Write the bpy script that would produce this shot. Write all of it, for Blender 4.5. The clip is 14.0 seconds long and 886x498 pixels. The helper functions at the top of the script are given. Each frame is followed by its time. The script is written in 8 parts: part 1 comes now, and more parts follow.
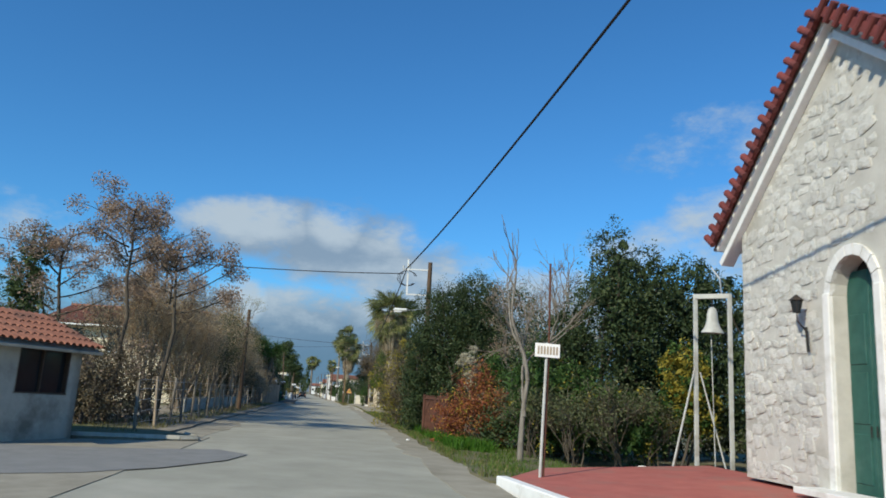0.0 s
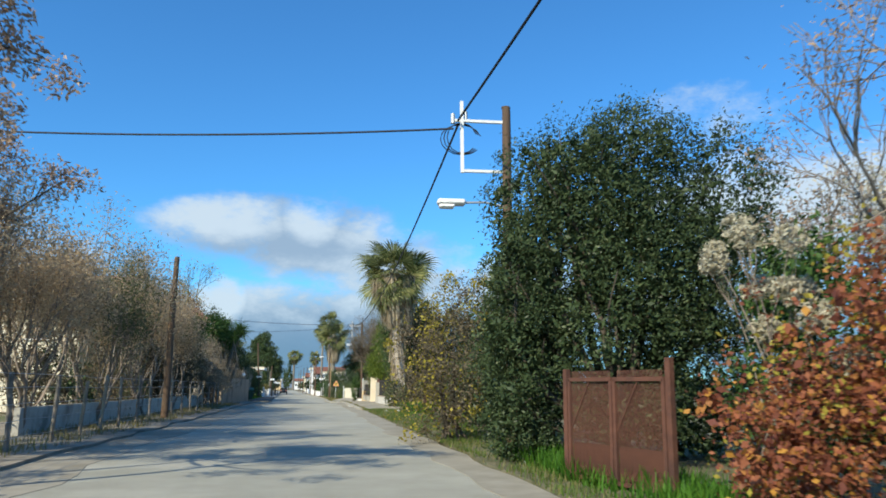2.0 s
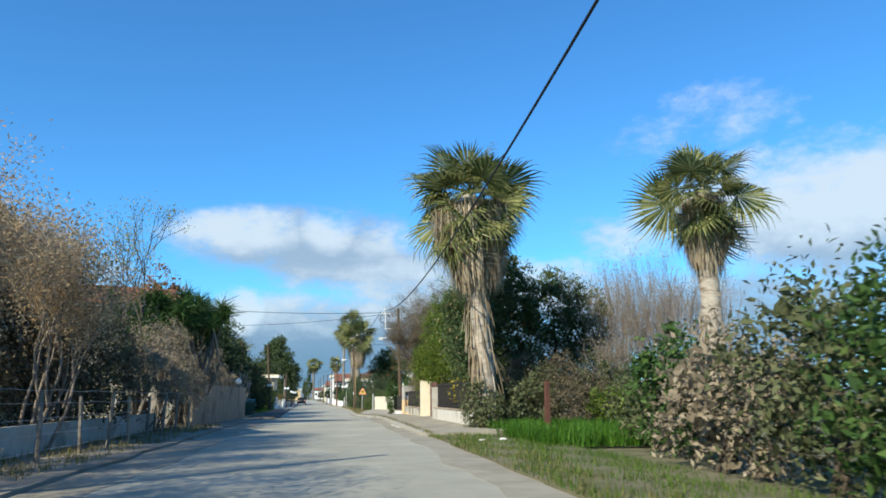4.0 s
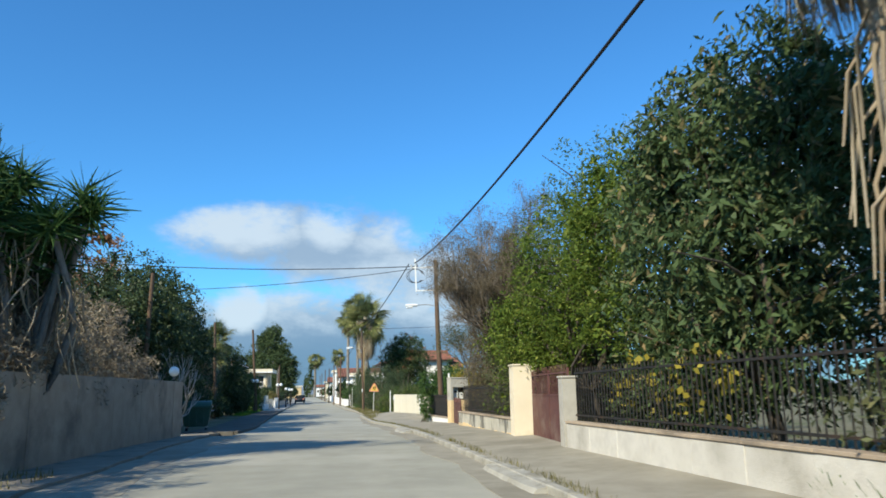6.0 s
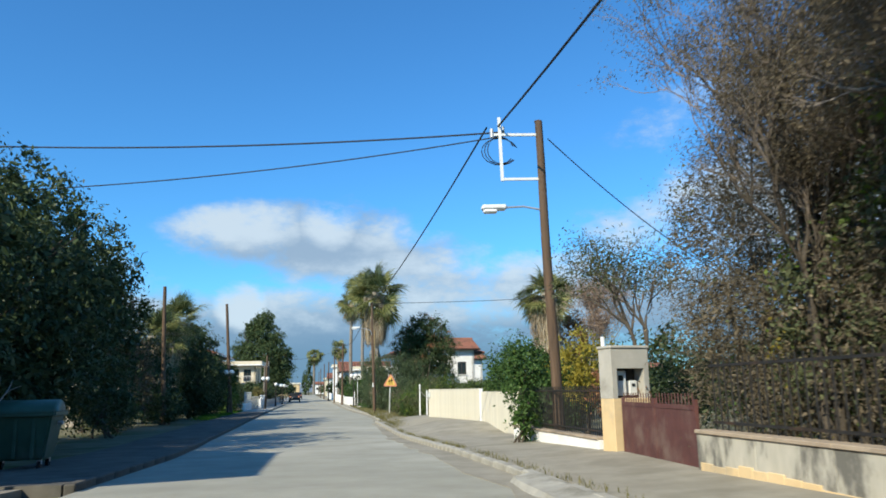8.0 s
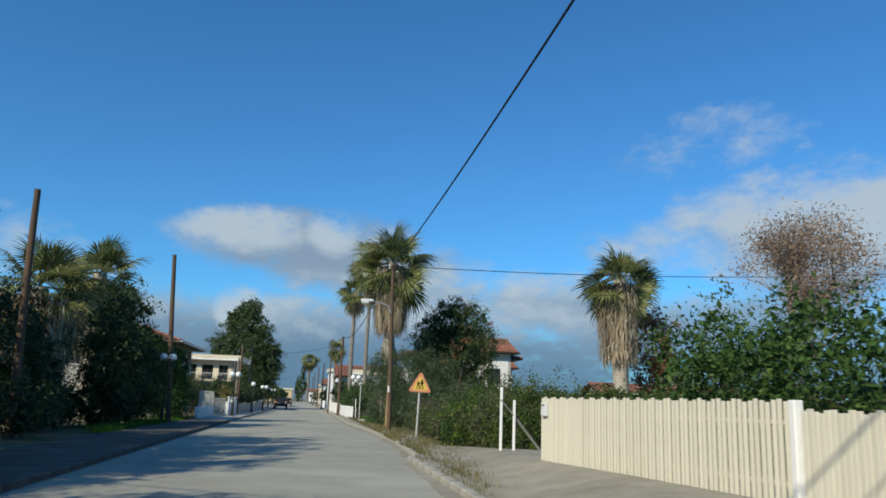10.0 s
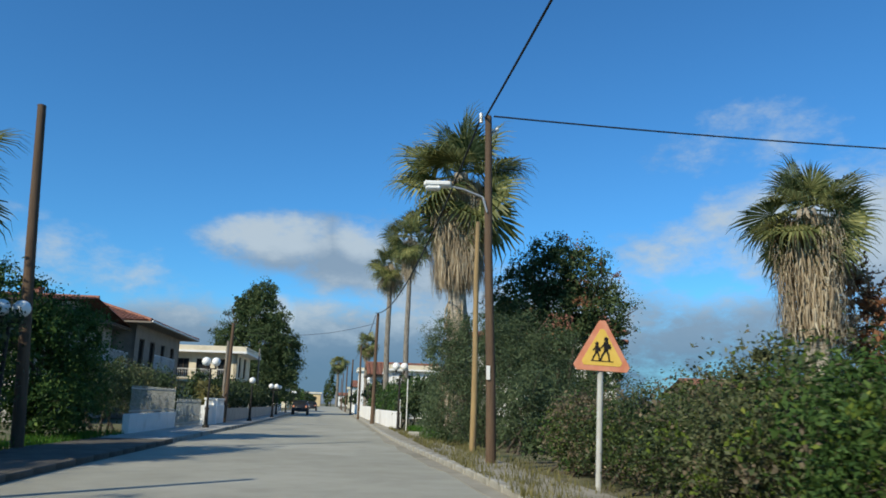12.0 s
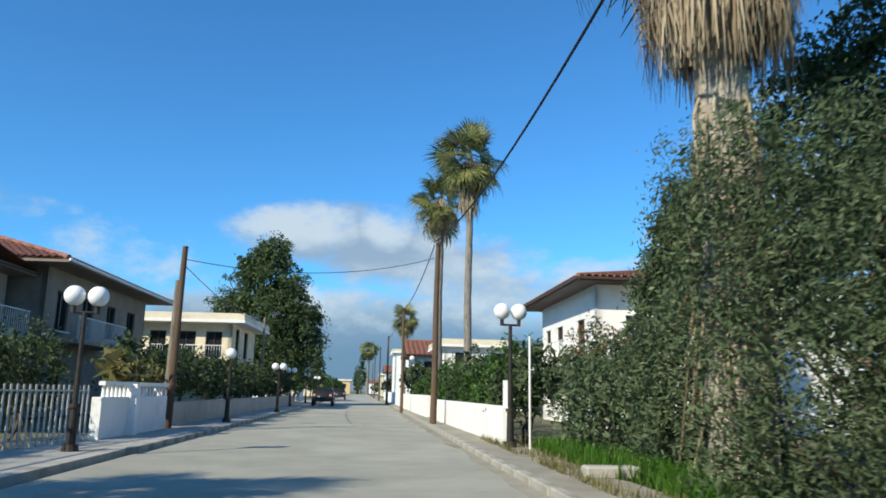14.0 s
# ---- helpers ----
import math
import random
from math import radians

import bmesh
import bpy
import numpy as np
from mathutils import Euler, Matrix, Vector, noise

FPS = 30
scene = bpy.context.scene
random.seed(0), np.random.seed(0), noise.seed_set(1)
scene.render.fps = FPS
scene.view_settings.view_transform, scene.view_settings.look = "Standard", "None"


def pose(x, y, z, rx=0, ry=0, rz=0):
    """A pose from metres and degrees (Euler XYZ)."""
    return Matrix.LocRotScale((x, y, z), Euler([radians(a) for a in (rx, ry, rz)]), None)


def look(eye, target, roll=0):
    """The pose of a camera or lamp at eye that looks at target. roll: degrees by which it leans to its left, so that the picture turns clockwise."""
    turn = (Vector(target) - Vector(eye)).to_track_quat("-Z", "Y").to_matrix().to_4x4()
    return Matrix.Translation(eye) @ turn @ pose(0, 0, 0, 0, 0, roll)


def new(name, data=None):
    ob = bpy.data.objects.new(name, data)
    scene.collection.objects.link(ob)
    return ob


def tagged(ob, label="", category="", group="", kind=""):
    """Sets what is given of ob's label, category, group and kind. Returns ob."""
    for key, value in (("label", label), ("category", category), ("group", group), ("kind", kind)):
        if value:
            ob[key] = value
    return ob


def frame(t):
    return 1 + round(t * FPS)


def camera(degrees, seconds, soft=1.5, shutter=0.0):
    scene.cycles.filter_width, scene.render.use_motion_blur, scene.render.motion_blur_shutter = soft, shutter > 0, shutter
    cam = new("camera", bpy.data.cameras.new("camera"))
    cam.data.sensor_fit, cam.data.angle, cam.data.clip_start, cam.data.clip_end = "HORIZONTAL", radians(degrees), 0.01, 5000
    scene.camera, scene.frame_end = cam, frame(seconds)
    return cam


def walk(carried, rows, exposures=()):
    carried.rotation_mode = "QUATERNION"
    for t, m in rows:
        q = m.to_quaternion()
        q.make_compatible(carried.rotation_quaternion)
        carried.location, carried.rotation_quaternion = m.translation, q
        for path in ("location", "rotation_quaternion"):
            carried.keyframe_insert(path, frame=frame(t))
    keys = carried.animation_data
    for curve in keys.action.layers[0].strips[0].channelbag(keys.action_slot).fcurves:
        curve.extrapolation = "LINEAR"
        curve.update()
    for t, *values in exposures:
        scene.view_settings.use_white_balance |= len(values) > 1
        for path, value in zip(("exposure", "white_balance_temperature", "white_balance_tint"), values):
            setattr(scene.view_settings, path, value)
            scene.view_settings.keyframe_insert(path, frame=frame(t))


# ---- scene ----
cam = camera(61.8, 14.0, 1.7, 0.12)
EXPOSURES = [(0, 0.0), (0.7, 0.05), (1.5, 0.28), (2.5, 0.56), (5.0, 0.56), (5.5, 0.42), (6.5, 0.54), (7.5, 0.48), (8.2, 0.42), (10.3, -0.06), (11.5, -0.04), (12.5, 0.18), (13.5, 0.36), (14.0, 0.36)]
PATH = [
    (0, (2.997, -11.695, 1.387), (3.211, -9.746, 1.784), 3.4),
    (0.5, (2.896, -6.913, 1.365), (3.158, -4.970, 1.759), 2.3),
    (1, (2.788, -2.587, 1.359), (3.075, -0.645, 1.744), 1),
    (1.5, (2.665, 1.635, 1.310), (2.950, 3.578, 1.689), 1.3),
    (2, (2.540, 6.107, 1.241), (2.814, 8.054, 1.612), 0.6),
    (2.5, (2.580, 10.432, 1.213), (2.856, 12.377, 1.589), 1.2),
    (2.7, (2.548, 12.010, 1.221), (2.814, 13.959, 1.594), 0.5),
    (4.8, (1.560, 34.463, 1.355), (1.784, 36.410, 1.751), -0.6),
    (5, (1.550, 36.468, 1.413), (1.768, 38.423, 1.778), -0.2),
    (5.5, (1.396, 41.064, 1.375), (1.626, 43.014, 1.757), -0.2),
    (6, (1.201, 45.848, 1.363), (1.426, 47.800, 1.741), -1),
    (6.5, (1.031, 50.456, 1.282), (1.254, 52.406, 1.666), -0.3),
    (7, (0.846, 55.299, 1.193), (1.068, 57.250, 1.577), -0.7),
    (7.5, (0.684, 59.655, 1.260), (0.912, 61.606, 1.637), -0.2),
    (8, (0.491, 64.728, 1.207), (0.717, 66.680, 1.579), -1),
    (8.2, (0.436, 66.713, 1.187), (0.661, 68.667, 1.553), -0.8),
    (10.3, (-0.158, 86.782, 0.985), (0.059, 88.725, 1.406), 2.3),
    (10.5, (-0.183, 88.724, 0.970), (0.028, 90.667, 1.395), 1.7),
    (11, (-0.298, 93.770, 0.923), (-0.092, 95.714, 1.343), 1.3),
    (11.5, (-0.473, 98.487, 0.904), (-0.288, 100.435, 1.320), 0.7),
    (12, (-0.694, 103.472, 0.843), (-0.551, 105.423, 1.260), 1.7),
    (12.5, (-0.984, 107.983, 0.845), (-0.864, 109.940, 1.240), 0.1),
    (13, (-1.341, 112.845, 0.862), (-1.240, 114.804, 1.254), 0.6),
    (13.5, (-1.633, 117.395, 0.871), (-1.551, 119.356, 1.257), 1.6),
    (14, (-2.098, 122.482, 0.836), (-2.026, 124.444, 1.217), 1.1),
]
walk(cam, [(t, look(eye, target, roll)) for t, eye, target, roll in PATH], EXPOSURES)

# ---- light ----
SUN_AZ, SUN_EL = (-0.68, -0.73), 34.0
world = bpy.data.worlds.new("sky")
scene.world = world
world.use_nodes = True


def mix_of(nt, fac, a, b):
    n = nt.nodes.new("ShaderNodeMix")
    n.data_type = "RGBA"
    n.inputs["A"].default_value, n.inputs["B"].default_value = a, b
    nt.links.new(fac, n.inputs["Factor"])
    return n.outputs["Result"]


def build_sky():
    nt = world.node_tree
    nt.nodes.clear()
    out = nt.nodes.new("ShaderNodeOutputWorld")
    bg = nt.nodes.new("ShaderNodeBackground")
    sky = nt.nodes.new("ShaderNodeTexSky")
    sky.sky_type, sky.sun_disc = "NISHITA", False
    sky.sun_elevation = radians(SUN_EL)
    sky.sun_rotation = math.atan2(SUN_AZ[0], SUN_AZ[1])
    sky.air_density, sky.dust_density, sky.ozone_density = 1.0, 0.3, 2.5
    bg.inputs["Strength"].default_value = 0.11
    co = nt.nodes.new("ShaderNodeTexCoord")
    sep = nt.nodes.new("ShaderNodeSeparateXYZ")
    nt.links.new(co.outputs["Generated"], sep.inputs[0])

    def m(op, a, b=None, c=None):
        n = nt.nodes.new("ShaderNodeMath")
        n.operation = op
        for k, v in enumerate((a, b, c)):
            if v is None:
                continue
            if isinstance(v, (int, float)):
                n.inputs[k].default_value = v
            else:
                nt.links.new(v, n.inputs[k])
        return n.outputs[0]

    az = m("ARCTAN2", sep.outputs[0], sep.outputs[1])
    el = m("ARCSINE", sep.outputs[2])
    comb = nt.nodes.new("ShaderNodeCombineXYZ")
    nt.links.new(az, comb.inputs[0])
    nt.links.new(m("MULTIPLY", el, 1.9), comb.inputs[1])

    def tex(scale, detail, rough, seed):
        n = nt.nodes.new("ShaderNodeTexNoise")
        n.noise_dimensions = "4D"
        n.inputs["W"].default_value = seed
        n.inputs["Scale"].default_value, n.inputs["Detail"].default_value, n.inputs["Roughness"].default_value = scale, detail, rough
        nt.links.new(comb.outputs[0], n.inputs["Vector"])
        return n.outputs["Fac"]

    big, fine = tex(8.0, 8.0, 0.6, 2.3), tex(26.0, 8.0, 0.65, 7.1)
    shape = m("ADD", m("MULTIPLY", m("SUBTRACT", big, 0.5), 2.9), m("MULTIPLY", m("SUBTRACT", fine, 0.5), 1.5))

    def bank(a, e, wa, we, gain):
        da = m("DIVIDE", m("SUBTRACT", az, radians(a)), radians(wa))
        de = m("DIVIDE", m("SUBTRACT", el, radians(e)), radians(we))
        r = m("ADD", m("MULTIPLY", da, da), m("MULTIPLY", de, de))
        return m("MULTIPLY", m("SUBTRACT", 1.0, r), gain)

    def joined_banks(rows):
        field = None
        for b in rows:
            v = bank(*b)
            field = v if field is None else m("MAXIMUM", field, v)
        return field

    def smooth(v, lo, hi):
        n = nt.nodes.new("ShaderNodeMapRange")
        n.interpolation_type = "SMOOTHSTEP"
        n.inputs[1].default_value, n.inputs[2].default_value = lo, hi
        nt.links.new(v, n.inputs[0])
        return n.outputs[0]

    # cover of the banks, and in them the parts that the sun lights; the rest is grey underside
    cover = smooth(m("ADD", joined_banks(CLOUDS), shape), -0.15, 1.15)
    lit = smooth(m("ADD", joined_banks(SUNLIT), m("MULTIPLY", shape, 1.1)), -0.75, 0.95)
    low = smooth(m("ADD", el, m("MULTIPLY", m("SUBTRACT", big, 0.5), 0.1)), radians(1.0), radians(8.5))
    col = nt.nodes.new("ShaderNodeMix")
    col.data_type = "RGBA"
    nt.links.new(mix_of(nt, low, CLOUD_LOW, CLOUD_GREY), col.inputs["A"])
    col.inputs["B"].default_value = CLOUD_WHITE
    nt.links.new(lit, col.inputs["Factor"])
    mix = nt.nodes.new("ShaderNodeMix")
    mix.data_type = "RGBA"
    nt.links.new(m("MULTIPLY", cover, 0.92), mix.inputs["Factor"])
    tint = nt.nodes.new("ShaderNodeMix")
    tint.data_type, tint.blend_type = "RGBA", "MULTIPLY"
    tint.inputs["Factor"].default_value = 1.0
    tint.inputs["B"].default_value = SKY_TINT
    nt.links.new(sky.outputs[0], tint.inputs["A"])
    nt.links.new(tint.outputs["Result"], mix.inputs["A"])
    nt.links.new(col.outputs["Result"], mix.inputs["B"])
    nt.links.new(mix.outputs["Result"], bg.inputs["Color"])
    nt.links.new(bg.outputs[0], out.inputs[0])


# azimuth and elevation of the bank's middle, half widths, fullness
CLOUDS = [
    (-8.5, 11.6, 6.5, 2.6, 1.2), (-1.5, 10.9, 8.0, 3.8, 1.4), (3.5, 9.6, 7.0, 2.6, 1.1), (5.0, 7.6, 9.0, 3.2, 1.1), (-8.8, 6.0, 2.4, 2.3, 1.25),
    (0.0, 4.5, 14.0, 4.0, 1.5), (-4.0, 2.5, 45.0, 5.0, 1.5), (15.0, 7.2, 12.0, 3.2, 1.0), (35.0, 12.5, 12.0, 5.5, 1.4), (30.0, 4.5, 22.0, 5.0, 1.3),
    (22.0, 11.5, 5.0, 2.2, 0.6), (-22.0, 9.0, 6.5, 2.0, 0.45), (-30.0, 12.0, 3.5, 1.2, 0.35), (27.5, 19.5, 6.0, 1.8, 0.25), (60.0, 10.0, 25.0, 7.0, 0.6), (-70.0, 9.0, 25.0, 5.0, 0.5), (170.0, 12.0, 50.0, 7.0, 0.6),
]
SUNLIT = [
    (-9.5, 12.4, 4.8, 1.7, 1.0), (-2.2, 12.6, 2.3, 1.7, 1.25), (-8.8, 6.6, 2.0, 2.0, 1.5), (3.0, 12.0, 3.5, 1.2, 0.6), (35.0, 14.5, 11.0, 4.0, 1.2),
    (24.0, 11.0, 6.0, 3.0, 0.7), (29.0, 20.5, 8.0, 4.0, 0.9), (-22.0, 10.0, 9.0, 3.0, 0.8), (2.0, 7.0, 10.0, 1.6, 0.25), (12.0, 9.6, 9.0, 1.4, 0.5), (120.0, 13.0, 60.0, 8.0, 0.8),
]
CLOUD_WHITE, CLOUD_GREY, CLOUD_LOW = (4.3, 5.1, 5.7, 1), (2.25, 3.05, 3.95, 1), (1.0, 1.75, 2.8, 1)
SKY_TINT = (0.39, 0.95, 1.35, 1)
build_sky()

sun = new("sun", bpy.data.lights.new("sun", "SUN"))
sun.data.energy, sun.data.angle, sun.data.color = 4.6, radians(0.53), (1.0, 0.92, 0.73)
sun_dir = Vector((SUN_AZ[0], SUN_AZ[1], math.tan(radians(SUN_EL)))).normalized()
sun.matrix_world = look(sun_dir * 200, (0, 0, 0))
scene.view_settings.exposure = 0.0


# ---- materials ----
def nodes_of(name):
    mt = bpy.data.materials.new(name)
    mt.use_nodes = True
    nt = mt.node_tree
    return mt, nt, nt.nodes["Principled BSDF"]


def noise_tex(nt, scale, detail=4.0, rough=0.55, stretch=(1, 1, 1), coords="Object"):
    co = nt.nodes.new("ShaderNodeTexCoord")
    mp = nt.nodes.new("ShaderNodeMapping")
    mp.inputs["Scale"].default_value = stretch
    nt.links.new(co.outputs[coords], mp.inputs[0])
    n = nt.nodes.new("ShaderNodeTexNoise")
    n.inputs["Scale"].default_value, n.inputs["Detail"].default_value, n.inputs["Roughness"].default_value = scale, detail, rough
    nt.links.new(mp.outputs[0], n.inputs["Vector"])
    return n.outputs["Fac"]


def ramp_of(nt, fac, stops):
    r = nt.nodes.new("ShaderNodeValToRGB")
    el = r.color_ramp.elements
    while len(el) < len(stops):
        el.new(0.5)
    for e, (p, c) in zip(el, stops):
        e.position, e.color = p, (*c, 1)
    nt.links.new(fac, r.inputs[0])
    return r.outputs[0]


def mixed(nt, fac, a, b):
    n = nt.nodes.new("ShaderNodeMix")
    n.data_type = "RGBA"
    for key, v in (("Factor", fac), ("A", a), ("B", b)):
        if isinstance(v, tuple):
            n.inputs[key].default_value = (*v, 1)
        elif isinstance(v, (int, float)):
            n.inputs[key].default_value = v
        else:
            nt.links.new(v, n.inputs[key])
    return n.outputs["Result"]


def surface(name, a, b, scale=4.0, stain=None, stain_scale=0.6, rough=0.85, metal=0.0, bump=0.25, grain=40.0, stretch=(1, 1, 1), vary=0.0, stain_at=(0.5, 0.68)):
    """Two tones in a mid-scale noise, stains at a larger scale, fine relief."""
    mt, nt, bs = nodes_of(name)
    c = ramp_of(nt, noise_tex(nt, scale, 5, 0.6, stretch), [(0.32, a), (0.68, b)])
    if stain:
        f = ramp_of(nt, noise_tex(nt, stain_scale, 6, 0.65, stretch), [(stain_at[0], (0, 0, 0)), (stain_at[1], (1, 1, 1))])
        c = mixed(nt, f, c, stain)
    if vary:
        oi = nt.nodes.new("ShaderNodeObjectInfo")
        hsv = nt.nodes.new("ShaderNodeHueSaturation")
        mr = nt.nodes.new("ShaderNodeMapRange")
        mr.inputs[3].default_value, mr.inputs[4].default_value = 1 - vary, 1 + vary
        nt.links.new(oi.outputs["Random"], mr.inputs[0])
        nt.links.new(mr.outputs[0], hsv.inputs["Value"])
        nt.links.new(c, hsv.inputs["Color"])
        c = hsv.outputs[0]
    nt.links.new(c, bs.inputs["Base Color"])
    bs.inputs["Roughness"].default_value, bs.inputs["Metallic"].default_value = rough, metal
    bs.inputs["Specular IOR Level"].default_value = 0.3
    if bump:
        bp = nt.nodes.new("ShaderNodeBump")
        bp.inputs["Strength"].default_value, bp.inputs["Distance"].default_value = bump, 0.02
        nt.links.new(noise_tex(nt, grain, 5, 0.7, stretch), bp.inputs["Height"])
        nt.links.new(bp.outputs[0], bs.inputs["Normal"])
    return mt


def foliage(name, dark, mid, light, through_light=0.3, gloss=0.55, light_at=0.86):
    """Leaf colours vary from leaf to leaf and from clump to clump; some light passes through the blade."""
    mt, nt, bs = nodes_of(name)
    geo = nt.nodes.new("ShaderNodeNewGeometry")
    c = ramp_of(nt, geo.outputs["Random Per Island"], [(0.0, dark), (0.55, mid), (light_at, mid), (1.0, light)])
    c = mixed(nt, ramp_of(nt, noise_tex(nt, 0.9, 3), [(0.4, (0, 0, 0)), (0.7, (0.5, 0.5, 0.5))]), c, dark)
    nt.links.new(c, bs.inputs["Base Color"])
    bs.inputs["Roughness"].default_value = gloss
    bs.inputs["Specular IOR Level"].default_value = 0.16
    tr = nt.nodes.new("ShaderNodeBsdfTranslucent")
    nt.links.new(c, tr.inputs["Color"])
    mx = nt.nodes.new("ShaderNodeMixShader")
    mx.inputs[0].default_value = through_light
    out = nt.nodes["Material Output"]
    nt.links.new(bs.outputs[0], mx.inputs[1])
    nt.links.new(tr.outputs[0], mx.inputs[2])
    nt.links.new(mx.outputs[0], out.inputs["Surface"])
    return mt


def plain(name, c, rough=0.5, metal=0.0, bump=0.0):
    return surface(name, tuple(v * 0.93 for v in c), tuple(min(1, v * 1.05) for v in c), 6.0, rough=rough, metal=metal, bump=bump)


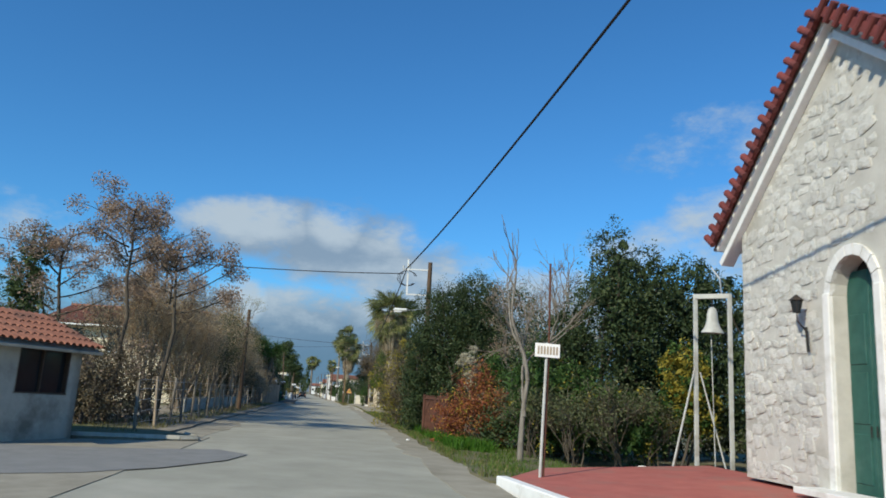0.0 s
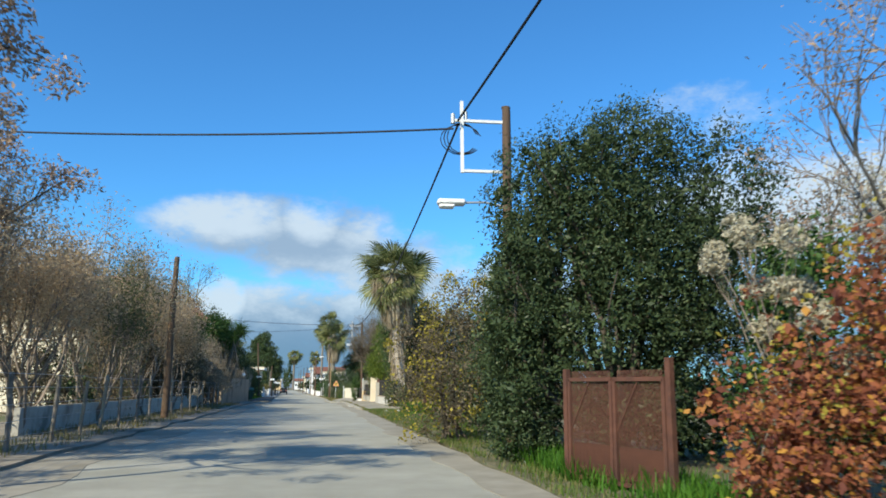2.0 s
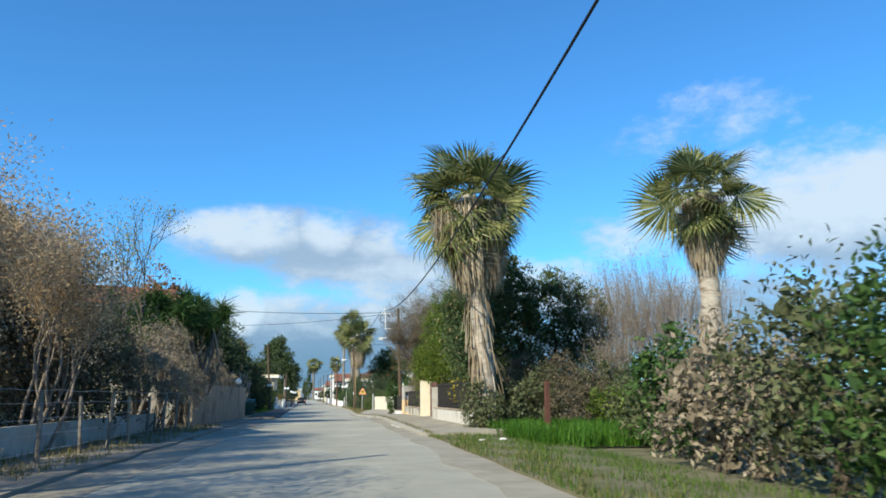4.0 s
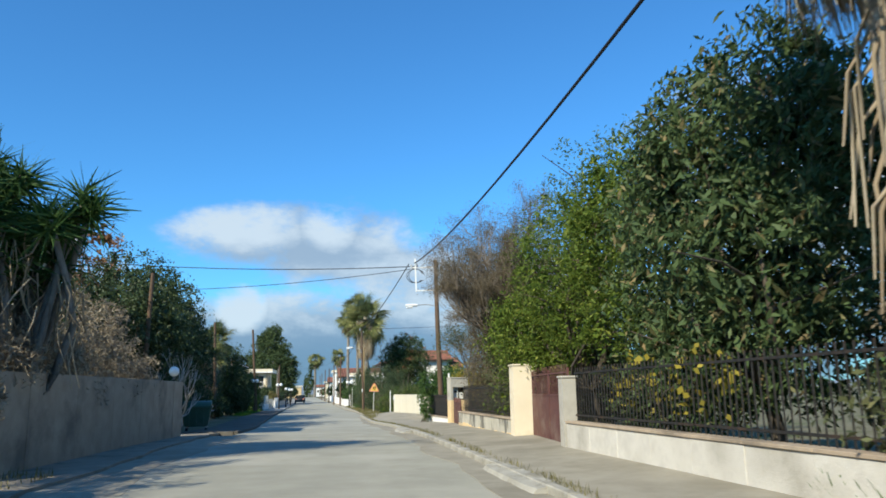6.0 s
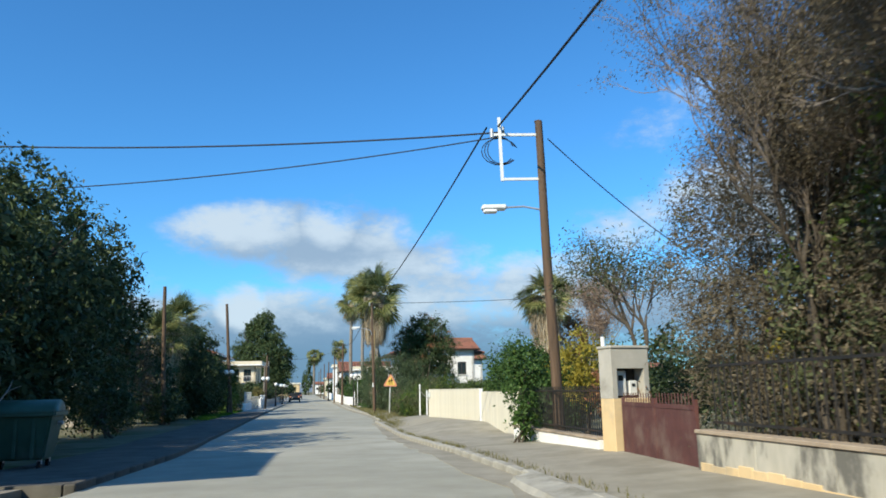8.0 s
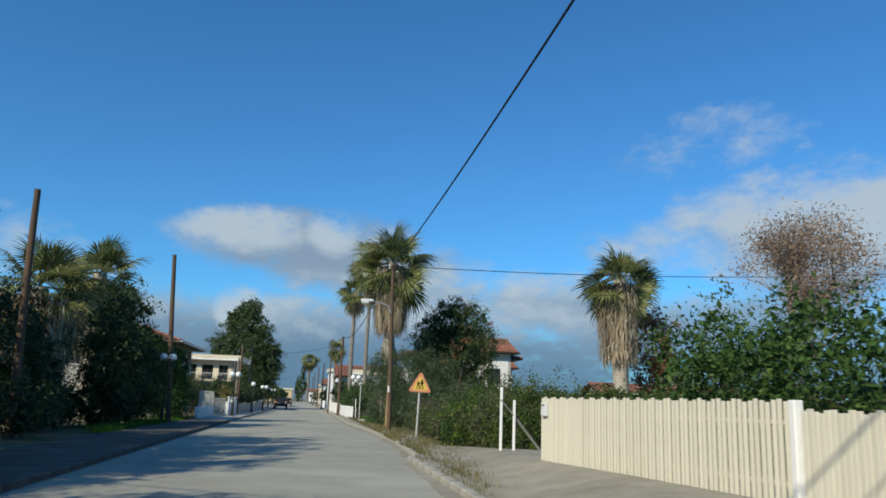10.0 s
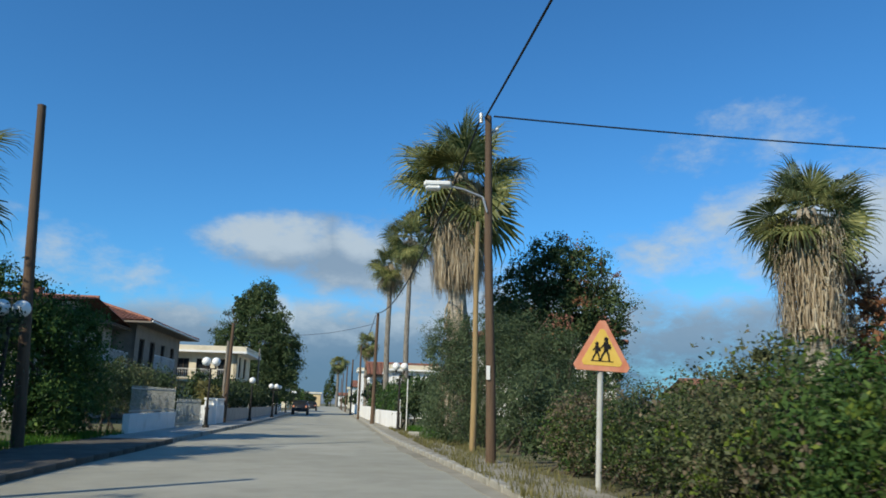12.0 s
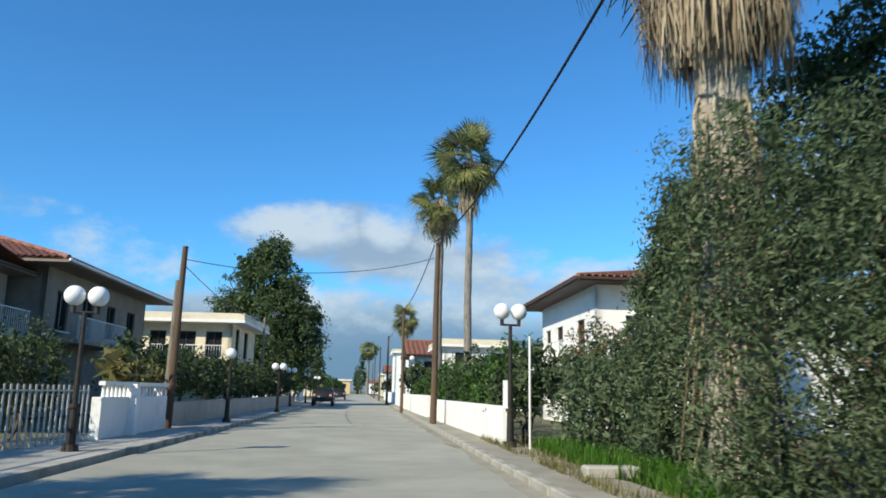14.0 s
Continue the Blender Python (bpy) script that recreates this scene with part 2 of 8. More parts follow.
M = {
    "asphalt": surface("asphalt", (0.30, 0.292, 0.235), (0.365, 0.355, 0.29), 1.1, (0.42, 0.405, 0.335), 0.25, 0.9, bump=0.5, grain=90),
    "patch": surface("asphalt_patch", (0.20, 0.20, 0.19), (0.25, 0.247, 0.235), 2.0, rough=0.9, bump=0.5, grain=90),
    "dust": surface("pale_dust", (0.26, 0.238, 0.185), (0.345, 0.318, 0.252), 1.7, (0.22, 0.20, 0.15), 0.5, 0.95, bump=0.3, grain=35),
    "earth": surface("dry_earth", (0.12, 0.115, 0.065), (0.20, 0.18, 0.11), 1.6, (0.075, 0.10, 0.03), 0.35, 0.97, bump=0.8, grain=30),
    "concrete": surface("old_concrete", (0.36, 0.345, 0.30), (0.46, 0.44, 0.385), 3.0, (0.20, 0.19, 0.16), 0.9, 0.92, bump=0.4, grain=50),
    "grimy_pave": surface("dusty_grimy_pavement", (0.23, 0.20, 0.155), (0.32, 0.285, 0.225), 1.6, (0.16, 0.14, 0.105), 0.9, 0.95, bump=0.4, grain=40),
    # dusty pavement whose dark tone has the deep shade of the trees painted in
    "shade_pave": surface("tree_shade_pavement", (0.085, 0.078, 0.065), (0.14, 0.128, 0.105), 1.6, (0.06, 0.056, 0.046), 0.9, 0.95, bump=0.4, grain=40),
    "concrete_dark": surface("grimy_concrete", (0.33, 0.26, 0.19), (0.42, 0.34, 0.25), 2.2, (0.20, 0.165, 0.125), 0.7, 0.93, bump=0.4, grain=40),
    "streaked": surface("streaked_concrete", (0.40, 0.38, 0.31), (0.52, 0.49, 0.41), 2.5, (0.15, 0.145, 0.125), 1.0, 0.93, bump=0.4, grain=40, stretch=(2.2, 2.2, 0.8), stain_at=(0.49, 0.60)),
    "kerb": surface("kerb_stone", (0.30, 0.29, 0.25), (0.42, 0.40, 0.34), 3.5, (0.18, 0.17, 0.13), 1.2, 0.93, bump=0.4),
    "white": surface("white_render", (0.74, 0.73, 0.70), (0.82, 0.81, 0.78), 1.5, (0.60, 0.58, 0.53), 0.8, 0.85, bump=0.15, stain_at=(0.58, 0.78)),
    "white_paint": surface("white_paint", (0.76, 0.76, 0.74), (0.84, 0.84, 0.82), 5.0, (0.55, 0.53, 0.48), 1.5, 0.6, bump=0.1, stain_at=(0.6, 0.75)),
    "cream": surface("cream_render", (0.66, 0.58, 0.43), (0.74, 0.66, 0.50), 1.5, (0.52, 0.45, 0.32), 0.8, 0.88, bump=0.15),
    "cream_paint": surface("cream_board_paint", (0.60, 0.565, 0.455), (0.68, 0.645, 0.53), 2.0, (0.50, 0.47, 0.38), 1.2, 0.75, bump=0.15, vary=0.05, stretch=(4, 4, 0.6)),
    "ochre": surface("ochre_render", (0.62, 0.45, 0.24), (0.70, 0.53, 0.30), 1.8, (0.44, 0.36, 0.24), 1.1, 0.9, bump=0.2),
    "beige": surface("beige_render", (0.38, 0.35, 0.30), (0.46, 0.425, 0.37), 1.5, (0.36, 0.33, 0.28), 0.8, 0.9, bump=0.15),
    # beige darkened to taupe: the shade under broad eaves is in the colour
    "taupe": surface("eave_shade_render", (0.25, 0.215, 0.18), (0.31, 0.27, 0.225), 1.5, (0.21, 0.18, 0.15), 0.8, 0.9, bump=0.15),
    "brown_wall": surface("brown_render", (0.20, 0.165, 0.135), (0.26, 0.22, 0.18), 1.5, rough=0.9, bump=0.15),
    "mortar": surface("lime_mortar", (0.50, 0.48, 0.43), (0.60, 0.58, 0.52), 4.0, (0.38, 0.36, 0.31), 1.0, 0.95, bump=0.5),
    "stone": surface("limestone", (0.56, 0.545, 0.495), (0.70, 0.685, 0.63), 5.0, (0.44, 0.415, 0.35), 2.2, 0.92, bump=0.9, grain=14, vary=0.14),
    "trim": surface("white_stone_trim", (0.70, 0.69, 0.65), (0.80, 0.79, 0.76), 3.0, (0.55, 0.53, 0.48), 1.4, 0.8, bump=0.15),
    "tile_red": surface("dark_red_tile", (0.13, 0.032, 0.03), (0.20, 0.05, 0.044), 5.0, (0.08, 0.028, 0.027), 1.3, 0.8, bump=0.3, vary=0.2),
    "tile": surface("terracotta_tile", (0.22, 0.092, 0.06), (0.31, 0.135, 0.088), 5.0, (0.14, 0.075, 0.058), 1.1, 0.85, bump=0.3, vary=0.2),
    "paving_red": surface("red_paving", (0.36, 0.105, 0.085), (0.44, 0.14, 0.11), 2.5, (0.33, 0.15, 0.12), 0.9, 0.8, bump=0.3),
    "wood_pole": surface("creosoted_wood", (0.085, 0.055, 0.036), (0.15, 0.098, 0.062), 3.0, (0.06, 0.042, 0.03), 1.5, 0.85, bump=0.5, grain=30, stretch=(6, 6, 0.5)),
    "wood_pole_pale": surface("weathered_pole_wood", (0.26, 0.18, 0.085), (0.38, 0.265, 0.125), 3.0, (0.15, 0.11, 0.07), 1.5, 0.85, bump=0.5, grain=30, stretch=(6, 6, 0.5)),
    "bark": surface("grey_bark", (0.16, 0.14, 0.115), (0.27, 0.245, 0.21), 4.0, (0.09, 0.08, 0.06), 1.5, 0.95, bump=0.8, grain=18, stretch=(3, 3, 0.8)),
    "bark_dark": surface("dark_bark", (0.06, 0.05, 0.038), (0.11, 0.09, 0.068), 4.0, rough=0.95, bump=0.8, grain=18, stretch=(3, 3, 0.8)),
    "bark_pale": surface("pale_bark", (0.34, 0.31, 0.27), (0.46, 0.43, 0.38), 4.0, (0.2, 0.18, 0.15), 1.5, 0.92, bump=0.5),
    "twig": surface("dry_twigs", (0.17, 0.135, 0.105), (0.27, 0.225, 0.18), 3.0, rough=0.95, bump=0.0),
    "twig_pale": surface("pale_twigs", (0.30, 0.27, 0.235), (0.42, 0.385, 0.34), 3.0, rough=0.95, bump=0.0),
    "palm_trunk": surface("palm_trunk_fibre", (0.32, 0.275, 0.215), (0.48, 0.42, 0.34), 5.0, (0.19, 0.15, 0.11), 2.0, 0.95, bump=0.9, grain=20, stretch=(1, 1, 4)),
    "rust": surface("rusty_iron", (0.09, 0.042, 0.03), (0.155, 0.068, 0.044), 5.0, (0.08, 0.04, 0.03), 1.6, 0.85, metal=0.2, bump=0.4),
    "galv": surface("galvanised_steel", (0.42, 0.43, 0.43), (0.54, 0.55, 0.55), 6.0, (0.34, 0.34, 0.33), 2.0, 0.5, metal=0.6, bump=0.1),
    "grey_paint": surface("grey_painted_steel", (0.40, 0.41, 0.39), (0.50, 0.51, 0.48), 5.0, (0.30, 0.29, 0.26), 2.0, 0.55, bump=0.1),
    "iron": surface("black_iron", (0.02, 0.02, 0.02), (0.04, 0.038, 0.035), 8.0, (0.07, 0.045, 0.03), 3.0, 0.6, metal=0.3, bump=0.1),
    "green_door": surface("dark_green_paint", (0.018, 0.075, 0.06), (0.03, 0.105, 0.085), 4.0, (0.05, 0.12, 0.10), 1.2, 0.45, bump=0.1),
    "green_bin": surface("green_plastic", (0.025, 0.075, 0.05), (0.035, 0.095, 0.065), 4.0, (0.06, 0.10, 0.08), 1.6, 0.5, bump=0.05),
    "brown_gate": surface("maroon_paint", (0.085, 0.035, 0.032), (0.125, 0.052, 0.045), 4.0, (0.17, 0.11, 0.09), 1.3, 0.6, bump=0.15),
    "cable": plain("black_cable", (0.02, 0.02, 0.022), 0.6),
    "glass": plain("dark_window_glass", (0.02, 0.024, 0.028), 0.08),
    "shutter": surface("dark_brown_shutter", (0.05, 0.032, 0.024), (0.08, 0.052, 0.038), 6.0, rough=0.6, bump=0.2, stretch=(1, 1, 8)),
    "globe": plain("opal_globe", (0.82, 0.82, 0.80), 0.35),
    "lamp_white": plain("white_lamp_housing", (0.72, 0.72, 0.69), 0.45),
    "sign_yellow": surface("faded_yellow_sheet", (0.72, 0.47, 0.08), (0.78, 0.53, 0.12), 6.0, rough=0.4, bump=0.0),
    "sign_red": surface("faded_red_sheet", (0.62, 0.22, 0.12), (0.70, 0.32, 0.20), 5.0, rough=0.4, bump=0.0),
    "black": plain("black_print", (0.018, 0.014, 0.012), 0.5),
    "car": plain("black_car_paint", (0.025, 0.027, 0.03), 0.25),
    "rubber": plain("tyre_rubber", (0.02, 0.02, 0.02), 0.9),
    "meter": plain("grey_meter_box", (0.62, 0.64, 0.63), 0.4),
    "meter_hole": plain("dark_recess", (0.05, 0.045, 0.04), 0.9),
    # foliage
    "f_dark": foliage("dark_evergreen_leaves", (0.03, 0.05, 0.021), (0.068, 0.098, 0.042), (0.15, 0.18, 0.085), 0.22, 0.42),
    "f_green": foliage("green_leaves", (0.029, 0.067, 0.019), (0.072, 0.136, 0.035), (0.160, 0.240, 0.064), 0.3),
    "f_bright": foliage("fresh_green_leaves", (0.06, 0.105, 0.018), (0.155, 0.215, 0.036), (0.36, 0.40, 0.085), 0.42),
    "f_hedge": foliage("hedge_leaves", (0.035, 0.062, 0.018), (0.088, 0.125, 0.034), (0.20, 0.23, 0.06), 0.3),
    "f_olive": foliage("olive_green_leaves", (0.056, 0.072, 0.035), (0.120, 0.136, 0.064), (0.224, 0.224, 0.112), 0.25),
    "f_oleander": foliage("oleander_leaves", (0.05, 0.08, 0.042), (0.12, 0.165, 0.082), (0.25, 0.29, 0.16), 0.3),
    "f_loquat": foliage("loquat_leaves", (0.035, 0.065, 0.026), (0.095, 0.14, 0.055), (0.30, 0.22, 0.11), 0.25),
    "f_orange": foliage("orange_autumn_leaves", (0.17, 0.06, 0.045), (0.36, 0.13, 0.065), (0.60, 0.31, 0.06), 0.4, light_at=0.72),
    "f_yellow": foliage("yellow_leaves", (0.220, 0.187, 0.033), (0.396, 0.330, 0.055), (0.550, 0.462, 0.099), 0.4),
    "f_tan": foliage("dry_tan_seed_clusters", (0.22, 0.155, 0.115), (0.42, 0.31, 0.225), (0.62, 0.49, 0.37), 0.35, 0.8),
    "f_gold": foliage("withered_golden_leaves", (0.34, 0.25, 0.15), (0.58, 0.45, 0.29), (0.73, 0.60, 0.41), 0.6, 0.8),
    "f_brown": foliage("withered_brown_leaves", (0.095, 0.08, 0.052), (0.19, 0.157, 0.105), (0.34, 0.275, 0.18), 0.3, 0.8),
    "f_grey": foliage("dry_grey_brush", (0.19, 0.155, 0.11), (0.33, 0.275, 0.195), (0.50, 0.43, 0.31), 0.25, 0.9),
    "f_seed": foliage("pale_seed_heads", (0.391, 0.356, 0.253), (0.540, 0.494, 0.368), (0.667, 0.621, 0.483), 0.3, 0.9),
    "f_rust": foliage("rust_brown_leaves", (0.176, 0.081, 0.047), (0.311, 0.155, 0.081), (0.459, 0.257, 0.121), 0.3, 0.8),
    "f_grass": foliage("grass_blades", (0.052, 0.098, 0.016), (0.111, 0.189, 0.031), (0.247, 0.286, 0.078), 0.4, 0.6),
    "f_drygrass": foliage("dry_grass_blades", (0.120, 0.114, 0.042), (0.228, 0.210, 0.084), (0.384, 0.336, 0.156), 0.35, 0.8),
    "f_weed": foliage("bright_weeds", (0.036, 0.102, 0.012), (0.078, 0.198, 0.022), (0.168, 0.300, 0.036), 0.4, 0.5),
    "frond": foliage("palm_fronds", (0.06, 0.085, 0.03), (0.21, 0.225, 0.085), (0.50, 0.47, 0.19), 0.42, 0.4, 0.66),
    "frond_dead": foliage("dead_palm_fronds", (0.20, 0.15, 0.095), (0.43, 0.35, 0.24), (0.66, 0.58, 0.43), 0.25, 0.85, 0.7),
    "f_pine": foliage("pine_needles", (0.038, 0.068, 0.027), (0.088, 0.124, 0.051), (0.176, 0.216, 0.095), 0.2, 0.6),
}


# ---- mesh helpers ----
def rx(y):
    """The road's reference line: x at a distance y along it."""
    if y > 190:
        return rx(190) - 0.0684 * (y - 190)
    y = max(y, -11.7)
    return 3.0 - 0.02 * (y + 11.7) - 0.00012 * (y + 11.7) ** 2


def along(s):
    """Stations count metres along the street from the church; a survey gap of 8 m lies between stations 82.5 and 98.5."""
    return s if s < 82.5 else s - 8.0 if s > 98.5 else 82.5 + (s - 82.5) * 0.5


def station(y):
    """The station of a place y metres up the street."""
    return y if y < 82.5 else y + 8.0 if y > 90.5 else 82.5 + (y - 82.5) * 2.0


def fall(y):
    """The street sinks gently by 0.4 m between 66 and 94 m."""
    k = min(1.0, max(0.0, (y - 66.0) / 28.0))
    return -0.4 * k * k * (3 - 2 * k)


def heading(y):
    return math.degrees(math.atan2(rx(y) - rx(y + 1), 1.0))


def link(name, me, material, parent=None, label="", smooth=False):
    mt = M[material] if isinstance(material, str) else material
    if not me.materials:
        me.materials.append(mt)
    if smooth:
        me.polygons.foreach_set("use_smooth", [True] * len(me.polygons))
    ob = new(name, me)
    if parent is not None:
        ob.parent = parent
    if label:
        ob["label"] = label
    return ob


def part(name, bm, material, parent=None, label="", smooth=False):
    me = bpy.data.meshes.new(name)
    bm.to_mesh(me)
    bm.free()
    return link(name, me, material, parent, label, smooth)


def quads(name, v, f):
    """A mesh from arrays of vertices and of four-cornered faces."""
    v, f = np.asarray(v, np.float32), np.asarray(f, np.int32)
    me = bpy.data.meshes.new(name)
    me.vertices.add(len(v))
    me.vertices.foreach_set("co", v.ravel())
    me.loops.add(f.size)
    me.loops.foreach_set("vertex_index", f.ravel())
    me.polygons.add(len(f))
    me.polygons.foreach_set("loop_start", np.arange(0, f.size, 4, dtype=np.int32))
    me.update(calc_edges=True)
    return me


def thing(name, m, label, category, group="", kind=""):
    """An Empty at the thing's base, which carries its parts."""
    ob = new(name)
    ob.empty_display_size = 0.2
    m = m if isinstance(m, Matrix) else Matrix.Translation(m)
    y = m.translation.y
    ob.matrix_world = Matrix.Translation((0, along(y) - y, fall(along(y)))) @ m
    return tagged(ob, label, category, group, kind)


def box(bm, c, s, rot=0.0, bevel=0.0):
    r = bmesh.ops.create_cube(bm, size=1, matrix=Matrix.Translation(c) @ Matrix.Rotation(radians(rot), 4, "Z") @ Matrix.Diagonal((*s, 1)))
    if bevel:
        es = list({e for v in r["verts"] for e in v.link_edges})
        bmesh.ops.bevel(bm, geom=es, offset=bevel, segments=1, affect="EDGES")
    return bm


def boxes(*items, bevel=0.0):
    bm = bmesh.new()
    for it in items:
        box(bm, it[0], it[1], it[2] if len(it) > 2 else 0.0, bevel)
    return bm


def rod(bm, a, b, r, r2=None, n=8):
    a, b = Vector(a), Vector(b)
    q = (b - a).to_track_quat("Z", "Y").to_matrix().to_4x4()
    bmesh.ops.create_cone(bm, cap_ends=True, segments=n, radius1=r, radius2=r if r2 is None else r2, depth=(b - a).length, matrix=Matrix.Translation((a + b) / 2) @ q)
    return bm


def rods(*items, n=8):
    bm = bmesh.new()
    for it in items:
        rod(bm, *it, n=n)
    return bm


def ball(bm, c, r, seg=16, scale=(1, 1, 1)):
    bmesh.ops.create_uvsphere(bm, u_segments=seg, v_segments=seg // 2 + 2, radius=r, matrix=Matrix.Translation(c) @ Matrix.Diagonal((*scale, 1)))
    return bm


def tubes(name, lines, n=5):
    """Tapered tubes along polylines: each is (points, radii)."""
    vs, fs, k = [], [], 0
    ang = np.linspace(0, 2 * np.pi, n, endpoint=False)
    for pts, rad in lines:
        p, rad = np.asarray(pts, float), np.asarray(rad, float)
        t = np.gradient(p, axis=0)
        t /= np.linalg.norm(t, axis=1)[:, None] + 1e-9
        ref = np.where(np.abs(t[:, 2:3]) > 0.9, [[1.0, 0, 0]], [[0, 0, 1.0]])
        u = np.cross(t, ref)
        u /= np.linalg.norm(u, axis=1)[:, None] + 1e-9
        w = np.cross(t, u)
        ring = p[:, None] + rad[:, None, None] * (np.cos(ang)[None, :, None] * u[:, None] + np.sin(ang)[None, :, None] * w[:, None])
        vs.append(ring.reshape(-1, 3))
        m = len(p)
        i, j = np.meshgrid(np.arange(m - 1), np.arange(n), indexing="ij")
        a, b = i * n + j, i * n + (j + 1) % n
        fs.append(np.stack([a, b, b + n, a + n], -1).reshape(-1, 4) + k)
        k += m * n
    return quads(name, np.concatenate(vs), np.concatenate(fs))


def leaf_mesh(name, centres, size, rng, aspect=2.2, up=0.3, droop=0.0, spread=0.35):
    """Small folded blades, one at each centre; droop hangs them down."""
    c = np.asarray(centres, float)
    n = len(c)
    d = rng.normal(size=(n, 3))
    d[:, 2] = d[:, 2] * (1 - abs(droop)) - droop * 1.6
    d /= np.linalg.norm(d, axis=1)[:, None] + 1e-9
    nor = rng.normal(size=(n, 3))
    nor[:, 2] += up * 2
    s = np.cross(d, nor)
    s /= np.linalg.norm(s, axis=1)[:, None] + 1e-9
    nor = np.cross(s, d)
    ln = (size * (1 + spread * rng.uniform(-1, 1, n)))[:, None]
    wd = ln / aspect
    base, tip = c - d * ln * 0.5, c + d * ln * 0.5 - nor * ln * 0.08
    v = np.stack([base, c + s * wd * 0.5 + nor * ln * 0.07, tip, c - s * wd * 0.5 + nor * ln * 0.07], 1).reshape(-1, 3)
    return quads(name, v, np.arange(4 * n).reshape(-1, 4))


def blob_points(lobes, n, rng, shell=0.55, rough=0.22, tufts=0.68):
    """Points in the outer layers of a group of ellipsoids, uneven and with gaps; most of them gather in tufts."""
    lobes = np.asarray(lobes, float)
    area = (lobes[:, 3] * lobes[:, 4] + lobes[:, 3] * lobes[:, 5] + lobes[:, 4] * lobes[:, 5])

    def spread(m, depth):
        pick = rng.choice(len(lobes), m, p=area / area.sum())
        d = rng.normal(size=(m, 3))
        d /= np.linalg.norm(d, axis=1)[:, None]
        ph = lobes[pick, 0] * 3.1 + lobes[pick, 1] * 1.7
        lump = np.sin(d[:, 0] * 4.3 + ph) * np.sin(d[:, 1] * 5.1 + ph * 1.3) + 0.7 * np.sin(d[:, 2] * 7.7 + d[:, 0] * 6.0 + ph)
        r = (1 - depth * rng.uniform(0, 1, m) ** 1.8) * (1 + rough * lump * 0.6) + rng.normal(0, 0.03, m)
        return lobes[pick, :3] + d * r[:, None] * lobes[pick, 3:6], lobes[pick, 3:6].mean(1)

    k = int(n * tufts)
    loose, _ = spread(n - k, shell)
    if k < 80:
        return np.concatenate([loose, spread(k, shell)[0]]) if k else loose
    heart, size = spread(max(10, k // 40), shell * 0.6)
    which = rng.integers(0, len(heart), k)
    reach = np.minimum(0.14 * size, 0.2)[which] * rng.uniform(0.5, 1.3, len(heart))[which]
    off = rng.normal(size=(k, 3)) * (1, 1, 0.7) * reach[:, None]
    off[:, 2] += 0.25 * reach - 0.35 * (off[:, 0] ** 2 + off[:, 1] ** 2) / (reach + 0.02)
    return np.concatenate([loose, heart[which] + off])


def limb(a, b, r0, r1, rng, bend=0.12, n=6):
    a, b = np.asarray(a, float), np.asarray(b, float)
    t = np.linspace(0, 1, n)[:, None]
    off = rng.normal(0, bend * np.linalg.norm(b - a), 3)
    p = a + (b - a) * t + off * np.sin(np.pi * t) + rng.normal(0, 0.012 * np.linalg.norm(b - a), (n, 3)) * np.sin(np.pi * t)
    return p, np.linspace(r0, r1, n)


BROAD = 1.06


def leafy(name, label, category, base, lobes, n, size, mat, seed, trunk_r=0.12, bark="bark_dark", aspect=2.2, droop=0.0, up=0.3, shell=0.55, stems=1, group="", rough=0.22, extra=(), solid=0.32):
    """A tree or shrub: trunk or stems with limbs into each lobe, and a crown of single leaves. extra: further leaf kinds (count, size, material, name, label)."""
    rng = np.random.default_rng(seed)
    b = np.array(base, float)
    ob = thing(name, Vector(base), label, category, group)
    lb = np.asarray(lobes, float).copy()
    off = abs(base[0] - rx(base[1]))
    full = 0.92 if off < 13.0 and base[1] < 146 else 0.65 if off < 13.0 and base[1] < 200 else 0.36
    size = size if full > 0.9 else size * (1.2 if full > 0.6 else 1.6)
    lines = []
    low = lb[:, 2].min()
    for k in range(stems):
        foot = np.array([rng.normal(0, 0.06 * stems), rng.normal(0, 0.06 * stems), 0.0]) * (stems > 1)
        fork = np.array([*(lb[:, :2].mean(0) * 0.5), max(0.25, low * 0.55)]) + rng.normal(0, 0.1, 3) * (stems > 1)
        lines.append(limb(foot - (0, 0, 0.1), fork, trunk_r, trunk_r * 0.75, rng, 0.05))
        for l in lb[k::stems] if stems > 1 else lb:
            lines.append(limb(fork, l[:3] + (0, 0, l[5] * 0.3), trunk_r * 0.6, trunk_r * 0.12, rng, 0.1))
            for _ in range(3):
                e = l[:3] + rng.normal(0, 0.5, 3) * l[3:6]
                lines.append(limb(fork * 0.35 + l[:3] * 0.65, e, trunk_r * 0.25, trunk_r * 0.06, rng, 0.1, 4))
    tk = link("trunk" if stems == 1 else "branchwork", tubes("trunk", lines, 6), bark, ob, smooth=True)
    if stems > 1:
        tagged(tk, "", "", "", "stuff")
    p = blob_points(lb, int(n * full), rng, shell, rough)
    core = lb.copy()
    core[:, 3:6] *= 0.78
    q = blob_points(core, int(n * full * solid), rng, 0.5, rough)
    s = np.r_[np.full(len(p), size * BROAD), np.full(len(q), size * BROAD * 1.7)]
    p = np.concatenate([p, q])
    s, p = s[p[:, 2] > 0.02], p[p[:, 2] > 0.02]
    tagged(link("crown", leaf_mesh("crown", p, s, rng, aspect, up, droop), mat, ob), "", "", "", "stuff")
    for cnt, sz, m2, nm, lab in extra:
        q = blob_points(lb, cnt, rng, 0.12, rough)
        q = q[q[:, 2] > 0.05]
        tagged(link(nm, leaf_mesh(nm, q, sz, rng, 1.6, up, droop), m2, ob), lab, "", "", "stuff")
    return ob


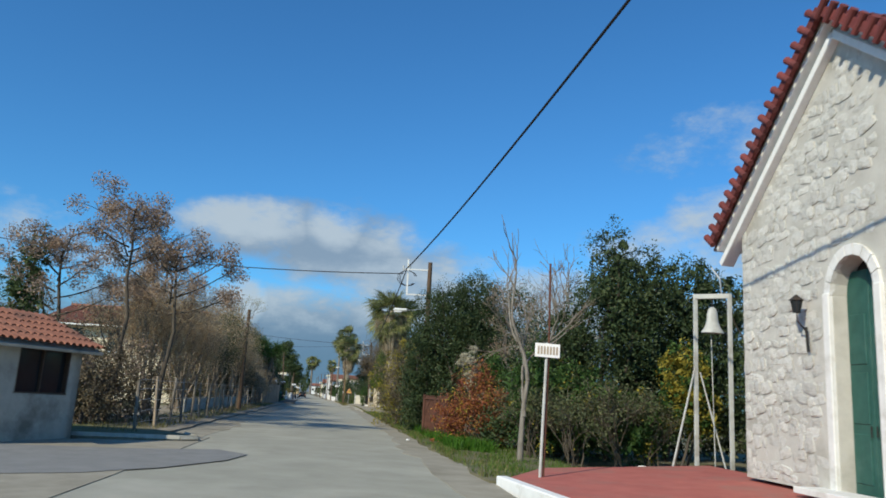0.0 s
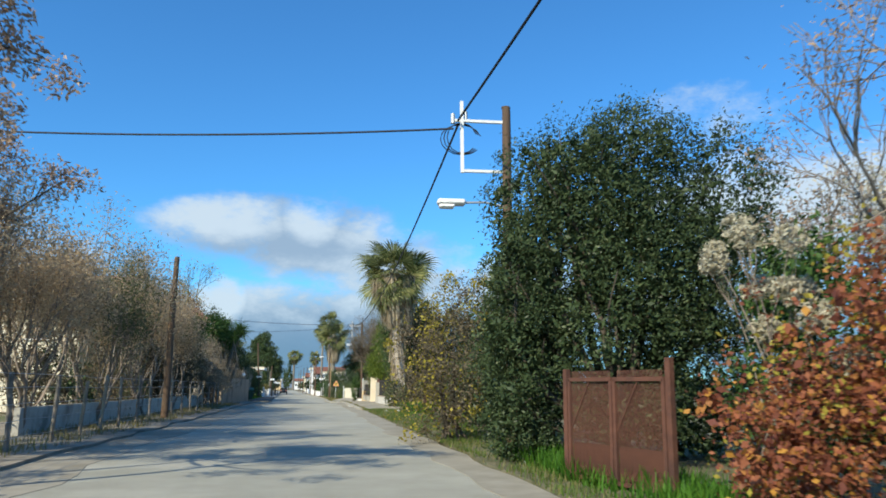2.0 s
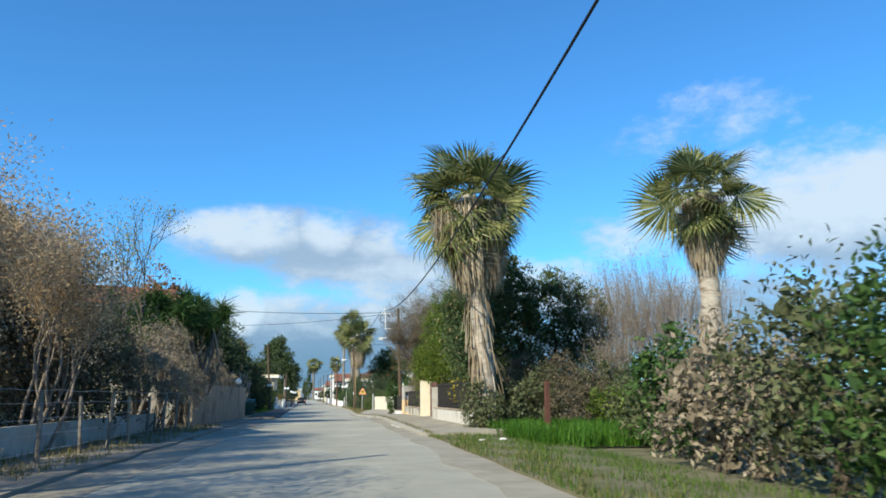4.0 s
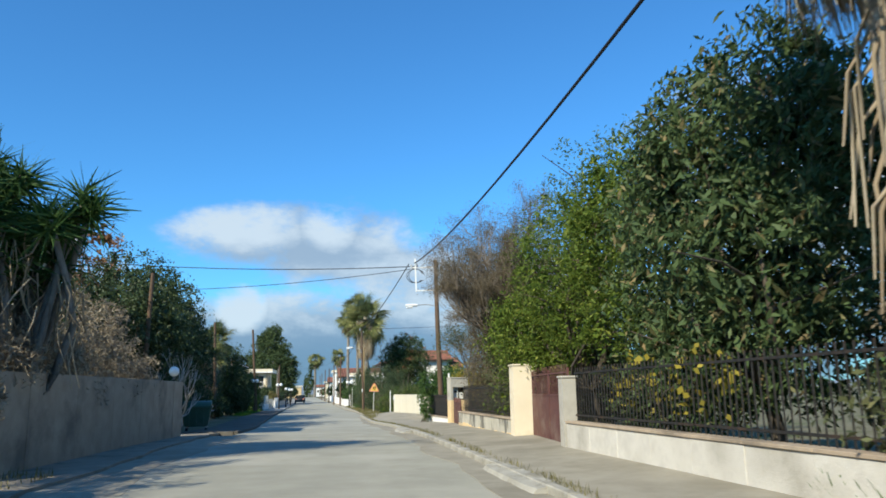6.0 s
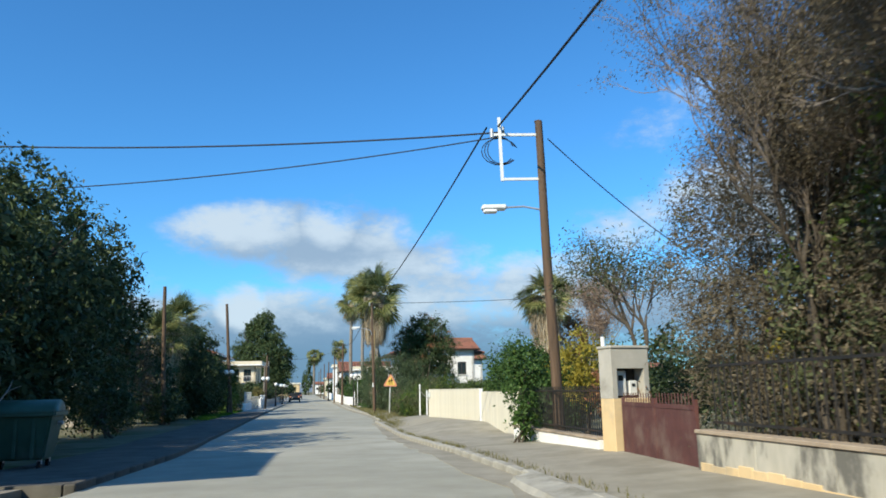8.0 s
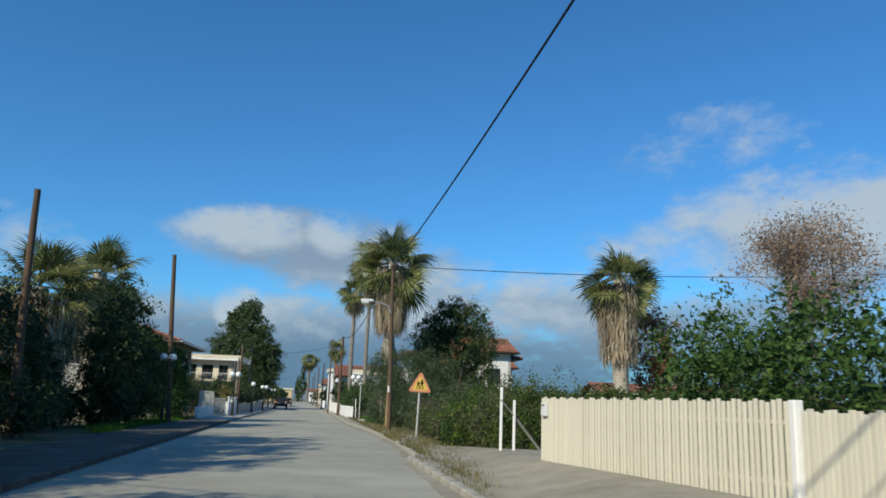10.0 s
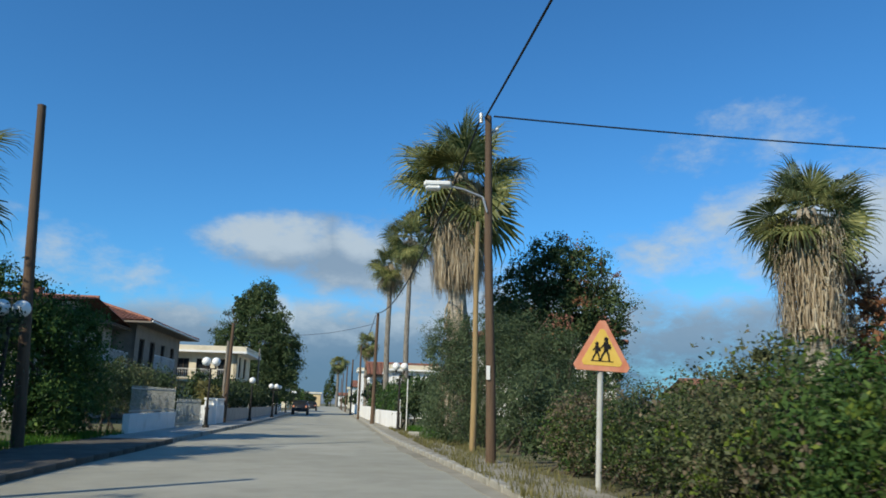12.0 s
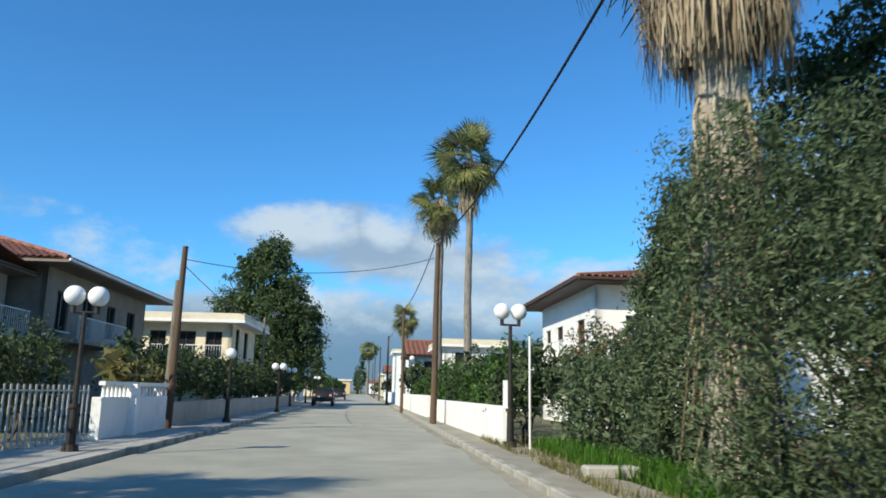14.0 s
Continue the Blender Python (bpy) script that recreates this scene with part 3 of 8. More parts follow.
def grow(rng, a, d, length, r, depth, lines, tips, spread=0.55, up=0.25, kids=(2, 4), shrink=0.72):
    d = d / np.linalg.norm(d)
    b = a + d * length
    lines.append(limb(a, b, r, r * 0.62, rng, 0.05, 5))
    if depth == 0:
        tips.append(b)
        return
    for k in range(rng.integers(*kids, endpoint=True)):
        nd = d + rng.normal(0, spread, 3)
        nd[2] += up
        at = a + d * length * (1.0 if k == 0 else rng.uniform(0.55, 1.0))
        grow(rng, at, nd, length * shrink * rng.uniform(0.75, 1.2), r * 0.6 if k else r * 0.66, depth - 1, lines, tips, spread, up, kids, shrink)


def branchy(name, label, category, base, height, seed, depth=4, r=0.11, bark="bark", twig="twig", clump=None, spread=0.5, up=0.3, lean=(0, 0, 1), group="", stems=1, first=0.33, kids=(2, 4), hang=0.0):
    """A tree that shows its branches; clump: (leaves a tip, radius, leaf size, material, part, label)."""
    rng = np.random.default_rng(seed)
    ob = thing(name, Vector(base), label, category, group)
    lines, tips = [], []
    for k in range(stems):
        dd = np.array(lean, float) + (rng.normal(0, 0.28, 3) * (1, 1, 0) if stems > 1 else 0)
        grow(rng, np.array([0, 0, -0.1]) + rng.normal(0, 0.12, 3) * (1, 1, 0) * (stems > 1), dd, height * first, r, depth, lines, tips, spread, up, kids)
    top = max(float(l[0][-1][2]) for l in lines)
    s = height / top
    lines = [(p * s, q) for p, q in lines]
    tips = [t * s for t in tips]
    thick = [l for l in lines if l[1][0] > r * 0.2]
    thin = [l for l in lines if l[1][0] <= r * 0.2]
    tk = link("trunk" if stems == 1 else "branchwork", tubes("trunk", thick, 6), bark, ob, smooth=True)
    if stems > 1:
        tagged(tk, "", "", "", "stuff")
    if thin:
        tagged(link("twig_mass", tubes("twigs", thin, 3), twig, ob), "", "", "", "stuff")
    if clump:
        cnt, rad, sz, mt, nm, lab = clump
        c = np.repeat(np.array(tips), int(cnt * 1.5), 0)
        c = c + rng.normal(0, rad, c.shape) * (1, 1, 0.75)
        if hang:
            c[:, 2] = np.maximum(c[:, 2] - rng.exponential(hang, len(c)), 0.5)
        tagged(link(nm, leaf_mesh(nm, c, sz * 1.1, rng, 3.2, 0.2, 0.25), mt, ob), lab, "", "", "stuff")
    return ob


def blades(name, label, category, points, h, mat, seed, width=0.012, lean=0.45):
    """Grass: single bent blades at the given feet; one mesh of kind stuff."""
    rng = np.random.default_rng(seed)
    p = np.asarray(points, float)
    n = len(p)
    a = rng.uniform(0, 2 * np.pi, n)
    hh = h * rng.uniform(0.4, 1.3, n)
    d = np.stack([np.cos(a), np.sin(a), np.zeros(n)], 1)
    s = np.stack([-np.sin(a), np.cos(a), np.zeros(n)], 1) * width
    top = p + d * (hh * lean * rng.uniform(0.2, 1.4, n))[:, None] + np.array([0, 0, 1.0]) * hh[:, None]
    v = np.stack([p - s, p + s, top + s * 0.2, top - s * 0.2], 1).reshape(-1, 3)
    ob = link(name, quads(name, v, np.arange(4 * n).reshape(-1, 4)), mat)
    return tagged(ob, label, category, "", "stuff")


def strip(name, ya, yb, ua, ub, z, thick, mat, label, category, step=2.0, rough_edge=0.0, seed=1, kind="structure", bank=0.0):
    """A slab that follows the road between two offsets from its line (numbers or functions of y)."""
    rng = np.random.default_rng(seed)
    bm = bmesh.new()
    ys = np.linspace(ya, yb, max(2, int((yb - ya) / step) + 1))
    rows = []
    for y in ys:
        a = (ua(y) if callable(ua) else ua) + rng.normal(0, rough_edge) * 1.0
        b = (ub(y) if callable(ub) else ub) + rng.normal(0, rough_edge) * 1.0
        x = rx(y)
        y = along(y)
        h = z + fall(y)
        rows.append([bm.verts.new(c) for c in ((x + a, y, h), (x + b, y, h + bank), (x + b, y, h - thick), (x + a, y, h - thick))])
    for p, q in zip(rows, rows[1:]):
        for k in range(4):
            bm.faces.new((p[k], p[(k + 1) % 4], q[(k + 1) % 4], q[k]))
    bm.faces.new(rows[0])
    bm.faces.new(rows[-1][::-1])
    bmesh.ops.recalc_face_normals(bm, faces=bm.faces)
    return tagged(part(name, bm, mat), label, category, "", kind)


def tube_arm(pts):
    bm = bmesh.new()
    for a, b in zip(pts, pts[1:]):
        rod(bm, a, b, 0.025, n=6)
    return bm


def holed_wall(length, height, thick, holes):
    """A wall along +x from the origin, its outer face at y = 0, with rectangular openings (x0, x1, z0, z1)."""
    bm = bmesh.new()
    xs = sorted({0.0, length, *(h[0] for h in holes), *(h[1] for h in holes)})
    for a, b in zip(xs, xs[1:]):
        cut = sorted((h[2], h[3]) for h in holes if h[0] <= a + 1e-6 and h[1] >= b - 1e-6)
        z = 0.0
        for lo, hi in cut + [(height, height)]:
            if lo - z > 1e-4:
                box(bm, ((a + b) / 2, thick / 2, (z + lo) / 2), (b - a, thick, lo - z))
            z = hi
    bmesh.ops.remove_doubles(bm, verts=bm.verts, dist=1e-4)
    return bm


def tile_slope(width, run, drop, pitch=0.24, row=0.36, hip=False):
    """Barrel tiles on one roof slope: along +x the width, from the ridge at the origin down along -y; stepped row by row."""
    cols, n = int(width / pitch), max(2, int(math.hypot(run, drop) / row))
    vs, fs, k = [], [], 0
    prof = [(-0.5, 0.0), (-0.3, 0.055), (0.0, 0.08), (0.3, 0.055), (0.5, 0.0)]
    for c in range(cols):
        x = (c + 0.5) * width / cols
        for i in range(n):
            if hip and (i + 0.6) / n < 1 - min(x, width - x) / run:
                continue
            for f, lift in ((i / n, 0.0), ((i + 1.12) / n, 0.03)):
                for px, pz in prof:
                    vs.append((x + px * pitch * (0.98 if lift else 0.86), -run * min(f, 1.02), -drop * min(f, 1.02) + pz + lift))
            for j in range(4):
                fs.append((k + j, k + j + 1, k + 6 + j, k + 5 + j))
            k += 10
    return quads("tiles", vs, fs)


# ---- ground, road and pavements ----
def ground():
    bm = bmesh.new()
    xs = [-2500, -900, -300, -120, -60, -30, -15, 0, 15, 30, 60, 120, 300, 900, 2500]
    ys = [-900, -300, -100, -50, -20, 0, 20, 40, 60, 65, 70, 75, 80, 85, 90, 95, 100, 120, 140, 160, 200, 260, 400, 700, 1400, 2800]
    grid = [[bm.verts.new((x, y, fall(y) - 0.06)) for x in xs] for y in ys]
    for r, s in zip(grid, grid[1:]):
        for k in range(len(xs) - 1):
            bm.faces.new((r[k], r[k + 1], s[k + 1], s[k]))
    return tagged(part("ground", bm, "earth"), "dry earth and rough grass either side of the road", "ground", "", "structure")


def left_edge(y):
    return -3.75 - 0.45 * min(1.0, max(0.0, (y - 95) / 30))


def right_edge(y):
    return 2.35 + 0.75 * math.exp(-((y - 119) / 14.0) ** 2)


ground()
strip("road", -60, 425, left_edge, right_edge, 0.0, 0.3, "asphalt", "worn grey asphalt road with dusty pale edges", "road", 3.0)
strip("road_shoulder", -60, 112, lambda y: right_edge(y) - 0.35, lambda y: right_edge(y) + 0.45, 0.008, 0.2, "dust", "pale dusty shoulder along the asphalt", "road shoulder", 1.2, 0.09, 3)
strip("road_shoulder", 112, 320, lambda y: right_edge(y) - 0.3, lambda y: right_edge(y) + 0.1, 0.008, 0.2, "dust", "pale dusty shoulder along the asphalt", "road shoulder", 1.2, 0.07, 5)
strip("road_shoulder", 8, 74, lambda y: left_edge(y) - 0.9, lambda y: left_edge(y) + 0.3, 0.006, 0.2, "dust", "dusty strip at the foot of the fences", "road shoulder", 1.2, 0.12, 4)
strip("pavement", 49, 111, lambda y: 2.75, lambda y: 5.3, 0.10, 0.3, "dust", "raised pale dirt pavement beside garden walls", "pavement", 1.5, 0.05, 6, bank=0.12)
strip("pavement", 111, 330, lambda y: right_edge(y) + 0.12, lambda y: right_edge(y) + 1.3, 0.10, 0.3, "dust", "narrow pale pavement with a worn edge", "pavement", 1.5, 0.03, 7)
# this stretch carries the trees' shade in its colour
strip("pavement", 76, 134, lambda y: left_edge(y) - 2.3, lambda y: left_edge(y) - 0.16, 0.10, 0.3, "shade_pave", "dusty pavement coloured dark to deepen the trees' shade", "pavement", 2.5, 0.02, 8)
strip("pavement", 134, 330, lambda y: left_edge(y) - 2.3, lambda y: left_edge(y) - 0.16, 0.10, 0.3, "concrete", "grey concrete pavement before garden walls", "pavement", 2.5, 0.02, 8)
strip("verge", 1.5, 49, lambda y: right_edge(y) + 0.5, lambda y: 5.5, 0.05, 0.25, "earth", "grassy verge beside the road", "verge", 1.5, 0.08, 9)
strip("verge", 9, 76, lambda y: left_edge(y) - 6.0, lambda y: left_edge(y) - 0.75, 0.06, 0.25, "grimy_pave", "dusty earth verge below the fence", "verge", 1.5, 0.08, 10)


def kerb_run(ya, yb, u, side, label, gaps=(), mat="kerb"):
    """Kerb stones laid end to end, each a piece of its own."""
    ob = thing("kerb", (0, 0, 0), label, "kerb", "", "structure")
    me = bpy.data.meshes.new("kerb_stone")
    bm = boxes(((0, 0, 0), (0.16, 0.985, 0.24)), bevel=0.018)
    bm.to_mesh(me)
    bm.free()
    y = ya
    while y < yb:
        if not any(a < y < b for a, b in gaps):
            uu = u(y) if callable(u) else u
            k = link("kerb_stone", me, mat, ob)
            k.matrix_world = pose(rx(y + 0.5) + uu, along(y + 0.5), fall(along(y + 0.5)) + random.uniform(-0.012, 0.004), 0, random.uniform(-1.5, 1.5), heading(y))
        y += 1.0
    return ob


kerb_run(50, 111, lambda y: 2.68, 1, "worn concrete kerb stones, dirty and sunken")
kerb_run(111, 190, lambda y: right_edge(y) + 0.05, 1, "low concrete kerb along the pavement")
# kerb in the same shade-darkened colour as its pavement
kerb_run(76, 133.5, lambda y: left_edge(y) - 0.08, -1, "kerb stones coloured dark to deepen the shade along the pavement", (), "shade_pave")
kerb_run(145, 190, lambda y: left_edge(y) - 0.08, -1, "grey concrete kerb stones along the pavement")


def kerb_slab(y, u, length, label):
    """A cast concrete ramp slab against the kerb, chipped at its rim."""
    bm = bmesh.new()
    n = 7
    rng = random.Random(int(y * 7))
    rows = []
    for k in range(n):
        t = (k / (n - 1) - 0.5) * length
        e = 0.05 * (k in (0, n - 1))
        rows.append([bm.verts.new((a, t, z)) for a, z in ((-0.26 + e + rng.uniform(-0.03, 0.03), 0.0), (-0.2 + e, 0.07), (0.16 - e, 0.125), (0.26 - e + rng.uniform(-0.03, 0.03), 0.09), (0.3, 0.0))])
    for p, q in zip(rows, rows[1:]):
        for a in range(4):
            bm.faces.new((p[a], p[a + 1], q[a + 1], q[a]))
    bm.faces.new(rows[0][::-1])
    bm.faces.new(rows[-1])
    bmesh.ops.recalc_face_normals(bm, faces=bm.faces)
    ob = part("kerb_slab", bm, "kerb")
    ob.matrix_world = pose(rx(y) + u, along(y), fall(along(y)), 0, 0, heading(y))
    return tagged(ob, label, "kerb slab", "", "structure")


for yk, uk, lk in ((57.6, 2.62, 3.4), (73.8, 2.45, 3.0)):
    kerb_slab(yk, uk, lk, "pale chipped concrete ramp slab against the kerb")


def side_apron():
    bm = bmesh.new()
    pts = [(-60, -14), (-60, 3.5), (-14, 4.5), (-4.2, 6.2), (-1.2, 7.6), (rx(8) + left_edge(8) + 0.5, 9.5), (rx(0) + left_edge(0) + 0.6, 0), (rx(-14) + left_edge(-14) + 0.6, -14)]
    top = [bm.verts.new((x, y, 0.012)) for x, y in pts]
    bm.faces.new(top)
    r = bmesh.ops.extrude_face_region(bm, geom=bm.faces[:])
    bmesh.ops.translate(bm, verts=[v for v in r["geom"] if isinstance(v, bmesh.types.BMVert)], vec=(0, 0, -0.2))
    bmesh.ops.recalc_face_normals(bm, faces=bm.faces)
    tagged(part("side_road", bm, "dust"), "pale dusty side road joining the street", "side road", "", "structure")
    bm = bmesh.new()
    vs = [bm.verts.new((x, y, 0.02)) for x, y in ((-6.0, 4.0), (-1.6, 4.7), (0.2, 5.6), (0.95, 4.7), (0.75, 3.2), (0.0, 1.4), (-0.9, 0.2), (-2.6, -0.8), (-6.0, -1.2))]
    bm.faces.new(vs)
    tagged(part("asphalt_patch", bm, "patch"), "darker asphalt patch at the mouth of the side road", "road patch", "", "structure")
    bm = bmesh.new()
    vs = [bm.verts.new((x, y, 0.09)) for x, y in ((-9, 6.3), (-4.0, 7.2), (-1.1, 7.75), (-0.75, 8.0), (-1.3, 9.2), (-3.5, 12), (-9, 12))]
    bm.faces.new(vs)
    r = bmesh.ops.extrude_face_region(bm, geom=bm.faces[:])
    bmesh.ops.translate(bm, verts=[v for v in r["geom"] if isinstance(v, bmesh.types.BMVert)], vec=(0, 0, -0.2))
    bmesh.ops.recalc_face_normals(bm, faces=bm.faces)
    tagged(part("verge_corner", bm, "earth"), "low grassy corner bed with a concrete rim", "verge", "", "structure")
    bm = rods(((-4.0, 7.1, 0.05), (-1.1, 7.7, 0.05), 0.09), ((-1.1, 7.7, 0.05), (-0.75, 8.0, 0.05), 0.09), ((-0.75, 8.0, 0.05), (-1.3, 9.3, 0.05), 0.09), n=4)
    tagged(part("kerb", bm, "kerb"), "concrete rim of the corner bed", "kerb", "", "structure")


side_apron()


def church_yard():
    bm = bmesh.new()
    pts = [(5.75, 1.3, 0.12), (6.9, 3.3, 0.16), (10.9, 4.3, 0.3), (10.9, -14, 0.3), (6.7, -14, 0.12), (6.3, -3, 0.12)]
    vs = [bm.verts.new(p) for p in pts]
    for q in ((0, 1, 2), (0, 2, 5), (5, 2, 3), (5, 3, 4)):
        bm.faces.new([vs[k] for k in q])
    r = bmesh.ops.extrude_face_region(bm, geom=bm.faces[:])
    bmesh.ops.translate(bm, verts=[v for v in r["geom"] if isinstance(v, bmesh.types.BMVert)], vec=(0, 0, -0.3))
    bmesh.ops.recalc_face_normals(bm, faces=bm.faces)
    tagged(part("forecourt", bm, "paving_red"), "red painted forecourt before the stone church", "forecourt", "", "structure")
    bm = bmesh.new()
    for a, b in (((5.75, 1.3), (6.3, -3.0)), ((6.3, -3.0), (6.7, -14.0))):
        d = Vector((b[0] - a[0], b[1] - a[1], 0))
        box(bm, ((a[0] + b[0]) / 2 - 0.08, (a[1] + b[1]) / 2, 0.03), (d.length, 0.2, 0.26), math.degrees(math.atan2(d.y, d.x)), 0.02)
    tagged(part("kerb", bm, "white_paint"), "white painted kerb of the red forecourt", "kerb", "", "structure")


church_yard()


# ---- the stone church ----
def church():
    y0, y1, X = -2.95, 5.0, 12.15
    yc, eave, apex = (y0 + y1) / 2, 5.68, 8.96
    ob = thing("church", Matrix.Translation((10.2, -1.69, 0.3)) @ Matrix.Diagonal((0.787, 0.787, 0.787, 1)), "small stone church with red tile roof and white cornice", "church")
    loc = lambda x, y, z: (x - X, y - yc, z)
    half = (y1 - y0) / 2
    dw, dz, dt = 0.62, 3.8, 4.5  # doorway half width, spring, top
    # front wall with the arched doorway cut through it
    bm = bmesh.new()
    outer = [(-half, 0.05), (-half, eave), (0, apex), (half, eave), (half, 0.05)]
    arch = [(dw * math.cos(a), dz + (dt - dz) * math.sin(a)) for a in np.linspace(0, math.pi, 11)]
    ring = [(half, 0.05), (half, eave), (0, apex), (-half, eave), (-half, 0.05), (-dw, 0.05)] + arch[::-1] + [(dw, 0.05)]
    f = bm.faces.new([bm.verts.new((0, y, z)) for y, z in ring])
    r = bmesh.ops.extrude_face_region(bm, geom=[f])
    bmesh.ops.translate(bm, verts=[v for v in r["geom"] if isinstance(v, bmesh.types.BMVert)], vec=(0.55, 0, 0))
    bmesh.ops.recalc_face_normals(bm, faces=bm.faces)
    wall = part("front_wall", bm, "mortar", ob)
    bm = boxes(((4.8, -half + 0.3, eave / 2), (8.5, 0.6, eave)), ((4.8, half - 0.3, eave / 2), (8.5, 0.6, eave)), ((9.0, 0, eave / 2), (0.6, 2 * half - 1.2, eave)))
    part("side_wall", bm, "mortar", ob, "rendered side walls")
    # door leaves set back in the opening
    for s in (-1, 1):
        bm = bmesh.new()
        box(bm, (0.33, s * 0.352, 2.16), (0.06, 0.69, 4.2), 0, 0.01)
        d = part("door", bm, "green_door", ob, "dark green panelled door leaf")
        for zc, zh in ((0.75, 0.9), (1.85, 0.95), (2.95, 0.95)):
            part("panel", boxes(((0.295, s * 0.352, zc), (0.03, 0.46, zh)), bevel=0.012), "green_door", d)
        part("handle", rods(((0.27, s * 0.08, 1.15), (0.27, s * 0.08, 1.35), 0.015)), "iron", d, "black handle")
    bm = boxes(((0.42, 0, 2.3), (0.05, 1.5, 4.6)))
    part("door_backing", bm, "black", ob)
    # trim round the door: jambs and voussoirs
    for s in (-1, 1):
        bm = boxes(((-0.01, s * (dw + 0.11), dz / 2 + 0.05), (0.16, 0.2, dz)), bevel=0.015)
        part("door_jamb", bm, "trim", ob, "white stone jamb")
    n = 9
    for k in range(n):
        a0, a1 = math.pi * k / n + 0.012, math.pi * (k + 1) / n - 0.012
        bm = bmesh.new()
        pts = []
        for rr, aa in ((1.0, a0), (1.0, a1), (1.3, a1), (1.3, a0)):
            pts.append((dw * rr * math.cos(aa), dz + (dt - dz) * rr * math.sin(aa)))
        f = bm.faces.new([bm.verts.new((-0.06, y, z)) for y, z in pts])
        r = bmesh.ops.extrude_face_region(bm, geom=[f])
        bmesh.ops.translate(bm, verts=[v for v in r["geom"] if isinstance(v, bmesh.types.BMVert)], vec=(0.1, 0, 0))
        bmesh.ops.recalc_face_normals(bm, faces=bm.faces)
        part("arch_stone", bm, "trim", ob)
    bm = boxes(((-0.25, 0, 0.08), (0.7, 2.4, 0.12)), bevel=0.01)
    part("step", bm, "trim", ob, "pale stone step")
    # raking cornice of two white mouldings with a grey band between, roof tiles over it
    slope = math.atan2(apex - eave, half)
    for s in (-1, 1):
        L = math.hypot(half + 0.75, (half + 0.75) * math.tan(slope))
        for nm, off, th, dep, mt in (("cornice", 0.06, 0.16, 0.34, "white_paint"), ("cornice_band", 0.24, 0.2, 0.24, "grey_paint"), ("cornice", 0.42, 0.13, 0.44, "white_paint")):
            bm = bmesh.new()
            box(bm, (0, 0, 0), (dep, L, th), 0, 0.015)
            p = part(nm, bm, mt, ob)
            mid = (half + 0.75) / 2
            p.matrix_local = Matrix.Translation((-dep / 2 + 0.15, s * (mid - math.sin(slope) * off * 0), apex - mid * math.tan(slope) + off)) @ Matrix.Rotation(-s * slope, 4, "X")
        run = half + 0.85
        me = tile_slope(9.6, run, run * math.tan(slope), 0.25, 0.38)
        t = link("roof_tiles", me, "tile_red", ob, "dark red barrel tiles")
        t.matrix_local = Matrix.Translation((4.4 - 4.8 + (0 if s < 0 else 9.6) - 0.0, 0, apex + 0.56)) @ Matrix.Rotation(0 if s < 0 else math.pi, 4, "Z")
        nv = int(math.hypot(run, run * math.tan(slope)) / 0.34)
        for k in range(nv):
            f = (k + 0.5) / nv
            bm = bmesh.new()
            bmesh.ops.create_cone(bm, cap_ends=True, segments=10, radius1=0.085, radius2=0.068, depth=0.42, matrix=Matrix.Rotation(s * (math.pi / 2 + slope), 4, "X"))
            vt = part("verge_tile", bm, "tile_red", ob)
            vt.matrix_local = Matrix.Translation((-0.47, s * run * f, apex + 0.6 - run * f * math.tan(slope)))
        part("verge_board", boxes(((0, 0, 0), (0.1, L, 0.2))), "tile_red", ob).matrix_local = Matrix.Translation((-0.42, s * (half + 0.75) / 2, apex - (half + 0.75) / 2 * math.tan(slope) + 0.56)) @ Matrix.Rotation(-s * slope, 4, "X")
        bm = boxes(((4.4, s * run / 2, 0), (9.4, math.hypot(run, run * math.tan(slope)), 0.06)))
        dk = part("roof_deck", bm, "brown_wall", ob)
        dk.matrix_local = Matrix.Translation((0, s * run / 2, apex - run / 2 * math.tan(slope) + 0.5)) @ Matrix.Rotation(-s * slope, 4, "X") @ Matrix.Translation((0, -s * run / 2, 0))
    # rubble stones on the front
    rng = random.Random(5)
    forms = []
    for k in range(7):
        bm = boxes(((0, 0, 0), (1, 1, 1)))
        bmesh.ops.bevel(bm, geom=bm.edges[:], offset=0.2, segments=1, affect="EDGES")
        for v in bm.verts:
            v.co += Vector((rng.uniform(-0.09, 0.09), rng.uniform(-0.09, 0.09), rng.uniform(-0.1, 0.1)))
        me = bpy.data.meshes.new("stone")
        bm.to_mesh(me)
        bm.free()
        forms.append(me)
    z, count = 0.1, 0
    while z < apex - 0.25:
        h = rng.uniform(0.17, 0.3)
        y = half - 0.02
        lim = half if z + h < eave else (apex - z - h) / math.tan(slope)
        y = min(y, lim)
        while y > -half + 0.15:
            w = rng.uniform(0.16, 0.5)
            c = y - w / 2
            d2 = abs(c) - w / 2
            clear = d2 > dw + 0.3 if z < dz else math.hypot(max(0.0, d2) / (dw * 1.3), max(0, z - dz) / ((dt - dz) * 1.3)) > 1.0
            if clear and c - w / 2 > -lim and c > -0.75 and count < 400:
                st = link("stone", rng.choice(forms), "stone", wall)
                st.matrix_local = Matrix.Translation((rng.uniform(-0.012, 0.02), c, z + h / 2 + rng.uniform(-0.06, 0.06))) @ Matrix.Rotation(rng.uniform(-0.3, 0.3), 4, "X") @ Matrix.Diagonal((rng.uniform(0.022, 0.048), w * rng.uniform(0.86, 1.08), h * rng.uniform(0.82, 1.15), 1))
                count += 1
            y -= w + 0.015
        z += h + 0.008
    return ob


church()


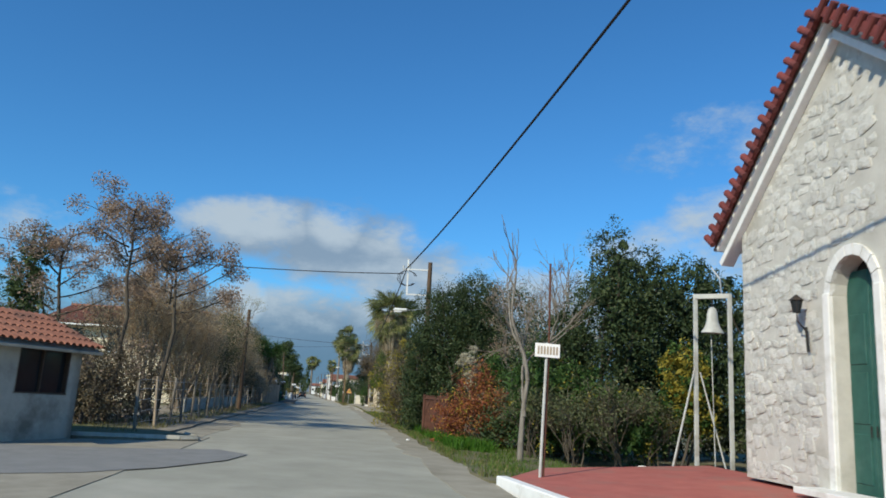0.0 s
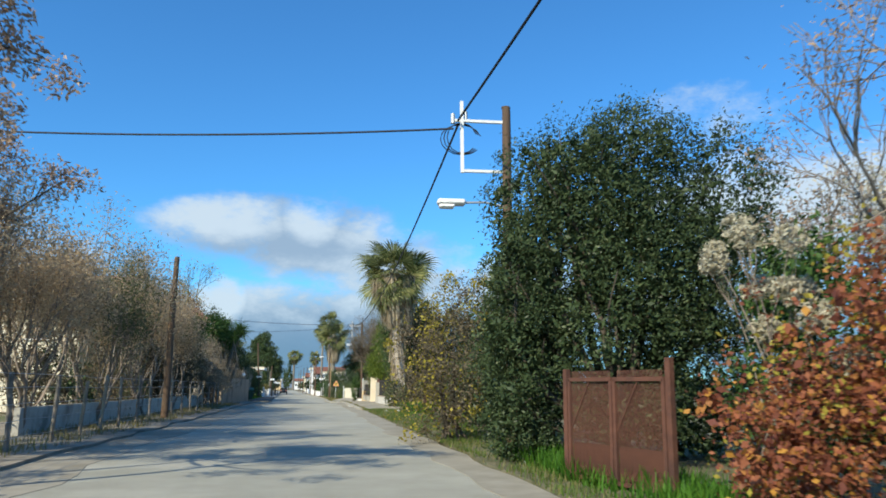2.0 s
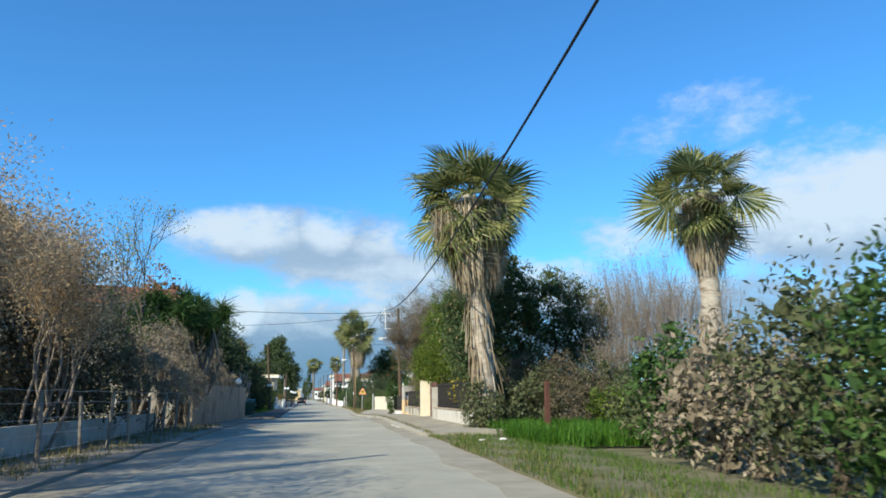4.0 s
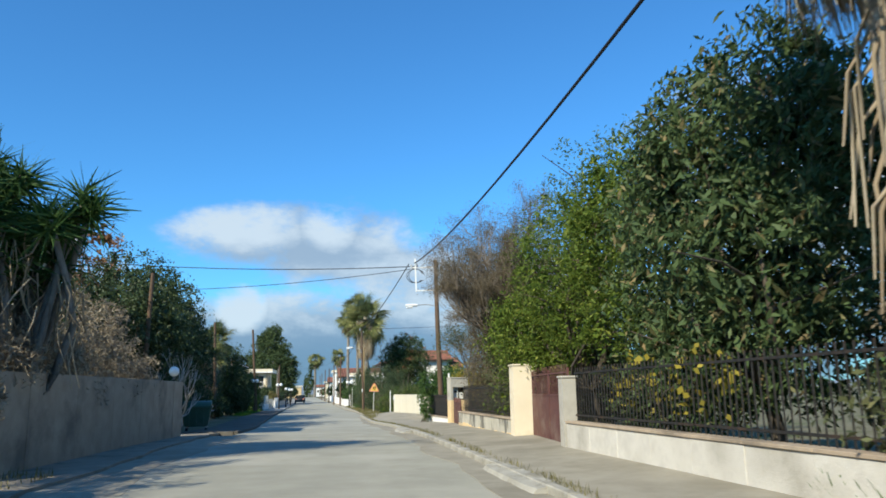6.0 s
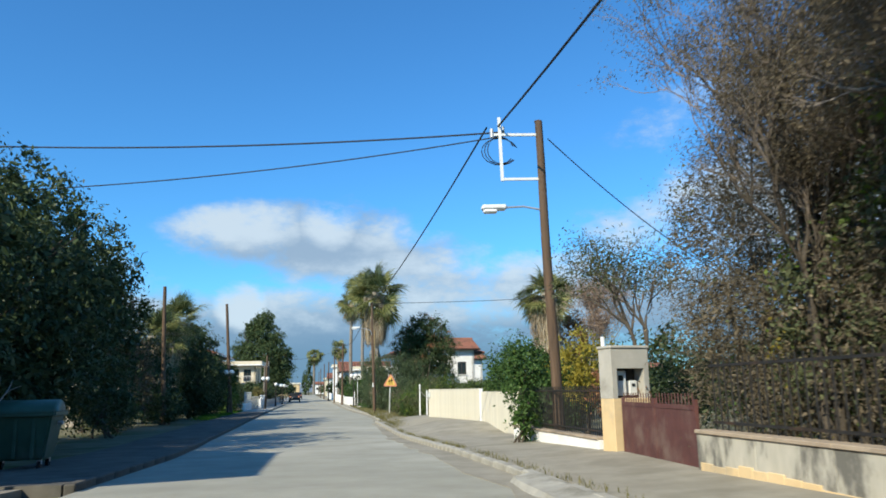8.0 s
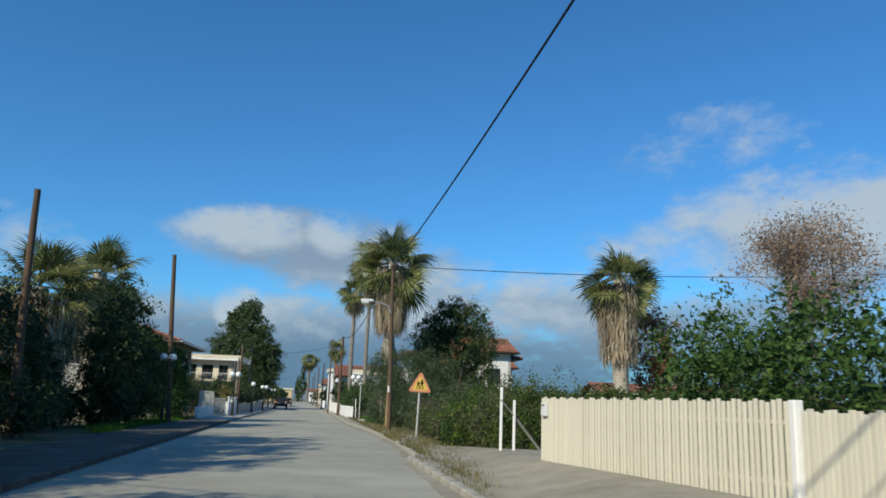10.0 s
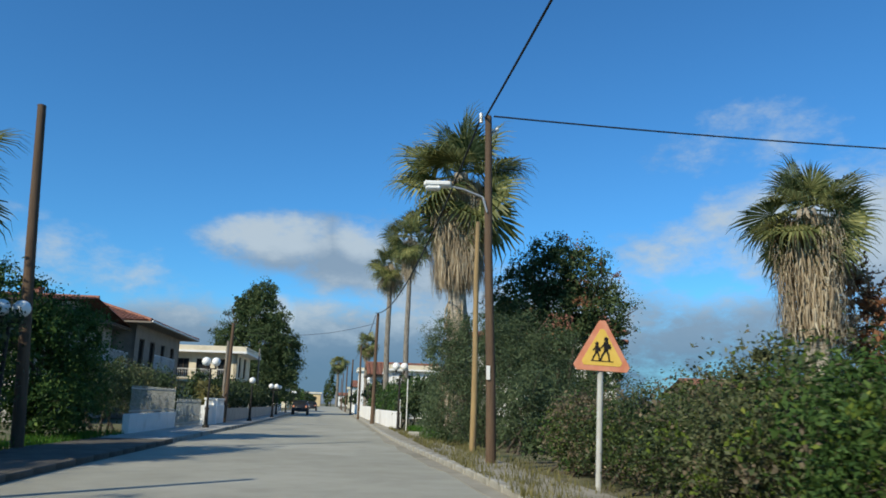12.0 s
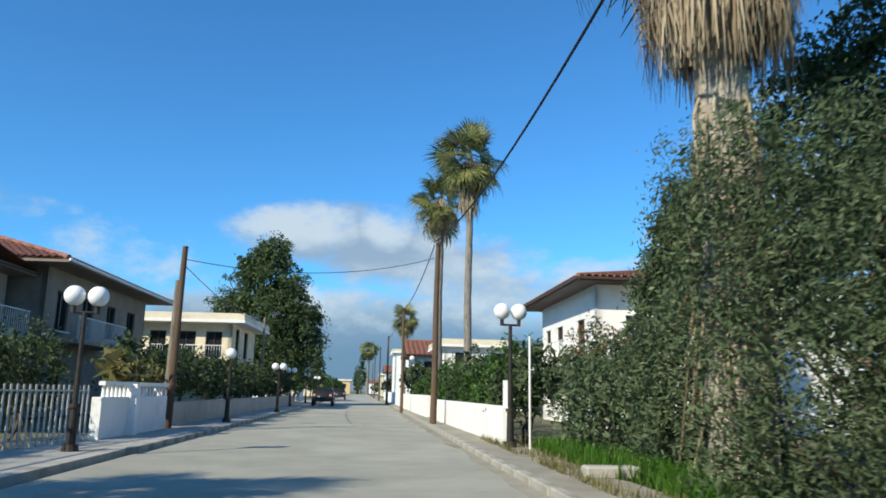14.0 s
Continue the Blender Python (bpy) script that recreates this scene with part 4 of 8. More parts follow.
def wall_lantern(y):
    ob = thing("wall_lantern", Matrix.Translation((10.145, y, 2.46)) @ Matrix.Diagonal((0.787, 0.787, 0.787, 1)), "black wrought iron lantern on the church wall", "lantern")
    part("bracket", rods(((0.0, 0, 0.0), (-0.03, 0, 0.5), 0.03), ((-0.02, 0, 0.4), (-0.22, 0, 0.62), 0.018), ((-0.22, 0, 0.62), (-0.22, 0, 0.78), 0.012)), "iron", ob)
    bm = bmesh.new()
    bmesh.ops.create_cone(bm, cap_ends=True, segments=6, radius1=0.07, radius2=0.12, depth=0.26, matrix=Matrix.Translation((-0.22, 0, 0.9)))
    part("glass", bm, "glass", ob)
    bm = bmesh.new()
    bmesh.ops.create_cone(bm, cap_ends=True, segments=6, radius1=0.15, radius2=0.02, depth=0.12, matrix=Matrix.Translation((-0.22, 0, 1.09)))
    part("cap", bm, "iron", ob)
    for k in range(6):
        a = k * math.pi / 3
        part("glazing_bar", rods(((-0.22 + 0.07 * math.cos(a), 0.07 * math.sin(a), 0.77), (-0.22 + 0.125 * math.cos(a), 0.125 * math.sin(a), 1.03), 0.009), n=4), "iron", ob)


wall_lantern(-0.62)
wall_lantern(-2.96)


def bell_frame():
    ob = thing("bell_frame", Matrix.Translation((10.68, 4.0, 0.2)) @ Matrix.Diagonal((0.76, 0.5, 0.92, 1)), "grey steel portal with a hanging bell and stays beside the church", "bell frame")
    for x, y in ((0.0, 0.9), (0.78, 0.0)):
        part("post", boxes(((x, y, 2.1), (0.12, 0.12, 4.2)), bevel=0.01), "grey_paint", ob)
    part("beam", boxes(((0.39, 0.45, 4.17), (1.3, 0.12, 0.12), -49.1), bevel=0.01), "grey_paint", ob)
    for r in (((-0.95, 0.2, 0.0), (0.0, 0.9, 2.5), 0.03), ((0.1, 0.8, 2.3), (0.75, 0.45, 0.0), 0.025), ((0.36, 0.5, 3.2), (0.42, 0.45, 0.0), 0.016)):
        part("stay", rods(r), "grey_paint", ob)
    part("hook", tube_arm([(0.6, 0.2, 4.2), (0.58, 0.25, 4.6), (0.4, 0.5, 4.9)]), "galv", ob)
    part("hanger", rods(((0.39, 0.45, 3.85), (0.39, 0.45, 4.15), 0.02)), "iron", ob)
    prof = [(0.05, 3.9), (0.12, 3.86), (0.16, 3.74), (0.18, 3.55), (0.24, 3.4), (0.33, 3.3), (0.34, 3.26)]
    bm = bmesh.new()
    rings = [[bm.verts.new((0.39 + r * math.cos(a), 0.45 + r * math.sin(a), z)) for a in np.linspace(0, 2 * math.pi, 20, endpoint=False)] for r, z in prof]
    for p, q in zip(rings, rings[1:]):
        for k in range(20):
            bm.faces.new((p[k], q[k], q[(k + 1) % 20], p[(k + 1) % 20]))
    bm.faces.new(rings[0])
    part("bell", bm, "grey_paint", ob, "dull grey bell", True)


bell_frame()


def plate_post():
    ob = thing("sign_post", pose(6.42, 1.55, 0.08, 0, 1.0, 0), "thin rusty post with a small white plate", "sign post")
    part("pole", rods(((-0.02, 0, 0), (0, 0, 2.42), 0.027), n=10), "grey_paint", ob, "peeling pale lower pole")
    part("pole_top", rods(((0.05, 0.04, 0), (0.045, 0.03, 2.2), 0.02), ((0.045, 0.03, 2.2), (0.0, 0.03, 3.9), 0.02), n=10), "rust", ob, "rusty upper pole")
    part("plate", boxes(((0, -0.045, 2.28), (0.46, 0.02, 0.25)), bevel=0.004), "white_paint", ob)
    bm = boxes(*[((-0.17 + k * 0.057, -0.06, 2.28), (0.03, 0.006, 0.14)) for k in range(7)])
    part("lettering", bm, "concrete_dark", ob, "grey unreadable bars")


plate_post()


# ---- the kiosk on the corner ----
def kiosk():
    A, B = Vector((-4.44, 3.73, 0)), Vector((-3.34, 6.78, 0))
    L = (B - A).length
    ang = math.degrees(math.atan2(B.y - A.y, B.x - A.x))
    ob = thing("kiosk", pose(A.x, A.y, 0, 0, 0, ang), "small grey rendered kiosk with terracotta tile roof", "kiosk")
    H = 2.12
    w = part("wall", holed_wall(L, H, 0.2, [(1.35, 2.85, 1.0, 1.95)]), "concrete", ob, "shaded wall with a wide window")
    m2 = {"side": (Matrix.Translation((L, 0, 0)) @ Matrix.Rotation(radians(90), 4, "Z"), 3.0, []), "back": (Matrix.Translation((L, 3.0, 0)) @ Matrix.Rotation(radians(180), 4, "Z"), L, []), "door": (Matrix.Translation((0, 3.0, 0)) @ Matrix.Rotation(radians(-90), 4, "Z"), 3.0, [(2.0, 2.7, 0, 2.0)])}
    for key, (mm, ln, holes) in m2.items():
        p = part("wall", holed_wall(ln, H - 0.002, 0.2, holes), "concrete", ob)
        p.matrix_local = mm
    part("window_pane", boxes(((2.1, 0.12, 1.475), (1.5, 0.02, 0.95))), "glass", ob, "dark window pane")
    part("window_frame", boxes(((2.1, 0.05, 1.0), (1.56, 0.1, 0.05)), ((2.1, 0.05, 1.95), (1.56, 0.1, 0.05)), ((1.35, 0.05, 1.475), (0.05, 0.1, 0.95)), ((2.85, 0.05, 1.475), (0.05, 0.1, 0.95)), ((2.1, 0.08, 1.475), (0.04, 0.06, 0.95))), "shutter", ob)
    part("door", boxes(((-0.06, 0.65, 1.0), (0.04, 0.68, 1.98))), "white_paint", ob, "white door standing open")
    for s in (0, 1):
        me = tile_slope(L + 0.6, 1.85, 0.75, 0.2, 0.34)
        t = link("roof_tiles", me, "tile", ob)
        t.matrix_local = (Matrix.Translation((-0.3, 1.5, H + 0.68)) if not s else Matrix.Translation((L + 0.3, 1.5, H + 0.68)) @ Matrix.Rotation(math.pi, 4, "Z"))
        bm = boxes(((L / 2, -0.92 if not s else 0.92, -0.43), (L + 0.5, 2.0, 0.06)))
        d = part("roof_deck", bm, "concrete", ob)
        d.matrix_local = Matrix.Translation((0, 1.5, H + 0.64)) @ Matrix.Translation((0, -0.92 if not s else 0.92, -0.43)) @ Matrix.Rotation(0.385 * (1 if not s else -1), 4, "X") @ Matrix.Translation((0, 0.92 if not s else -0.92, 0.43))
    part("fascia", boxes(((L / 2, -0.02, H - 0.05), (L + 0.05, 0.05, 0.14))), "concrete_dark", ob)


kiosk()


# ---- poles, lamps, cables ----
def lamp_head(ob, arm, head, d=(-1, 0, 0)):
    part("lamp_arm", tube_arm(arm), "galv", ob)
    bm = boxes(((head[0], head[1], head[2]), (0.62, 0.24, 0.13)), bevel=0.04)
    h = part("lamp_head", bm, "lamp_white", ob, "white street lamp housing")
    bm = boxes(((head[0] - 0.1, head[1], head[2] - 0.09), (0.34, 0.2, 0.09)), bevel=0.03)
    part("lamp_glass", bm, "globe", h)


def pole(x, y, h, label, lean=(0, 0), r=0.13, mat="wood_pole", name="utility_pole"):
    ob = thing(name, pose(x, y, 0.0, lean[0], lean[1], 0), label, "utility pole")
    rng = np.random.default_rng(int(abs(x * 31 + y * 7)))
    pts = np.array([(0.012 * math.sin(z), 0.012 * math.cos(z * 1.3), z) for z in np.linspace(-0.1, h, 9)])
    link("pole", tubes("pole", [(pts, np.linspace(r, r * 0.68, 9))], 12), mat, ob, smooth=True)
    part("cap", rods(((0, 0, h - 0.01), (0, 0, h + 0.015), r * 0.69), n=12), mat, ob)
    return ob


def bracket_pole(x, y, h, label, lean, mat="wood_pole"):
    """A pole whose insulator stands out on a square steel bracket, with a street lamp below."""
    ob = pole(x, y, h, label, lean, 0.14, mat)
    for c, d in (((-0.62, 0, h - 0.35), (1.15, 0.06, 0.06)), ((-0.52, 0, h - 1.5), (0.95, 0.06, 0.06)), ((-1.0, 0, h - 0.72), (0.07, 0.065, 1.65))):
        part("bracket_bar", boxes((c, d)), "lamp_white", ob, "white square steel bar")
    for it in (((-1.2, 0, h - 0.42), (-1.2, 0, h - 0.2), 0.05), ((-0.9, 0.05, h - 0.3), (-0.9, 0.05, h - 0.12), 0.04)):
        part("insulator", rods(it, n=10), "galv", ob)
    loop = [(np.array([(-1.0 + 0.33 * math.cos(a) * (1 + 0.2 * k), 0.06 * k, h - 0.75 + 0.35 * math.sin(a)) for a in np.linspace(0.3, 5.6, 14)]), np.full(14, 0.012)) for k in range(3)]
    for l in loop:
        link("cable_loop", tubes("cable_loop", [l], 4), "cable", ob, "coiled black cable")
    lamp_head(ob, [(0, 0, h - 2.3), (-0.5, 0, h - 2.2), (-1.0, 0, h - 2.22)], (-1.25, 0, h - 2.22))
    return ob


bracket_pole(6.22, 21.5, 7.45, "wooden pole with white bracket and street lamp behind a tree", (0, -1.0))
bracket_pole(5.18, 82.1, 8.05, "wooden pole with white bracket, coiled cables and street lamp", (0, -1.5))


def arm_pole(x, y, h, label, lean):
    ob = pole(x, y, h, label, lean, 0.115)
    lamp_head(ob, [(-0.05, -0.1, h - 2.35), (-0.15, -0.12, h - 2.0), (-0.6, -0.2, h - 1.85), (-0.95, -0.26, h - 1.8)], (-1.2, -0.3, h - 1.78))
    for it in (((-0.16, 0, h - 0.15), (-0.16, 0, h + 0.08), 0.045), ((0.12, 0.1, h - 0.35), (0.25, 0.1, h - 0.25), 0.04)):
        part("insulator", rods(it), "galv", ob)
    part("plate", boxes(((-0.06, -0.13, 2.0), (0.08, 0.03, 0.3))), "lamp_white", ob, "small white plate")
    return ob


arm_pole(1.66, 127.75, 7.95, "tall brown wooden pole with a street lamp arm", (0, -1.4))
pole(1.72, 131.6, 6.35, "shorter pale wooden pole beside a taller one", (0, 0.3), 0.092, "wood_pole_pale")
pole(-1.32, 158.5, 6.9, "dark wooden pole against white garden wall", (0, 0.5))
pole(-2.75, 176.0, 6.3, "slim dark wooden pole by the pavement", (0, 0.0), 0.1)
for k, (x, y, h) in enumerate(((-4.6, 204.0, 6.6), (-6.6, 232.0, 7.2), (-8.8, 262.0, 7.2), (-11.2, 300.0, 7.4))):
    pole(x, y, h, "distant dark utility pole beside the street", (0, 0), 0.12)
pole(-3.75, 35.6, 6.15, "brown wooden pole standing among dry trees", (0, 0.2), 0.14)
pole(-8.2, 80.0, 7.0, "dark wooden pole in front of dense trees", (0, 1.5), 0.13)
pole(-10.2, 116.0, 7.6, "black-stained wooden pole beside palms", (0, -2.0), 0.14)
pole(-8.68, 129.0, 8.1, "tall dark wooden pole beside a lamp post", (0, -4.0), 0.14)
pole(-9.05, 152.4, 5.35, "dark wooden pole doubled with a shorter post", (0, 1.0), 0.12)
pole(-9.32, 152.9, 4.4, "shorter grey post strapped beside a pole", (0, 1.0), 0.11, "bark")
pole(-12.0, 180.0, 5.9, "grey pole beside the conifer", (0, 0), 0.1, "bark")
pole(-3.0, -28.0, 7.6, "wooden pole carrying the street cable", (0, 0), 0.14)


def cable(name, a, b, sag, r, label, twist=True):
    t = np.linspace(0, 1, 28)[:, None]
    a, b = np.array(a, float), np.array(b, float)
    a[1], b[1] = along(a[1]), along(b[1])
    a[2], b[2] = a[2] + fall(a[1]), b[2] + fall(b[1])
    p = a + (b - a) * t
    p[:, 2] -= sag * 4 * (t * (1 - t))[:, 0]
    ob = link(name, tubes(name, [(p, np.full(len(p), r))], 6), "cable")
    return tagged(ob, label, "cable", "overhead cables")


cable("power_cable", (8.5, -30, 9.6), (5.0, 21.4, 7.05), 0.9, 0.028, "thick black overhead cable along the street")
cable("power_cable", (5.0, 21.4, 6.95), (3.95, 82.1, 7.9), 1.55, 0.026, "thick black overhead cable along the street")
cable("power_cable", (3.65, 82.1, 7.85), (1.4, 127.7, 7.9), 0.38, 0.026, "thick black overhead cable along the street")
cable("power_cable", (1.3, 127.7, 7.9), (-1.4, 158.5, 6.95), 1.25, 0.026, "thick black overhead cable along the street")
cable("power_cable", (-1.4, 158.5, 6.8), (-2.8, 176.0, 6.2), 0.4, 0.02, "black overhead cable along the street")
cable("power_cable", (-2.8, 176.0, 6.2), (-4.6, 204.0, 6.5), 0.4, 0.02, "black overhead cable along the street")
cable("power_cable", (4.9, 21.4, 6.85), (-16.0, 26.0, 8.0), 0.45, 0.022, "black cable crossing above the road")
cable("power_cable", (4.1, 82.1, 7.75), (-14.0, 92.0, 9.0), 0.3, 0.022, "black cable crossing above the road")
cable("power_cable", (4.1, 82.1, 7.65), (-14.0, 92.0, 7.4), 0.4, 0.016, "thinner black cable crossing above the road")
cable("power_cable", (1.6, 127.7, 7.95), (34.0, 133.0, 10.4), 0.4, 0.02, "black cable leading to a field")
cable("power_cable", (5.2, 82.1, 7.6), (12.0, 88.0, 4.2), 0.3, 0.014, "thin black cable to a house")
cable("power_cable", (-9.05, 152.4, 5.0), (-1.4, 158.5, 6.3), 0.5, 0.012, "thin grey cable crossing above the road")
cable("power_cable", (-9.05, 152.4, 4.9), (-12.0, 180.0, 5.6), 0.4, 0.012, "thin grey cable by the houses")


def globe_lamp(x, y, h, globes, label, mat="iron"):
    ob = thing("street_lamp", pose(x, y, 0.1, 0, 0, heading(y) + 10), label, "street lamp", "globe street lamps")
    part("base", rods(((0, 0, 0), (0, 0, 0.12), 0.15, 0.13), ((0, 0, 0.12), (0, 0, 0.75), 0.085, 0.07), ((0, 0, 0.75), (0, 0, 0.82), 0.1), n=12), mat, ob)
    part("post", rods(((0, 0, 0.8), (0, 0, h - 0.3), 0.05, 0.04), n=10), mat, ob)
    offs = [0.0] if globes == 1 else [-0.2, 0.2]
    if globes > 1:
        part("arm", rods(((-0.2, 0, h - 0.3), (0.2, 0, h - 0.3), 0.025), *[((o, 0, h - 0.32), (o, 0, h - 0.18), 0.045) for o in offs]), mat, ob)
    for o in offs:
        part("globe", ball(bmesh.new(), (o, 0.0, h), 0.185, 20), "globe", ob, "white opal globe", True)
    return ob


globe_lamp(-8.1, 144.2, 2.75, 2, "dark lamp post with two white globes")
globe_lamp(-8.5, 157.0, 2.35, 1, "dark lamp post with one white globe")
globe_lamp(-9.0, 169.5, 2.3, 2, "dark lamp post with two white globes")
globe_lamp(-8.75, 128.0, 2.95, 2, "dark lamp post with two white globes beside a pole")
for y in (184.0, 199.0, 216.0):
    globe_lamp(rx(y) - 5.2, y, 2.5, 2, "distant lamp post with white globes")
globe_lamp(0.05, 147.0, 2.95, 2, "tall lamp post with white globes by the hedge")
globe_lamp(-2.2, 186.0, 3.6, 1, "tall dark lamp post with a white globe")
globe_lamp(-5.6, 74.6, 2.25, 1, "lamp post with a white globe behind a wall")
ob = thing("post", (0.42, 146.6, 0.08), "thin white metal post by the hedge", "post")
part("pole", rods(((0, 0, 0), (0, 0, 2.4), 0.025)), "lamp_white", ob)


# ---- children crossing sign ----
def warning_sign():
    ob = thing("road_sign", pose(2.54, 122.65, 0.08, 0, 1.9, 3.0), "yellow and red triangular school warning sign on a grey post", "road sign")
    part("post", rods(((0, 0.05, 0), (0, 0.05, 2.5), 0.045), n=12), "grey_paint", ob)
    side, z0 = 0.87, 1.8
    hgt = side * math.sqrt(3) / 2

    def tri(scale, y, th):
        bm = bmesh.new()
        cz = z0 + hgt / 3
        pts = []
        R, cut = hgt * 2 / 3 * scale, 0.09
        for k in range(3):
            a = math.pi / 2 + k * 2 * math.pi / 3
            for da in (-cut, cut):
                pts.append((R * math.cos(a) * 0.97 - math.sin(a) * R * da, R * math.sin(a) * 0.97 + math.cos(a) * R * da))
        f = bm.faces.new([bm.verts.new((px, y, cz + pz)) for px, pz in pts])
        r = bmesh.ops.extrude_face_region(bm, geom=[f])
        bmesh.ops.translate(bm, verts=[v for v in r["geom"] if isinstance(v, bmesh.types.BMVert)], vec=(0, th, 0))
        bmesh.ops.recalc_face_normals(bm, faces=bm.faces)
        return bm

    part("border", tri(1.0, -0.012, 0.02), "sign_red", ob, "faded red rim")
    part("face", tri(0.72, -0.017, 0.006), "sign_yellow", ob, "yellow field")
    bm = bmesh.new()

    def stroke(x0, z0_, x1, z1, w):
        d = Vector((x1 - x0, 0, z1 - z0_))
        bmesh.ops.create_cube(bm, size=1, matrix=Matrix.Translation(((x0 + x1) / 2, -0.02, (z0_ + z1) / 2)) @ Matrix.Rotation(math.atan2(d.x, d.z), 4, "Y") @ Matrix.Diagonal((w, 0.005, d.length + w * 0.5, 1)))

    for x, k in ((-0.085, 0.78), (0.06, 1.0)):
        b = z0 + 0.125
        ball(bm, (x, -0.02, b + 0.325 * k), 0.037 * k, 10, (1, 0.12, 1))
        for p in ((0.0, 0.275, 0.0, 0.155, 0.07), (0.0, 0.16, -0.06, 0.075, 0.03), (-0.06, 0.075, -0.085, 0.0, 0.026), (0.01, 0.16, 0.045, 0.08, 0.03), (0.045, 0.08, 0.05, 0.0, 0.026), (-0.02, 0.265, -0.075, 0.19, 0.022), (0.02, 0.265, 0.075, 0.2, 0.022), (0.05, 0.24, 0.05, 0.19, 0.05)):
            stroke(x + p[0] * k, b + p[1] * k, x + p[2] * k, b + p[3] * k, p[4] * k)
    box(bm, (0.0, -0.02, z0 + 0.115), (0.36, 0.005, 0.012))
    part("pictogram", bm, "black", ob, "two small dark walking shapes")


warning_sign()


# ---- gates, fences and walls, right side ----
def rusty_gate():
    """Two leaves of close-set thin bars in a square frame, with a diagonal stay."""
    ob = thing("gate", pose(5.7, 16.15, 0.02, 0, 0, -72), "rusty iron barred gate overgrown by weeds", "gate")
    for x, h in ((0, 1.5), (2.0, 1.6)):
        part("post", boxes(((x, 0, h / 2), (0.08, 0.08, h)), bevel=0.006), "rust", ob)
    me = bpy.data.meshes.new("bar")
    bm = rods(((0, 0, 0.1), (0, 0, 1.47), 0.007), n=4)
    bm.to_mesh(me)
    bm.free()
    for s in (0, 1):
        x0 = 0.06 + s * 0.95
        leaf = part("leaf", boxes(((x0 + 0.46, -0.01, 1.36), (0.9, 0.04, 0.05)), ((x0 + 0.46, -0.01, 0.1), (0.9, 0.04, 0.05)), ((x0 + 0.02, -0.01, 0.73), (0.05, 0.04, 1.26)), ((x0 + 0.9, -0.01, 0.73), (0.05, 0.04, 1.26))), "rust", ob)
        for k in range(27):
            b = link("bar", me, "rust", leaf)
            b.location = (x0 + 0.06 + k * 0.0305, 0.012, 0)
        part("stay", rods(((x0 + 0.04, 0.0, 0.72), (x0 + 0.44, 0.0, 1.33), 0.012), n=5), "rust", leaf)
        part("kick_plate", boxes(((x0 + 0.46, 0.028, 0.33), (0.82, 0.006, 0.42))), "rust", leaf)


rusty_gate()


def rust_post(x, y, h, label):
    ob = thing("fence_post", pose(x, y, 0.03, 0, 1.5, 10), label, "fence post")
    part("angle_bar", boxes(((0, 0, h / 2), (0.13, 0.02, h)), ((-0.055, 0.06, h / 2), (0.02, 0.12, h))), "rust", ob)
    part("wire", rods(((0.05, 0, h * 0.55), (0.6, 0.5, 0.05), 0.008), ((0.05, 0, h * 0.8), (1.8, 2.0, h * 0.7), 0.005), n=4), "rust", ob)


rust_post(7.45, 47.3, 1.62, "rusty angle-iron fence post in green weeds")


def garden_wall(name, ya, yb, ua, ub, h, mat, label, cap=0.05, thick=0.22, coping="concrete_dark"):
    """A low wall from one offset to another, with a coping slab."""
    a, b = Vector((rx(ya) + ua, ya, 0)), Vector((rx(yb) + ub, yb, 0))
    d = b - a
    ob = thing(name, pose(a.x, a.y, 0.0, 0, 0, math.degrees(math.atan2(d.y, d.x))), label, "wall")
    n = max(2, int(d.length / 1.2))
    bm = bmesh.new()
    rng = random.Random(int(ya * 10))
    for k in range(n):
        box(bm, (d.length * (k + 0.5) / n, rng.uniform(-0.006, 0.006), (h - cap) / 2 - 0.05), (d.length / n - 0.004, thick, h - cap + 0.1), 0, 0.008)
    part("wall", bm, mat, ob)
    if cap:
        bm = bmesh.new()
        for k in range(n):
            box(bm, (d.length * (k + 0.5) / n, 0, h - cap / 2), (d.length / n - 0.006, thick + 0.06, cap), 0, 0.008)
        part("coping", bm, coping, ob)
    return ob


def rail_fence(ya, yb, ua, ub, z0, h, mat, label, pitch=0.13, r=0.012, flat=False, name="fence"):
    a, b = Vector((rx(ya) + ua, ya, 0)), Vector((rx(yb) + ub, yb, 0))
    d = b - a
    ob = thing(name, pose(a.x, a.y, z0, 0, 0, math.degrees(math.atan2(d.y, d.x))), label, "fence")
    L = d.length
    part("rail", boxes(((L / 2, 0, h * 0.9), (L, 0.035, 0.035)), ((L / 2, 0, h * 0.12), (L, 0.035, 0.035))), mat, ob)
    n = min(160, int(L / pitch))
    bm = boxes(((0, 0, h / 2), (0.055, 0.02, h)), bevel=0.004) if flat else rods(((0, 0, 0.02), (0, 0, h), r), n=5)
    me = bpy.data.meshes.new("bar")
    bm.to_mesh(me)
    bm.free()
    for k in range(n):
        p = link("slat" if flat else "bar", me, mat, ob)
        p.location = ((k + 0.5) * L / n, -0.03 if flat else 0, 0)
    return ob


